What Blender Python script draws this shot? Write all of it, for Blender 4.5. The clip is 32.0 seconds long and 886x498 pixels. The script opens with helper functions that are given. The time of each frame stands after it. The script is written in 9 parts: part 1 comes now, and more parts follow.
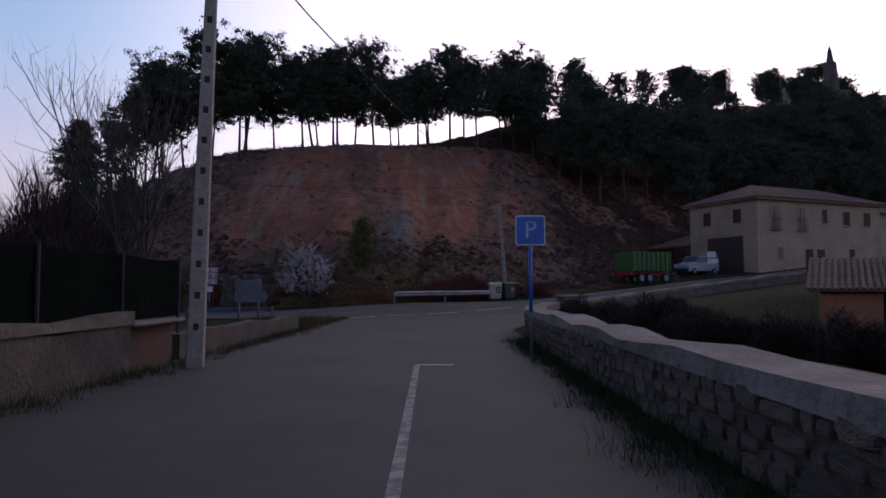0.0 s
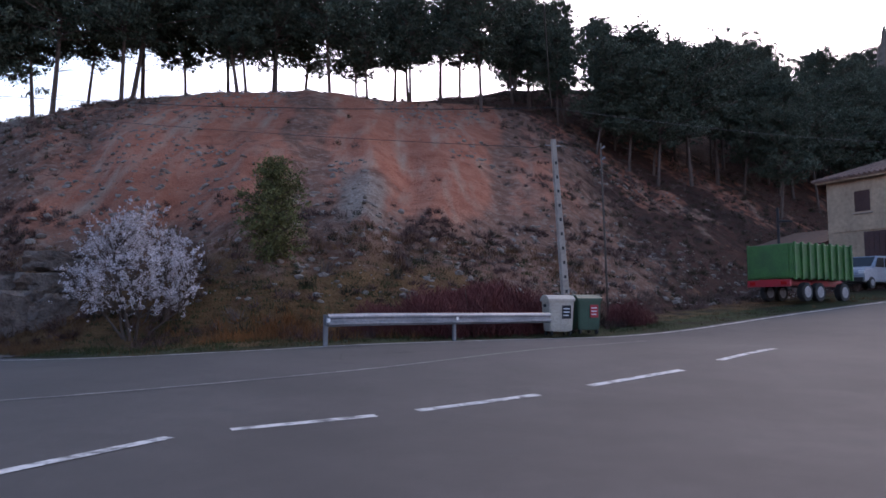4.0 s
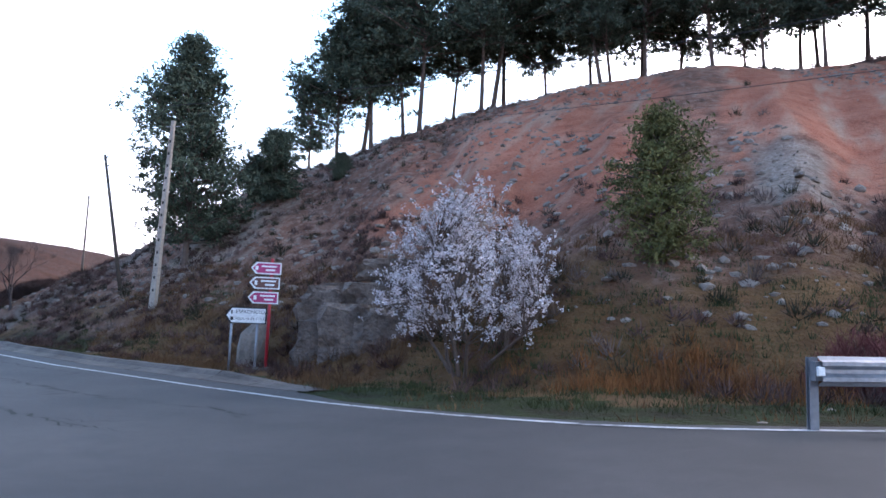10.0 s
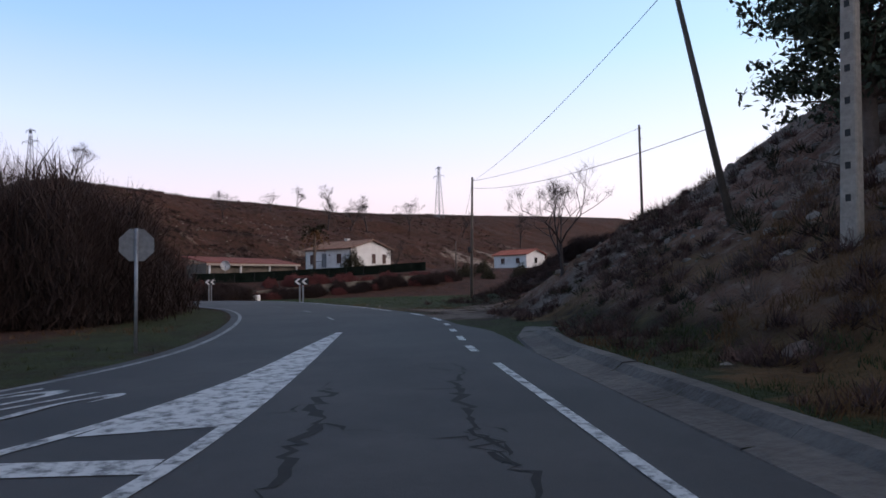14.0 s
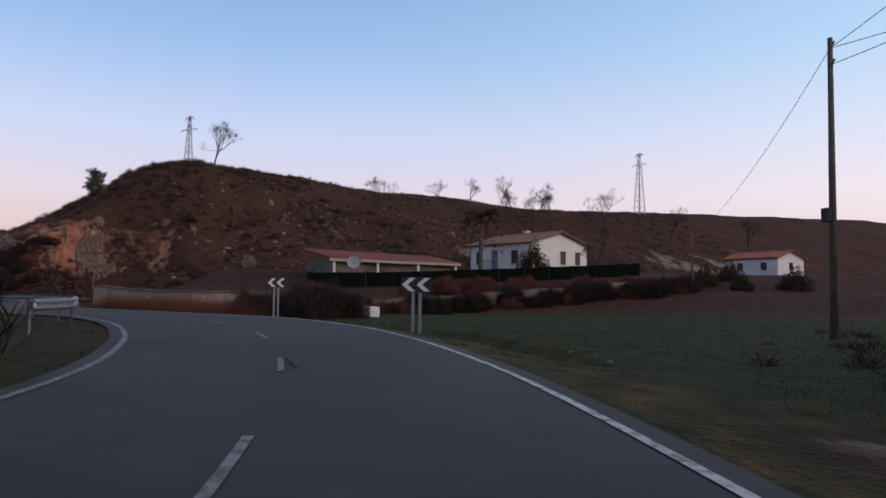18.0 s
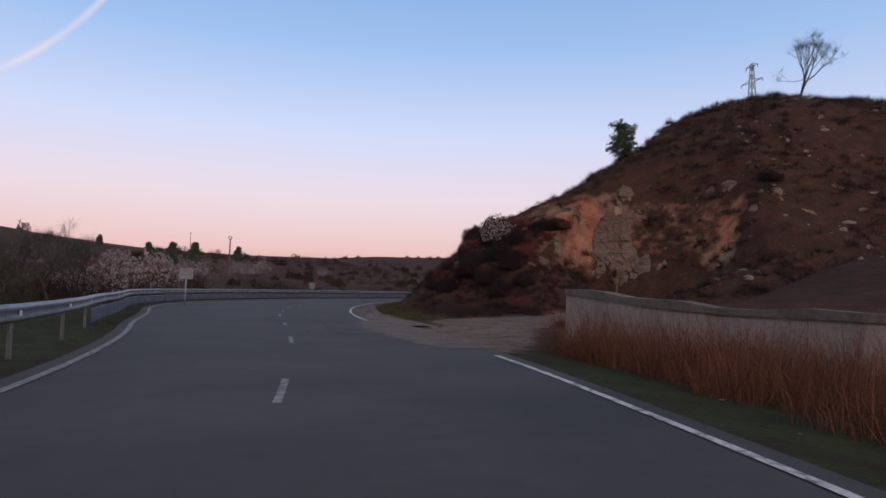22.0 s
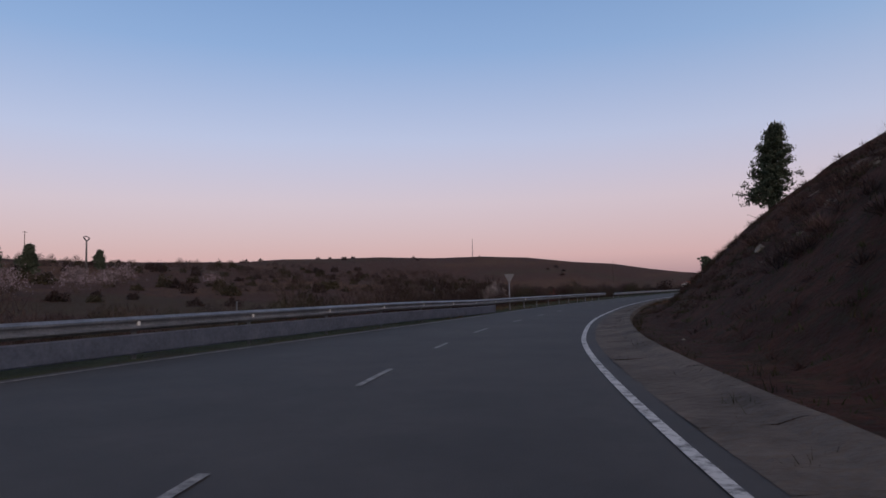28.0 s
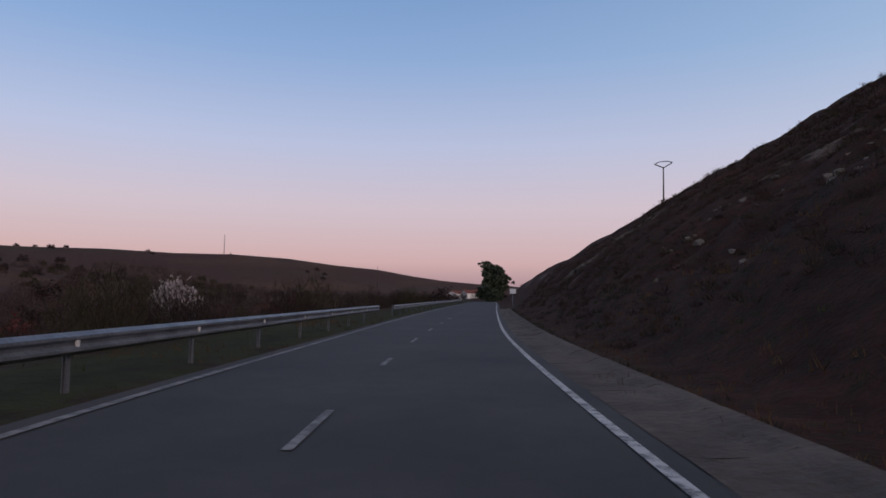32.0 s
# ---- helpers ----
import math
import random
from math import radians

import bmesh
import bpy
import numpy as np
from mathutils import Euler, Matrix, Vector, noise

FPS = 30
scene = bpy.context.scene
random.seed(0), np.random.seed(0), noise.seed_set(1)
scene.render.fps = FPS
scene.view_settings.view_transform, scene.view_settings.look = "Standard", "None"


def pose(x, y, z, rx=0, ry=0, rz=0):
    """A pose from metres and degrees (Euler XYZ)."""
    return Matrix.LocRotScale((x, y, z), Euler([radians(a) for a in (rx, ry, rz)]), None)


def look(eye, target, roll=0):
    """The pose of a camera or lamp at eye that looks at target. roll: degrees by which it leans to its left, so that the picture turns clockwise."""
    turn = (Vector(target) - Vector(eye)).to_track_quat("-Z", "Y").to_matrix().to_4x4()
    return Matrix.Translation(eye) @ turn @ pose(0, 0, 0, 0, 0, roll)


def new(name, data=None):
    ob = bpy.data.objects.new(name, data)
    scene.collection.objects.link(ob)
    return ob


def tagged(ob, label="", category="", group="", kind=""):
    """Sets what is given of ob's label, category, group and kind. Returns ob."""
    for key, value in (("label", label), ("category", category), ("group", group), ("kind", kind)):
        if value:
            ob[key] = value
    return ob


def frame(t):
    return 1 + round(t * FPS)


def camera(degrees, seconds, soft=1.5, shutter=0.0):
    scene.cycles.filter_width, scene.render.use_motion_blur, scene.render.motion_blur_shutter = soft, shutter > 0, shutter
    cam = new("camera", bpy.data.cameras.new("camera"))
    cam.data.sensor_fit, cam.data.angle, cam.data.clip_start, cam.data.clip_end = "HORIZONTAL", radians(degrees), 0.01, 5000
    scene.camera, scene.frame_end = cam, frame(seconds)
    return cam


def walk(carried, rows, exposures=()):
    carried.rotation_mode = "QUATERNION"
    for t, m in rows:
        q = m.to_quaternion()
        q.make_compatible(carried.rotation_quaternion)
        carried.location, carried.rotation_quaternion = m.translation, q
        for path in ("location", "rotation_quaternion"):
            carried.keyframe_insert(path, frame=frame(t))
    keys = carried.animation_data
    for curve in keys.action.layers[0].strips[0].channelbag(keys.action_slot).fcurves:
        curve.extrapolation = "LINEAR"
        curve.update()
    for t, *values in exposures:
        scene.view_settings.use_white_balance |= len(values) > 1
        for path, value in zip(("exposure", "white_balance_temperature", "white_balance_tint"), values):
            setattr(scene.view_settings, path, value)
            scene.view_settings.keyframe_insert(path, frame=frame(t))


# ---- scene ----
cam = camera(66.5, 32.0, soft=1.6)
# seconds, place in metres, then pitch, lean and heading in degrees
ROWS = [
    (0.0, 0.000, 0.000, 1.330, 3.37, 0.41, 0.40),
    (0.5, -0.017, 4.059, 1.295, 3.51, 0.69, 0.45),
    (1.0, -0.009, 7.789, 1.279, 3.47, 1.22, 0.21),
    (1.5, -0.102, 11.530, 1.299, 4.90, 0.78, -0.37),
    (2.0, -0.279, 15.288, 1.297, 4.28, -0.08, -1.84),
    (2.5, -0.514, 18.810, 1.299, 3.98, -0.41, -3.59),
    (4.5, -1.240, 27.835, 1.324, 5.30, 0.05, 0.93),
    (5.0, -1.491, 29.325, 1.353, 5.14, -1.18, 6.26),
    (5.5, -1.749, 30.473, 1.350, 4.60, -2.01, 10.42),
    (6.0, -2.019, 31.286, 1.342, 4.40, -2.42, 13.37),
    (6.5, -2.222, 31.878, 1.323, 3.94, -2.36, 15.51),
    (7.0, -2.340, 32.311, 1.311, 3.80, -2.67, 17.09),
    (7.5, -2.331, 32.336, 1.313, 4.02, -2.61, 17.22),
    (8.0, -2.288, 32.174, 1.311, 3.89, -2.61, 16.66),
    (8.5, -2.276, 32.084, 1.316, 4.37, -2.46, 16.44),
    (9.0, -2.406, 32.482, 1.314, 4.67, -2.48, 18.06),
    (9.5, -2.744, 33.204, 1.323, 5.48, -2.61, 21.96),
    (10.0, -3.332, 34.173, 1.340, 6.54, -2.09, 28.53),
    (10.5, -4.446, 35.404, 1.406, 6.51, -2.53, 35.40),
    (11.0, -6.128, 36.856, 1.383, 6.01, -3.72, 41.48),
    (11.5, -8.107, 38.519, 1.341, 5.24, -3.74, 48.07),
    (12.0, -10.052, 39.862, 1.287, 3.97, -1.90, 53.87),
    (12.5, -12.156, 41.101, 1.233, 2.27, 0.40, 59.26),
    (13.0, -14.477, 42.168, 1.213, 2.33, 1.15, 64.68),
    (13.5, -16.985, 43.078, 1.161, 2.58, 1.28, 68.78),
    (14.0, -19.677, 43.914, 1.098, 2.99, 0.94, 72.44),
    (14.5, -22.595, 44.666, 1.049, 3.39, 1.07, 75.07),
    (16.5, -35.394, 47.509, 1.149, 4.53, -0.25, 79.15),
    (17.0, -38.872, 48.099, 1.172, 4.40, -1.07, 81.09),
    (17.5, -42.453, 48.523, 1.186, 4.07, -0.99, 84.22),
    (18.0, -46.404, 48.672, 1.206, 3.72, -0.70, 87.68),
    (18.5, -50.604, 48.568, 1.233, 3.46, -0.27, 91.26),
    (19.0, -54.985, 48.163, 1.283, 3.72, -0.47, 94.99),
    (19.5, -59.150, 47.459, 1.334, 3.94, 0.10, 99.84),
    (20.0, -63.381, 46.262, 1.365, 4.10, 0.33, 106.18),
    (20.5, -67.049, 44.667, 1.435, 4.23, -0.25, 112.49),
    (21.0, -70.388, 42.536, 1.470, 3.80, -1.10, 119.10),
    (21.5, -73.664, 40.127, 1.421, 3.60, -1.55, 126.21),
    (22.0, -77.319, 36.856, 1.345, 3.41, -1.62, 132.42),
    (22.5, -81.025, 32.929, 1.312, 3.64, -0.66, 137.48),
    (23.0, -84.440, 28.816, 1.329, 3.81, -0.34, 141.55),
    (23.5, -87.797, 24.248, 1.330, 3.60, 1.47, 144.87),
    (24.0, -90.608, 20.073, 1.327, 4.11, 1.85, 146.42),
    (24.5, -93.479, 16.062, 1.342, 3.96, 2.47, 146.15),
    (26.5, -105.411, 0.878, 1.270, 3.28, 2.23, 138.46),
    (27.0, -108.914, -2.784, 1.262, 3.54, 1.55, 134.41),
    (27.5, -112.998, -6.187, 1.269, 3.66, 1.48, 129.24),
    (28.0, -117.539, -9.360, 1.297, 3.61, 1.02, 124.68),
    (28.5, -121.715, -12.183, 1.252, 3.45, 1.01, 120.89),
    (29.0, -126.503, -14.773, 1.261, 3.87, 0.53, 117.79),
    (29.5, -131.512, -17.227, 1.322, 3.72, -0.34, 115.10),
    (30.0, -137.137, -19.446, 1.358, 3.89, -1.21, 112.52),
    (30.5, -142.872, -21.579, 1.340, 4.01, -1.32, 109.97),
    (31.0, -148.712, -23.504, 1.327, 4.05, -1.72, 107.81),
    (31.5, -154.740, -25.297, 1.331, 4.10, -1.52, 106.25),
    (32.0, -161.050, -26.952, 1.358, 4.02, -0.92, 104.81),
]
# the film's camera opens up at the junction and closes again: stops, kelvin, tint
EXPO = [(0.0, -0.55, 6150, 27), (1.2, -0.3, 6150, 29), (2.5, 0.0, 6150, 26), (4.6, 1.5, 6150, 20), (5.5, 1.95, 6150, 20), (6.5, 2.2, 6100, 19), (8.8, 2.3, 6050, 14), (9.5, 2.2, 6000, 13), (10.0, 1.95, 6000, 12), (10.5, 1.3, 6150, 12), (11.5, 0.7, 6300, 12), (13.0, 0.5, 6500, 13), (17.0, 0.0, 6700, 14), (21.0, 0.1, 7000, 18), (24.0, -0.2, 7000, 19), (32.0, -0.36, 6850, 19)]
walk(cam, [(t, pose(x, y, z, 90 + p, r, h)) for t, x, y, z, p, r, h in ROWS], EXPO)

# ---- light: the sun has just set behind the pine hill, so the sky alone lights the place ----
SUN_TURN = radians(-30)          # heading of the glow, from +y towards -x
world = bpy.data.worlds.new("world")
scene.world = world
world.use_nodes = True
wn, wl = world.node_tree.nodes, world.node_tree.links
wn.clear()


def wnode(kind, **kw):
    n = wn.new(kind)
    for k, v in kw.items():
        if k in n.inputs:
            n.inputs[k].default_value = v
    return n


sky = wn.new("ShaderNodeTexSky")
sky.sky_type, sky.sun_disc = "NISHITA", False
sky.sun_elevation, sky.sun_rotation = radians(3.0), -SUN_TURN
sky.air_density, sky.dust_density, sky.ozone_density = 1.0, 1.5, 2.5
geo = wn.new("ShaderNodeTexCoord")
sep = wn.new("ShaderNodeSeparateXYZ")
wl.new(geo.outputs["Generated"], sep.inputs[0])
# colour of the twilight sky by height over the horizon: rose band, pale, blue
ramp = wn.new("ShaderNodeValToRGB")
wl.new(sep.outputs["Z"], ramp.inputs[0])
el = ramp.color_ramp.elements
stops = ((0.0, (0.34, 0.25, 0.32)), (0.05, (0.66, 0.44, 0.50)), (0.13, (0.66, 0.55, 0.64)), (0.22, (0.50, 0.57, 0.78)), (0.34, (0.26, 0.43, 0.72)), (0.48, (0.13, 0.29, 0.58)), (0.7, (0.055, 0.10, 0.20)), (1.0, (0.04, 0.065, 0.125)))
el[0].position, el[0].color = stops[0][0], (*stops[0][1], 1)
el[1].position, el[1].color = stops[-1][0], (*stops[-1][1], 1)
for p, c in stops[1:-1]:
    e = el.new(p)
    e.color = (*c, 1)
# towards the set sun the sky is bright and pale
dot = wn.new("ShaderNodeVectorMath")
dot.operation = "DOT_PRODUCT"
dot.inputs[1].default_value = (-math.sin(SUN_TURN), math.cos(SUN_TURN), 0.12)
wl.new(geo.outputs["Generated"], dot.inputs[0])
glow = wn.new("ShaderNodeMapRange")
glow.interpolation_type = "SMOOTHSTEP"
for i, v in ((1, 0.45), (2, 1.0), (3, 0.0), (4, 1.0)):
    glow.inputs[i].default_value = v
wl.new(dot.outputs["Value"], glow.inputs[0])
half = wn.new("ShaderNodeMapRange")
half.interpolation_type = "SMOOTHSTEP"
for i, v in ((1, -0.85), (2, 0.75), (3, 0.0), (4, 1.0)):
    half.inputs[i].default_value = v
wl.new(dot.outputs["Value"], half.inputs[0])
# on the sun's half the sky is paler, by height: rosy white low down, light blue above
pale = wn.new("ShaderNodeValToRGB")
wl.new(sep.outputs["Z"], pale.inputs[0])
pe = pale.color_ramp.elements
pe[0].position, pe[0].color = 0.0, (0.72, 0.58, 0.62, 1)
pe[1].position, pe[1].color = 1.0, (0.06, 0.09, 0.15, 1)
for p, c in ((0.14, (0.86, 0.80, 0.86)), (0.32, (0.50, 0.72, 0.93)), (0.5, (0.36, 0.56, 0.78)), (0.75, (0.10, 0.17, 0.28))):
    e = pe.new(p)
    e.color = (*c, 1)
tone = wn.new("ShaderNodeMixRGB")
wl.new(half.outputs[0], tone.inputs[0])
wl.new(ramp.outputs[0], tone.inputs[1])
wl.new(pale.outputs[0], tone.inputs[2])
mixc = wn.new("ShaderNodeMixRGB")
mixc.inputs[2].default_value = (2.3, 2.05, 2.0, 1)
wl.new(glow.outputs[0], mixc.inputs[0])
wl.new(tone.outputs[0], mixc.inputs[1])
add = wn.new("ShaderNodeMixRGB")
add.blend_type = "ADD"
add.inputs[0].default_value = 0.1
wl.new(mixc.outputs[0], add.inputs[1])
wl.new(sky.outputs[0], add.inputs[2])
# two old vapour trails: arcs on the sky, each about an axis


def trail(axis, level, half, mid, far0, far1, strength):
    def m(op, a, b, clamp=False):
        k = wn.new("ShaderNodeMath")
        k.operation, k.use_clamp = op, clamp
        for i, v in enumerate((a, b)):
            if hasattr(v, "is_linked"):
                wl.new(v, k.inputs[i])
            else:
                k.inputs[i].default_value = v
        return k.outputs[0]

    def d(v):
        k = wn.new("ShaderNodeVectorMath")
        k.operation = "DOT_PRODUCT"
        k.inputs[1].default_value = v
        wl.new(geo.outputs["Generated"], k.inputs[0])
        return k.outputs["Value"]
    puff = wn.new("ShaderNodeTexNoise")
    puff.inputs["Scale"].default_value = 14.0
    wl.new(geo.outputs["Generated"], puff.inputs["Vector"])
    off = m("ABSOLUTE", m("SUBTRACT", d(axis), level), 0.0)
    line = m("SUBTRACT", 1.0, m("DIVIDE", off, half), True)
    reach = m("DIVIDE", m("SUBTRACT", d(mid), far0), far1 - far0, True)
    return m("MULTIPLY", m("MULTIPLY", line, reach), m("MULTIPLY", puff.outputs["Fac"], strength * 2))


air = add.outputs[0]
for args in (((0.0263, -0.8474, 0.5302), 0.9247, 0.0024, (-0.249, -0.93, 0.269), 0.965, 0.978, 0.55), ((0.1605, -0.9376, 0.3084), 0.9815, 0.0021, (-0.02, -0.93, 0.37), 0.992, 0.999, 0.36)):
    k = wn.new("ShaderNodeMixRGB")
    k.inputs[2].default_value = (0.80, 0.76, 0.82, 1)
    wl.new(trail(*args), k.inputs[0])
    wl.new(air, k.inputs[1])
    air = k.outputs[0]
bg = wnode("ShaderNodeBackground", Strength=1.0)
wl.new(air, bg.inputs[0])
wout = wn.new("ShaderNodeOutputWorld")
wl.new(bg.outputs[0], wout.inputs[0])
sun = new("sun", bpy.data.lights.new("sun", "SUN"))
sun.data.energy, sun.data.angle, sun.data.color = 0.3, radians(25), (1.0, 0.68, 0.52)
sun.matrix_world = look((0, 0, 60), (60 * math.sin(SUN_TURN), -60 * math.cos(SUN_TURN), 30))

# ---- the plan: road edges, heights ----
R_EDGE = [(80, 80), (46, 66), (28, 58.4), (20, 55.4), (13, 52.0), (6.5, 48.2), (1.5, 45.7), (-1.4, 43.7), (-3.0, 42.5), (-4.1, 41.95), (-5.2, 41.75), (-6.0, 41.85), (-7.1, 42.1), (-8.8, 42.65), (-10.7, 43.3), (-13.4, 44.15), (-16.8, 45.0), (-19.6, 45.7), (-22.3, 46.35), (-26.6, 47.3), (-31.0, 48.25), (-36, 49.5), (-40.7, 50.5), (-46, 51.1), (-52.5, 50.7), (-57.4, 50.1), (-62, 49.1), (-66.3, 47.7), (-70.8, 45.7), (-75.4, 42.9), (-79.5, 39.5), (-82.3, 36.2), (-85, 32.8), (-87.9, 29), (-90.6, 24.8), (-93, 20.3), (-96, 15.2), (-99, 11), (-102.6, 6.5), (-107.5, 1.1), (-112.9, -3.9), (-117.5, -7.5), (-123, -10.9), (-131.4, -15.3), (-137, -17.6), (-143.5, -20), (-151.6, -22.5), (-162.2, -25.5), (-173.6, -28.4), (-185, -31), (-199, -33.7), (-230, -39.5), (-300, -52), (-430, -78)]
L_EDGE = [(-27.6, 39.6), (-29.6, 41.2), (-32.7, 42.7), (-36.5, 43.5), (-42, 44.1), (-48.3, 44.4), (-53.2, 44.2), (-57.2, 43.7), (-62.2, 42.1), (-65.8, 40.5), (-69.9, 38.3), (-74.8, 34.5), (-78.7, 29.5), (-81.8, 24.6), (-84.6, 19.5), (-86.6, 15), (-89.6, 9.5), (-92.6, 2.8), (-95.5, -1.8), (-99, -6.3), (-105, -12.6), (-112, -16.9), (-119.5, -20.2), (-126.2, -22.2), (-133, -23.8), (-141.7, -25.9), (-154, -29.3), (-166, -32.4), (-181.1, -35.6), (-195.1, -38.6), (-228.6, -45.2), (-300, -58), (-430, -84)]


A_FOOT = [(110, 112), (60, 91), (38, 79), (24, 69.5), (13, 59), (6, 53.2), (-2, 47.2), (-8, 46.0), (-13, 47.6), (-17, 49.3), (-29, 51.4), (-41, 54), (-60, 57)]


def ease(a, b, x):
    t = np.clip((x - a) / (b - a), 0, 1)
    return t * t * (3 - 2 * t)


def softmin(a, b, k=1.5):
    h = np.clip(0.5 + 0.5 * (b - a) / k, 0, 1)
    return b * (1 - h) + a * h - k * h * (1 - h)


def side(x, y, line):
    """Distance from a line of points: positive on its right-hand side as one goes along it."""
    x, y = np.asarray(x, float), np.asarray(y, float)
    best, sign = np.full(x.shape, 1e9), np.ones(x.shape)
    for (ax, ay), (bx, by) in zip(line[:-1], line[1:]):
        dx, dy = bx - ax, by - ay
        t = np.clip(((x - ax) * dx + (y - ay) * dy) / (dx * dx + dy * dy), 0, 1)
        d = np.hypot(x - ax - t * dx, y - ay - t * dy)
        near = d < best
        best = np.where(near, d, best)
        sign = np.where(near, np.where(dx * (y - ay) - dy * (x - ax) < 0, 1.0, -1.0), sign)
    return best * sign


def z_road(x, y):
    """Height of the carriageway: nearly level, banked at the junction, climbing to the houses."""
    x, y = np.asarray(x, float), np.asarray(y, float)
    west = np.interp(x, [-430, -300, -200, -137, -105, -93, -81, -74, -67, -59, -46, -35, -23, -14, -9], [0.2, 0.15, 0.05, 0.03, -0.03, 0.02, 0.03, 0.1, 0.1, 0.0, -0.1, -0.15, -0.22, -0.1, 0.0])
    street = np.interp(y, [-12, 0, 20, 40], [0.02, 0.0, -0.02, 0.0])
    w = ease(-15, -7, x)
    bank = 0.42 * ease(-12, -2, x) * ease(33, 42, y)
    c = 0.7 * x + 0.72 * y - 38
    climb = 0.09 * np.where(c > 4, c - 1, np.where(c < -2, 0, (c + 2) ** 2 / 12)) * ease(25, 38, y) * ease(-19, -6, x)
    return west * (1 - w) + street * w + bank + climb


def fbm(x, y, s, seed=0.0):
    """Smooth value noise on arrays, about -1 to 1."""
    x, y = np.asarray(x, float) / s, np.asarray(y, float) / s
    out, amp = np.zeros(np.broadcast(x, y).shape), 0.55
    for o in range(4):
        px, py = x * 2 ** o + 17.3 * o + seed, y * 2 ** o - 9.1 * o + seed * 1.7
        ix, iy = np.floor(px), np.floor(py)
        fx, fy = px - ix, py - iy
        fx, fy = fx * fx * (3 - 2 * fx), fy * fy * (3 - 2 * fy)

        def h(a, b):
            v = np.sin(a * 127.1 + b * 311.7) * 43758.5453
            return 2 * (v - np.floor(v)) - 1
        out += amp * ((h(ix, iy) * (1 - fx) + h(ix + 1, iy) * fx) * (1 - fy) + (h(ix, iy + 1) * (1 - fx) + h(ix + 1, iy + 1) * fx) * fy)
        amp *= 0.5
    return out


def buttress(x, y):
    """The cut face's swelling noses (above zero) and the gullies between them."""
    u = (x + 2) * 24 / np.maximum(y - 31, 10) + 0.6 * fbm(x, y, 4.5, 5.0)
    return np.interp(u, [-30, -22, -18, -15.5, -13, -11.5, -9.7, -6.8, -4.3, -3.4, -1.6, -0.2, 1.6, 3.8, 6.5, 9, 13, 18], [-0.4, 0.5, -0.6, 0.6, -0.4, 0.6, -0.3, 0.8, -0.9, -0.5, 0.7, -0.3, 0.6, -0.6, 0.5, -0.6, 0.5, -0.4])


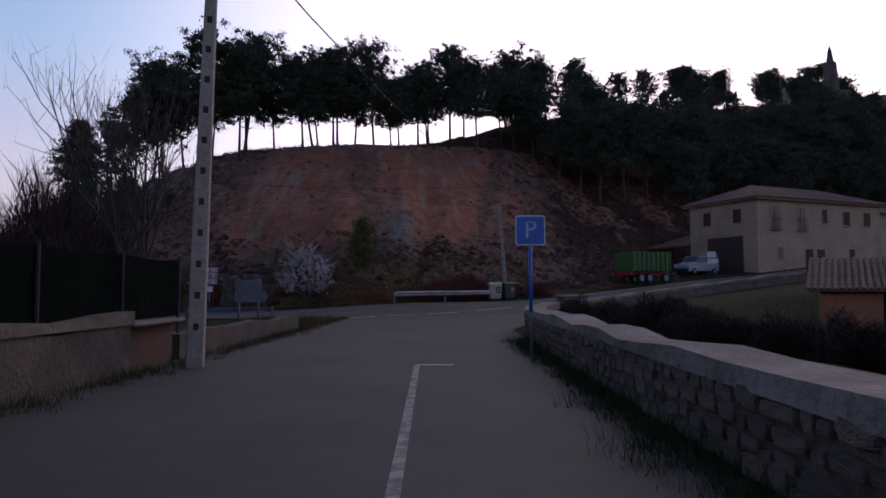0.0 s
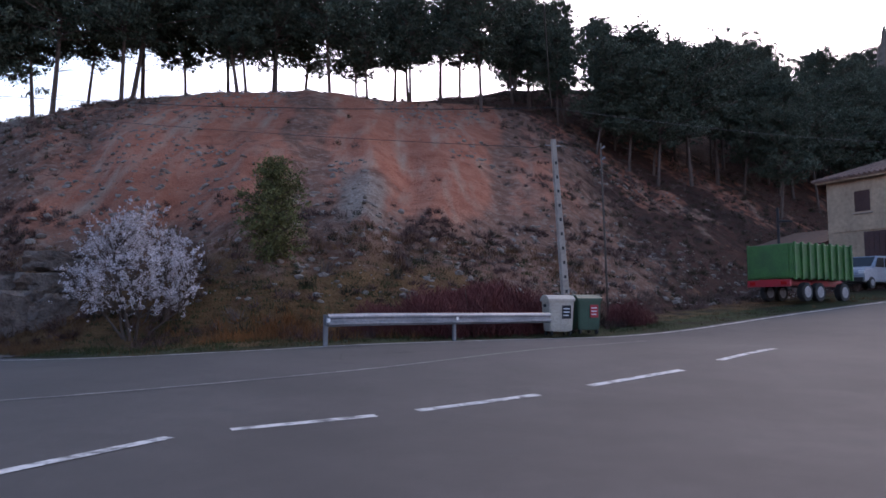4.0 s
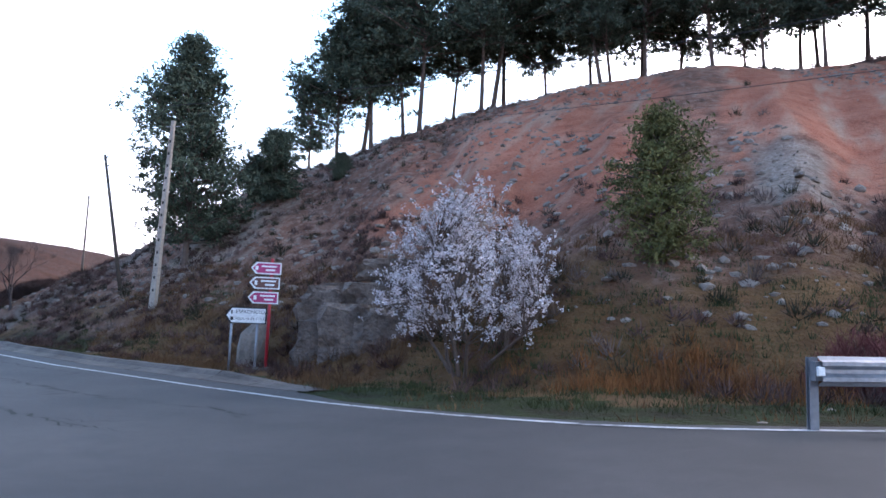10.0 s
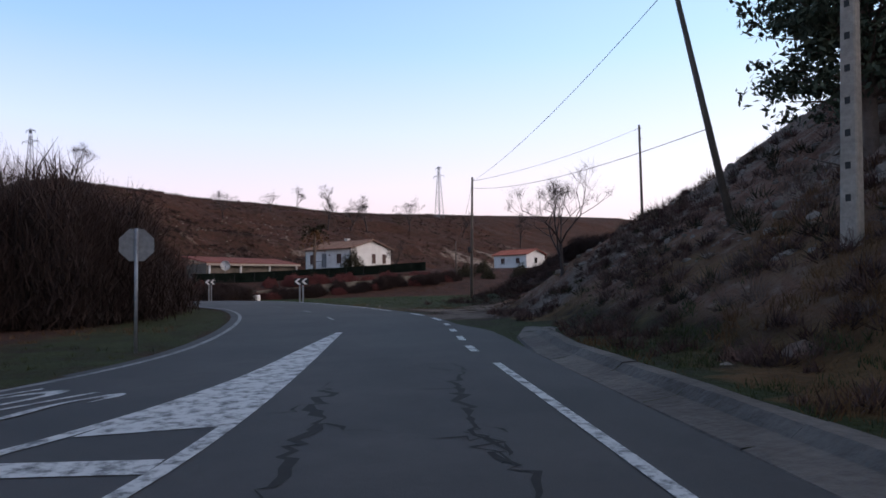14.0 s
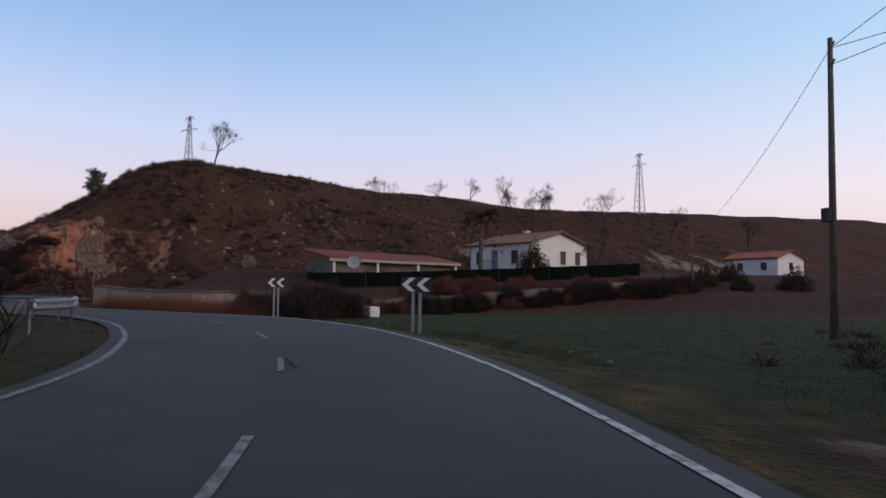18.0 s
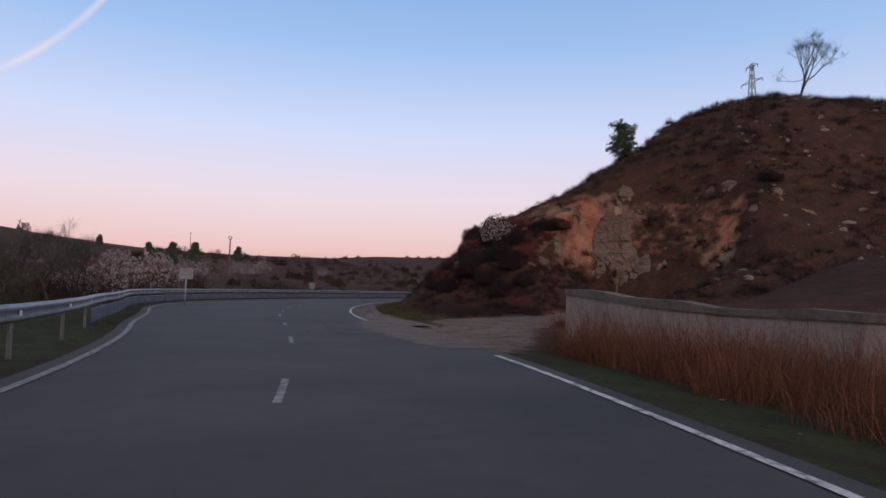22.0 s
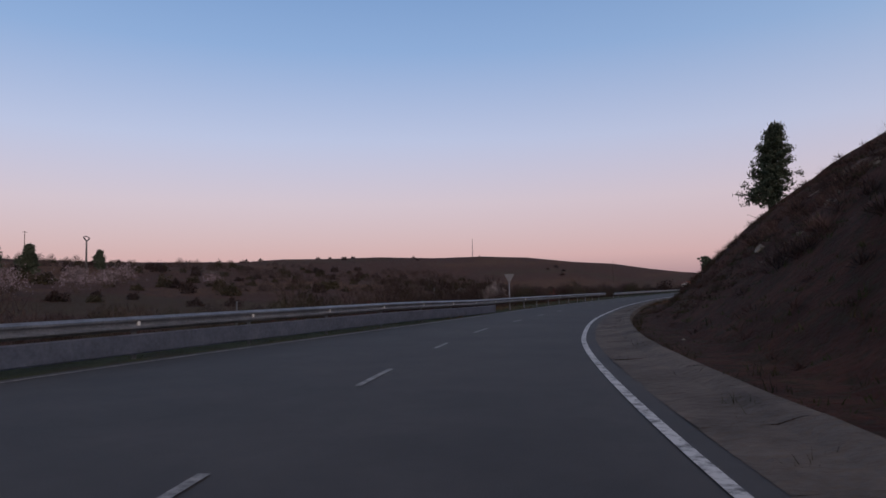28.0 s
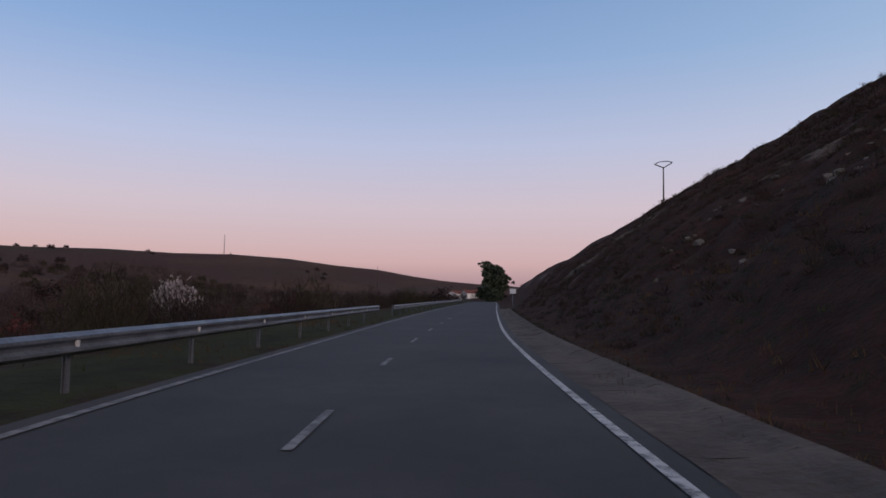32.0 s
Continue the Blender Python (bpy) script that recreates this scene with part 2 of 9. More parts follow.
def z_ground(x, y):
    """Height of the land."""
    x, y = np.asarray(x, float), np.asarray(y, float)
    dr, dl = side(x, y, R_EDGE), -side(x, y, L_EDGE)
    zr = z_road(x, y)
    # pine hill with its cut face, east of the field
    gully = 1.35 * fbm(x * 1.0 + y * 0.3, y * 0.25 - x * 0.1, 4.6, 3.0) + 0.5 * fbm(x, y, 4.0, 8.0)
    rough = 0.22 * fbm(x, y, 1.9, 2.0)
    da = side(x, y, A_FOOT)
    base = np.interp(x + 0.6 * np.maximum(da, 0), [-20, -12, -6, 3, 20, 36, 60, 200], [-0.3, -0.1, 0.15, 0.6, 2.0, 3.3, 4.8, 8])
    up = base + np.minimum(0.75 * da, 2.5 + (0.61 + 0.22 * ease(-6, 16, x)) * (da - 3.3) + ease(-11, -16, x) * (0.37 * np.clip(da - 3.3, 0, 6) - 0.1 * np.maximum(0, da - 9.3)))
    up = up + (0.2 * gully + 0.75 * buttress(x, y)) * ease(2, 8, da) * (1 - 0.85 * ease(11, 16, up))
    # rain runnels down the cut face
    run = np.abs(fbm((x + 2) * 24 / np.maximum(y - 31, 10) + 0.4 * fbm(x, y, 3.0, 5.0), 0.04 * da, 1.7, 27.0))
    up = up - 0.2 * ease(0.2, 0.0, run) * ease(3, 7, da) * ease(17.5, 14.5, up) * ease(-34, -26, x)
    crest = 18.7 + 0.09 * np.clip(x + 12, 0, 26) + (0.06 + 0.15 * ease(-16, 14, x)) * np.maximum(0, 0.54 * x + 0.84 * y - 64)
    a = softmin(softmin(up, 0.8 * (x + 49.8) + gully, 2.5), crest + 0.15 * gully, 3.0) + rough * ease(1, 3, da)
    a = np.where((x > -60) & (da > -1), a, -9)
    # scrubby mound where the pine hill runs out beside the field
    a = np.maximum(a, np.where(dr > 3, zr - 0.2 + 3.7 * np.exp(-((x + 53) / 7.5) ** 2 - ((y - 64.5) / 5.0) ** 2) + 0.35 * gully * np.exp(-((x + 53) / 8) ** 2 - ((y - 65) / 6) ** 2), -9))
    # limestone hill, west of the field
    foot = -107.3 - 0.55 * np.maximum(0, y - 22)
    flank = (0.67 - 0.25 * ease(16, 42, y)) * (foot - x) + 0.9 * gully
    top = 14.9 - 0.11 * (110 + x) - 0.085 * np.minimum(y - 20, 55)
    top = np.minimum(top, 32 - 0.02 * np.maximum(0, -x - 260))
    cut = zr + np.minimum(0.9 * (dr - 2.8), 5 + 0.62 * (dr - 8.5)) + 0.8 * gully * ease(3, 7, dr)
    b = softmin(softmin(cut, flank, 1.5), top + 0.5 * gully, 3.0) * (1 - ease(-340, -430, x)) + rough * ease(4, 6, dr)
    # the farm lane is cut into the foot of the hill
    ly = np.interp(-x, [90, 96, 102, 110, 118], [23.2, 21.0, 19.8, 18.6, 18.4])
    lane_cut = 0.15 + 0.85 * np.maximum(0, np.abs(y - ly) - 2.6) + 1.5 * np.maximum(0, -117 - x)
    b = np.where((x > -124) & (y > 12), softmin(b, lane_cut, 0.6), b)
    b = np.where(x < -90, b, -9)
    # the fields and the plot of the house between the hills
    plot = -0.5 + 0.3 * ease(-60, -85, x) + 1.7 * ease(-90, -102, x) + 1.9 * ease(-101, -114, x)
    plot = np.where(y > 12, 0.1 + (plot - 0.1) * ease(23, 31, y + 0.0 * x), 0.1) + 2.5 * ease(80, 200, y)
    plot = np.where(x > -60, zr + 0.1 - 0.4 * (1 - ease(-60, -45, x)), plot)
    edge = ease(0.2, 4.5, dr)
    right = np.maximum(np.maximum(a, b), plot * edge + (zr - 0.05) * (1 - edge))
    right = np.where((dr < 2.6), np.minimum(right, zr - 0.05 + 0.05 * np.maximum(dr, 0)), right)
    # the valley on the other side
    fall = ease(1.8, 26, dl) * (3.6 + 0.8 * fbm(x, y, 40.0)) * ease(-52, -85, x)
    valley = zr - 0.05 - fall + 0.15 * fbm(x, y, 9.0) * ease(1.2, 4, dl)
    dist = np.hypot(x + 60, y - 30)
    valley = valley + 13 * np.tanh(0.048 * np.maximum(0, dl - 12) / 13) * ease(-20, -60, x) * (1 - 0.8 * ease(-280, -480, x) * ease(-330, -150, y))
    valley += 25 * np.exp(-((x + 700) / 260.0) ** 2 - ((y + 385) / 150.0) ** 2)
    valley += 7 * np.exp(-((x + 330) / 120.0) ** 2 - ((y + 330) / 150.0) ** 2)
    valley += 29 * np.exp(-((x + 70) / 150.0) ** 2 - ((y + 380) / 130.0) ** 2)
    valley = np.where(x > -28, -0.15 - 2.2 * ease(4, 16, np.abs(x + 1.7) - 3.7) * ease(60, 20, y) + 0.15 * fbm(x, y, 9.0), valley)
    flat = zr - 0.05
    street = np.abs(x + 1.7) - 3.9
    near = np.where(x > -27, np.where(y > 28, ease(0.2, 4, -dr - 12), ease(0.2, 2.0, street)), ease(0.2, 2.5, dl))
    left = valley * near + flat * (1 - near)
    far = 24 * fbm(x, y, 420.0, 5.0) * ease(250, 900, dist) + 40 * ease(900, 3500, dist) * (0.6 + 0.4 * fbm(x, y, 900.0, 2.0))
    return np.where(dr > 0, right, left) + far


# ---- materials ----
def mat(name, rough=0.85, metal=0.0):
    m = bpy.data.materials.new(name)
    m.use_nodes = True
    b = m.node_tree.nodes["Principled BSDF"]
    b.inputs["Roughness"].default_value, b.inputs["Metallic"].default_value = rough, metal
    return m, m.node_tree.nodes, m.node_tree.links, b


def mix(n, l, fac, a, b, blend="MIX"):
    """A colour mixed of a and b, each a colour or a socket."""
    k = n.new("ShaderNodeMixRGB")
    k.blend_type = blend
    for i, v in enumerate((fac, a, b)):
        if hasattr(v, "is_linked"):
            l.new(v, k.inputs[i])
        elif i == 0:
            k.inputs[0].default_value = v
        else:
            k.inputs[i].default_value = (*v[:3], 1)
    return k.outputs[0]


def tex(n, l, scale, detail=6.0, lo=0.3, hi=0.7, kind="noise", coord="Object", stretch=None, rough=0.55):
    """Noise or cells in metres, spread between lo and hi to 0..1."""
    c = n.new("ShaderNodeTexCoord")
    src = c.outputs[coord]
    if stretch:
        mp = n.new("ShaderNodeMapping")
        mp.inputs["Scale"].default_value = stretch
        l.new(src, mp.inputs[0])
        src = mp.outputs[0]
    if kind == "noise":
        t = n.new("ShaderNodeTexNoise")
        t.inputs["Detail"].default_value, t.inputs["Roughness"].default_value = detail, rough
    else:
        t = n.new("ShaderNodeTexVoronoi")
        if kind == "edge":
            t.feature = "DISTANCE_TO_EDGE"
    t.inputs["Scale"].default_value = scale
    l.new(src, t.inputs["Vector"])
    r = n.new("ShaderNodeMapRange")
    r.inputs[1].default_value, r.inputs[2].default_value = lo, hi
    l.new(t.outputs[0], r.inputs[0])
    return r.outputs[0]


def bump(n, l, b, height, strength=0.4, dist=0.02):
    k = n.new("ShaderNodeBump")
    k.inputs["Strength"].default_value, k.inputs["Distance"].default_value = strength, dist
    l.new(height, k.inputs["Height"])
    l.new(k.outputs[0], b.inputs["Normal"])


def simple(name, c1, c2, scale=3.0, rough=0.8, metal=0.0, bump_s=0.3, bump_scale=40.0, spread=0.0, dist=0.01):
    """A worn material of two colours: stains at one scale, grain at another; spread varies it from piece to piece."""
    m, n, l, b = mat(name, rough, metal)
    col = mix(n, l, tex(n, l, scale, 5), c1, c2)
    col = mix(n, l, tex(n, l, scale * 9, 3, 0.25, 0.75), col, mix(n, l, 0.35, col, (0, 0, 0)))
    if spread:
        info = n.new("ShaderNodeObjectInfo")
        hsv = n.new("ShaderNodeHueSaturation")
        r = n.new("ShaderNodeMapRange")
        r.inputs[3].default_value, r.inputs[4].default_value = 1 - spread, 1 + spread
        l.new(info.outputs["Random"], r.inputs[0])
        l.new(r.outputs[0], hsv.inputs["Value"])
        l.new(col, hsv.inputs["Color"])
        col = hsv.outputs[0]
    l.new(col, b.inputs["Base Color"])
    if bump_s:
        bump(n, l, b, tex(n, l, bump_scale, 4), bump_s, dist)
    return m


def island(name, c1, c2, rough=0.8, translucent=0.0):
    """Foliage and such: colour varies from leaf to leaf, and from clump to clump."""
    m, n, l, b = mat(name, rough)
    g = n.new("ShaderNodeNewGeometry")
    col = mix(n, l, g.outputs["Random Per Island"], c1, c2)
    col = mix(n, l, tex(n, l, 0.6, 3), col, mix(n, l, 0.45, col, (0.0, 0.0, 0.0)))
    l.new(col, b.inputs["Base Color"])
    b.inputs["Specular IOR Level"].default_value = 0.2
    return m


def ground_material():
    m, n, l, b = mat("land", 0.95)
    b.inputs["Specular IOR Level"].default_value = 0.15

    def layer(k):
        a = n.new("ShaderNodeVertexColor")
        a.layer_name = k
        s = n.new("ShaderNodeSeparateColor")
        l.new(a.outputs["Color"], s.inputs[0])
        return s.outputs
    z1, z2 = layer("zones"), layer("zones2")
    big, mid, fine = tex(n, l, 0.12, 6), tex(n, l, 1.1, 8, 0.3, 0.72), tex(n, l, 9.0, 6, 0.25, 0.75)
    scrub = mix(n, l, mid, (0.044, 0.017, 0.013), (0.118, 0.049, 0.035))
    scrub = mix(n, l, tex(n, l, 3.2, 6, 0.45, 0.7), scrub, (0.045, 0.034, 0.020))
    red = mix(n, l, mid, (0.34, 0.115, 0.066), (0.47, 0.20, 0.125))
    red = mix(n, l, tex(n, l, 0.8, 8, 0.5, 0.7, stretch=(1, 0.2, 0.25)), red, (0.43, 0.30, 0.22))
    red = mix(n, l, tex(n, l, 2.6, 6, 0.62, 0.74), red, (0.15, 0.062, 0.04))
    rock = mix(n, l, fine, (0.20, 0.155, 0.125), (0.42, 0.35, 0.295))
    rock = mix(n, l, tex(n, l, 1.7, 6, 0.55, 0.72), rock, (0.10, 0.07, 0.05))
    heath = mix(n, l, mid, (0.15, 0.070, 0.046), (0.29, 0.160, 0.110))
    heath = mix(n, l, tex(n, l, 2.4, 6, 0.5, 0.7), heath, (0.32, 0.225, 0.175))
    grass = mix(n, l, mid, (0.026, 0.036, 0.012), (0.06, 0.066, 0.022))
    dry = mix(n, l, mid, (0.125, 0.060, 0.024), (0.21, 0.115, 0.048))
    dirt = mix(n, l, mid, (0.15, 0.108, 0.084), (0.29, 0.22, 0.178))
    dirt = mix(n, l, tex(n, l, 3.5, 7, 0.55, 0.7), dirt, (0.085, 0.058, 0.044))

    def fac(s):
        k = n.new("ShaderNodeMath")
        k.operation = "MULTIPLY_ADD"
        k.inputs[1].default_value, k.inputs[2].default_value = 2.2, -1.1
        l.new(s, k.inputs[0])
        a = n.new("ShaderNodeMath")
        a.use_clamp = True
        l.new(k.outputs[0], a.inputs[0])
        l.new(mid, a.inputs[1])
        return a.outputs[0]
    col = scrub
    for s, c in ((z2[2], heath), (z1[0], red), (z1[1], rock), (z1[2], grass), (z2[0], dry), (z2[1], dirt)):
        col = mix(n, l, fac(s), col, c)
    col = mix(n, l, big, col, mix(n, l, 0.3, col, (0.02, 0.02, 0.015)))
    col = mix(n, l, fine, mix(n, l, 0.3, col, (0, 0, 0)), col)
    l.new(col, b.inputs["Base Color"])
    h = n.new("ShaderNodeMath")
    l.new(mid, h.inputs[0])
    l.new(fine, h.inputs[1])
    bump(n, l, b, h.outputs[0], 0.6, 0.18)
    return m


def paint_ground(ob, X, Y, Z):
    """Where red soil, rock, grass, dry grass and bare dirt lie."""
    x, y = X.ravel(), Y.ravel()
    dr, dl = side(x, y, R_EDGE), -side(x, y, L_EDGE)
    zx = np.gradient(Z, axis=1) / np.gradient(X, axis=1)
    zy = np.gradient(Z, axis=0) / np.gradient(Y, axis=0)
    slope = np.hypot(zx, zy).ravel()
    z = Z.ravel()
    n1, n2 = fbm(x, y, 14.0, 4.0), fbm(x, y, 30.0, 6.0)
    east = (x > -52) & (dr > 0)
    da = side(x, y, A_FOOT)
    butt = buttress(x, y)
    hill_a = east * ease(3.4, 6.6, z + 1.6 * n1 - 0.16 * np.maximum(0, x)) * ease(19.6, 18.2, z)
    streak = fbm(0.83 * x + 0.5 * y, 0.16 * da, 3.6, 12.0) + 0.35 * fbm(x, y, 1.6, 3.0)
    red = hill_a * ease(-24, -15, x + 2 * n1) * ease(11, 4, x) * ease(0.25, 0.4, slope) * (0.62 + 0.38 * ease(-0.35, 0.05, streak)) * (0.25 + 0.75 * ease(-0.6, -0.15, butt))
    red = np.maximum(red, 0.55 * east * ease(-33, -26, x) * ease(6, 9, z) * ease(19.6, 18, z) * ease(-0.1, 0.4, streak))
    patch = ease(0.15, 0.45, fbm(x, y, 9.0, 21.0)) * east * ease(12, 18, x) * ease(48, 38, x) * ease(3, 5, da) * ease(15, 9, da)
    red = np.maximum(red, 0.85 * patch)
    red = np.maximum(red, ((x < -104) & (x > -122) & (y > 4) & (y < 22)) * ease(2.0, 4.0, z) * ease(10, 7, z) * (0.3 + 0.4 * ease(-0.2, 0.3, fbm(x, y, 3.0, 51.0))))
    rock = ease(0.0, 0.35, n1 + 0.1) * (east * ease(-22, -30, x) * ease(1, 4, z) * 0.75 + ((x < -106) & (dr > 3)) * ease(1, 4, z) * ease(13, 8, z) * ease(-0.05, 0.3, fbm(x, y, 4.0, 31.0)) * 0.6)
    grey = np.exp(-(((x + 2) * 24 / np.maximum(y - 31, 10) + 1.7) / 1.3) ** 4 - ((y - 56.0) / 4.2) ** 4) * ease(-0.45, 0.15, fbm(x, y, 1.5, 41.0))
    rock = np.maximum(rock, 0.75 * grey)
    red = red * (1 - 0.9 * grey)
    verge = (dr > 0) * ease(6.5, 2.5, dr) + (dr < 0) * ease(0.0, 0.6, np.where(x < -27.6, dl, 1.0)) * ease(7, 3, np.where(x < -27, dl, 2.0))
    verge = verge * (1 - 0.75 * (dr > 0) * ease(-92, -98, x))
    field = (dr > 3.2) * ease(-46, -52, x + 0.5 * (y - 50)) * ease(-93, -89, x) * ease(10, 18, y) * ease(84, 74, y)
    knoll = ease(0.25, 0.6, np.exp(-((x + 53) / 8.0) ** 2 - ((y - 64.5) / 5.6) ** 2) + 0.12 * n1)
    field = field * (1 - knoll)
    warp = 14 * fbm(x, y, 90.0, 15.0)
    plot = np.sin(np.floor((0.85 * x + 0.5 * y + warp) / 62) * 12.9898 + np.floor((-0.5 * x + 0.85 * y - warp) / 30) * 78.233) * 43758.5453
    plot = plot - np.floor(plot)
    farm = (dl > 45) * (x < 40)
    valley = (dl > 8) * np.where(farm, 0.42 * (plot > 0.62), ease(0.1, 0.5, fbm(x, y, 60.0, 1.0) + 0.15) * 0.8)
    grass = np.clip(np.maximum(np.maximum(0.72 * verge, 1.0 * field), valley), 0, 1)
    dry = np.clip(east * (dr > 2.5) * ease(10, 5, dr) * ease(-0.4, 0.2, n1) * 0.85 + farm * (plot < 0.38) * 0.38 + (dl > 30) * ~farm * ease(0.1, 0.5, n2) * 0.8 + (dr > 0.4) * ease(3.6, 2.2, dr) * ease(-46, -52, x) * ease(-82, -76, x) * 0.4, 0, 1)
    track = np.exp(-((x + 44 - 0.55 * (y - 53)) / 2.3) ** 2) * (dr > 0.2) * ease(75, 58, y) * 0.95
    lane = np.abs(y - np.interp(-x, [90, 96, 102, 110, 118], [23.2, 21.0, 19.8, 18.6, 18.4]))
    yard = ease(1.15, 0.85, lane / np.interp(-x, [90, 97, 106], [4.6, 2.9, 2.4])) * (dr > 0.1) * ease(-87, -90, x) * ease(-119, -113, x)
    apron = np.exp(-((x + 49) / 5.0) ** 4 - ((y - 54.6) / 2.4) ** 4) * (dr > 0.3) * ease(-0.5, 0.1, fbm(x, y, 2.0, 63.0))
    dirt = np.clip(np.maximum(np.maximum(track, apron), yard), 0, 1)
    red *= 1 - dirt
    for name, cols in (("zones", (red, rock * (1 - 0.6 * red), grass * (1 - dirt))), ("zones2", (dry * (1 - dirt), dirt, east * ease(0.3, 1.5, da) * ease(19.5, 18, z) * ease(16, 6, x)))):
        a = ob.data.color_attributes.new(name, "FLOAT_COLOR", "POINT")
        c = np.ones((len(x), 4), np.float32)
        for i, k in enumerate(cols):
            c[:, i] = np.clip(k, 0, 1)
        a.data.foreach_set("color", c.ravel())


def asphalt_material():
    m, n, l, b = mat("asphalt", 0.8)
    col = mix(n, l, tex(n, l, 0.35, 5), (0.027, 0.024, 0.024), (0.062, 0.054, 0.052))
    col = mix(n, l, tex(n, l, 2.6, 6, 0.4, 0.75), col, mix(n, l, 0.4, col, (0.02, 0.018, 0.018)))
    col = mix(n, l, tex(n, l, 45.0, 4, 0.3, 0.7), mix(n, l, 0.3, col, (0.02, 0.02, 0.02)), col)
    col = mix(n, l, tex(n, l, 1.3, 6, 0.62, 0.74), col, (0.038, 0.036, 0.037))
    # cracks: wandering thin lines that come and go
    c = n.new("ShaderNodeTexCoord")
    wob = n.new("ShaderNodeTexNoise")
    wob.inputs["Scale"].default_value, wob.inputs["Detail"].default_value = 1.6, 6.0
    l.new(c.outputs["Object"], wob.inputs["Vector"])
    warp = n.new("ShaderNodeMixRGB")
    warp.blend_type = "ADD"
    warp.inputs[0].default_value = 1.1
    l.new(c.outputs["Object"], warp.inputs[1])
    l.new(wob.outputs["Color"], warp.inputs[2])
    vor = n.new("ShaderNodeTexVoronoi")
    vor.feature = "DISTANCE_TO_EDGE"
    vor.inputs["Scale"].default_value = 0.45
    l.new(warp.outputs[0], vor.inputs["Vector"])
    thin = n.new("ShaderNodeMapRange")
    thin.inputs[1].default_value, thin.inputs[2].default_value, thin.inputs[3].default_value, thin.inputs[4].default_value = 0.003, 0.009, 1.0, 0.0
    l.new(vor.outputs["Distance"], thin.inputs[0])
    crack = n.new("ShaderNodeMath")
    crack.operation = "MULTIPLY"
    l.new(thin.outputs[0], crack.inputs[0])
    l.new(tex(n, l, 0.11, 3, 0.58, 0.7), crack.inputs[1])
    col = mix(n, l, crack.outputs[0], col, (0.012, 0.011, 0.011))
    l.new(col, b.inputs["Base Color"])
    bump(n, l, b, tex(n, l, 70.0, 3), 0.35, 0.006)
    return m


def paint_material(name="road_paint", white=0.52, wear=0.38):
    m, n, l, b = mat(name, 0.7)
    worn = tex(n, l, 5.0, 8, wear, wear + 0.16, rough=0.7)
    col = mix(n, l, worn, (0.10, 0.097, 0.097), (white, white - 0.01, white - 0.02))
    l.new(col, b.inputs["Base Color"])
    return m


# ---- small mesh helpers ----
def mesh_ob(name, bm, material, parent=None, smooth=False):
    me = bpy.data.meshes.new(name)
    bm.to_mesh(me)
    bm.free()
    me.materials.append(material)
    if smooth:
        for p in me.polygons:
            p.use_smooth = True
    ob = new(name, me)
    if parent is not None:
        ob.parent = parent
    return ob


def part(name, bm, material, parent, label="", smooth=False):
    ob = mesh_ob(name, bm, material, parent, smooth)
    return tagged(ob, label) if label else ob


def thing(name, place, label, category, group="", turn=0.0, kind=""):
    """An empty at the base of a thing, to parent its parts."""
    ob = new(name)
    ob.matrix_world = pose(*place, 0, 0, turn)
    return tagged(ob, label, category, group, kind)


def box(bm, x0, x1, y0, y1, z0, z1, bevel=0.0):
    m = Matrix.LocRotScale(((x0 + x1) / 2, (y0 + y1) / 2, (z0 + z1) / 2), None, (x1 - x0, y1 - y0, z1 - z0))
    vs = bmesh.ops.create_cube(bm, size=1.0, matrix=m)["verts"]
    if bevel:
        es = list({e for v in vs for e in v.link_edges})
        bmesh.ops.bevel(bm, geom=es, offset=bevel, segments=1, affect="EDGES", profile=0.5)
    return bm


def cyl(bm, r1, r2, a, b, seg=10, caps=True):
    """A tapered round bar from a to b."""
    a, b = Vector(a), Vector(b)
    m = Matrix.Translation((a + b) / 2) @ (b - a).to_track_quat("Z", "Y").to_matrix().to_4x4()
    return bmesh.ops.create_cone(bm, cap_ends=caps, segments=seg, radius1=r1, radius2=r2, depth=(b - a).length, matrix=m)["verts"]


def prism(bm, outline, y0, y1, axis="y"):
    """An outline of (a, b) points pushed along an axis: y gives (a, y, b), z gives (a, b, z), x gives (x, a, b)."""
    put = {"y": lambda a, b, c: (a, c, b), "z": lambda a, b, c: (a, b, c), "x": lambda a, b, c: (c, a, b)}[axis]
    lo = [bm.verts.new(put(a, b, y0)) for a, b in outline]
    hi = [bm.verts.new(put(a, b, y1)) for a, b in outline]
    n = len(outline)
    bm.faces.new(lo)
    bm.faces.new(hi[::-1])
    for i in range(n):
        bm.faces.new((lo[i], hi[i], hi[(i + 1) % n], lo[(i + 1) % n]))
    bmesh.ops.recalc_face_normals(bm, faces=bm.faces)
    return bm


def resample(line, step):
    """Points along a line at even steps."""
    pts = np.array(line, float)
    s = np.concatenate([[0], np.cumsum(np.hypot(*np.diff(pts, axis=0).T))])
    q = np.linspace(0, s[-1], max(2, int(round(s[-1] / step)) + 1))
    return np.stack([np.interp(q, s, pts[:, 0]), np.interp(q, s, pts[:, 1])], 1)


def smooth_line(line, step=1.0, rounds=3):
    """A line rounded at its corners, which keeps its ends."""
    p = np.array(line, float)
    for _ in range(rounds):
        q = np.empty((2 * len(p) - 2, 2))
        q[0::2], q[1::2] = 0.75 * p[:-1] + 0.25 * p[1:], 0.25 * p[:-1] + 0.75 * p[1:]
        p = np.concatenate([p[:1], q, p[-1:]])
    return resample(p, step)


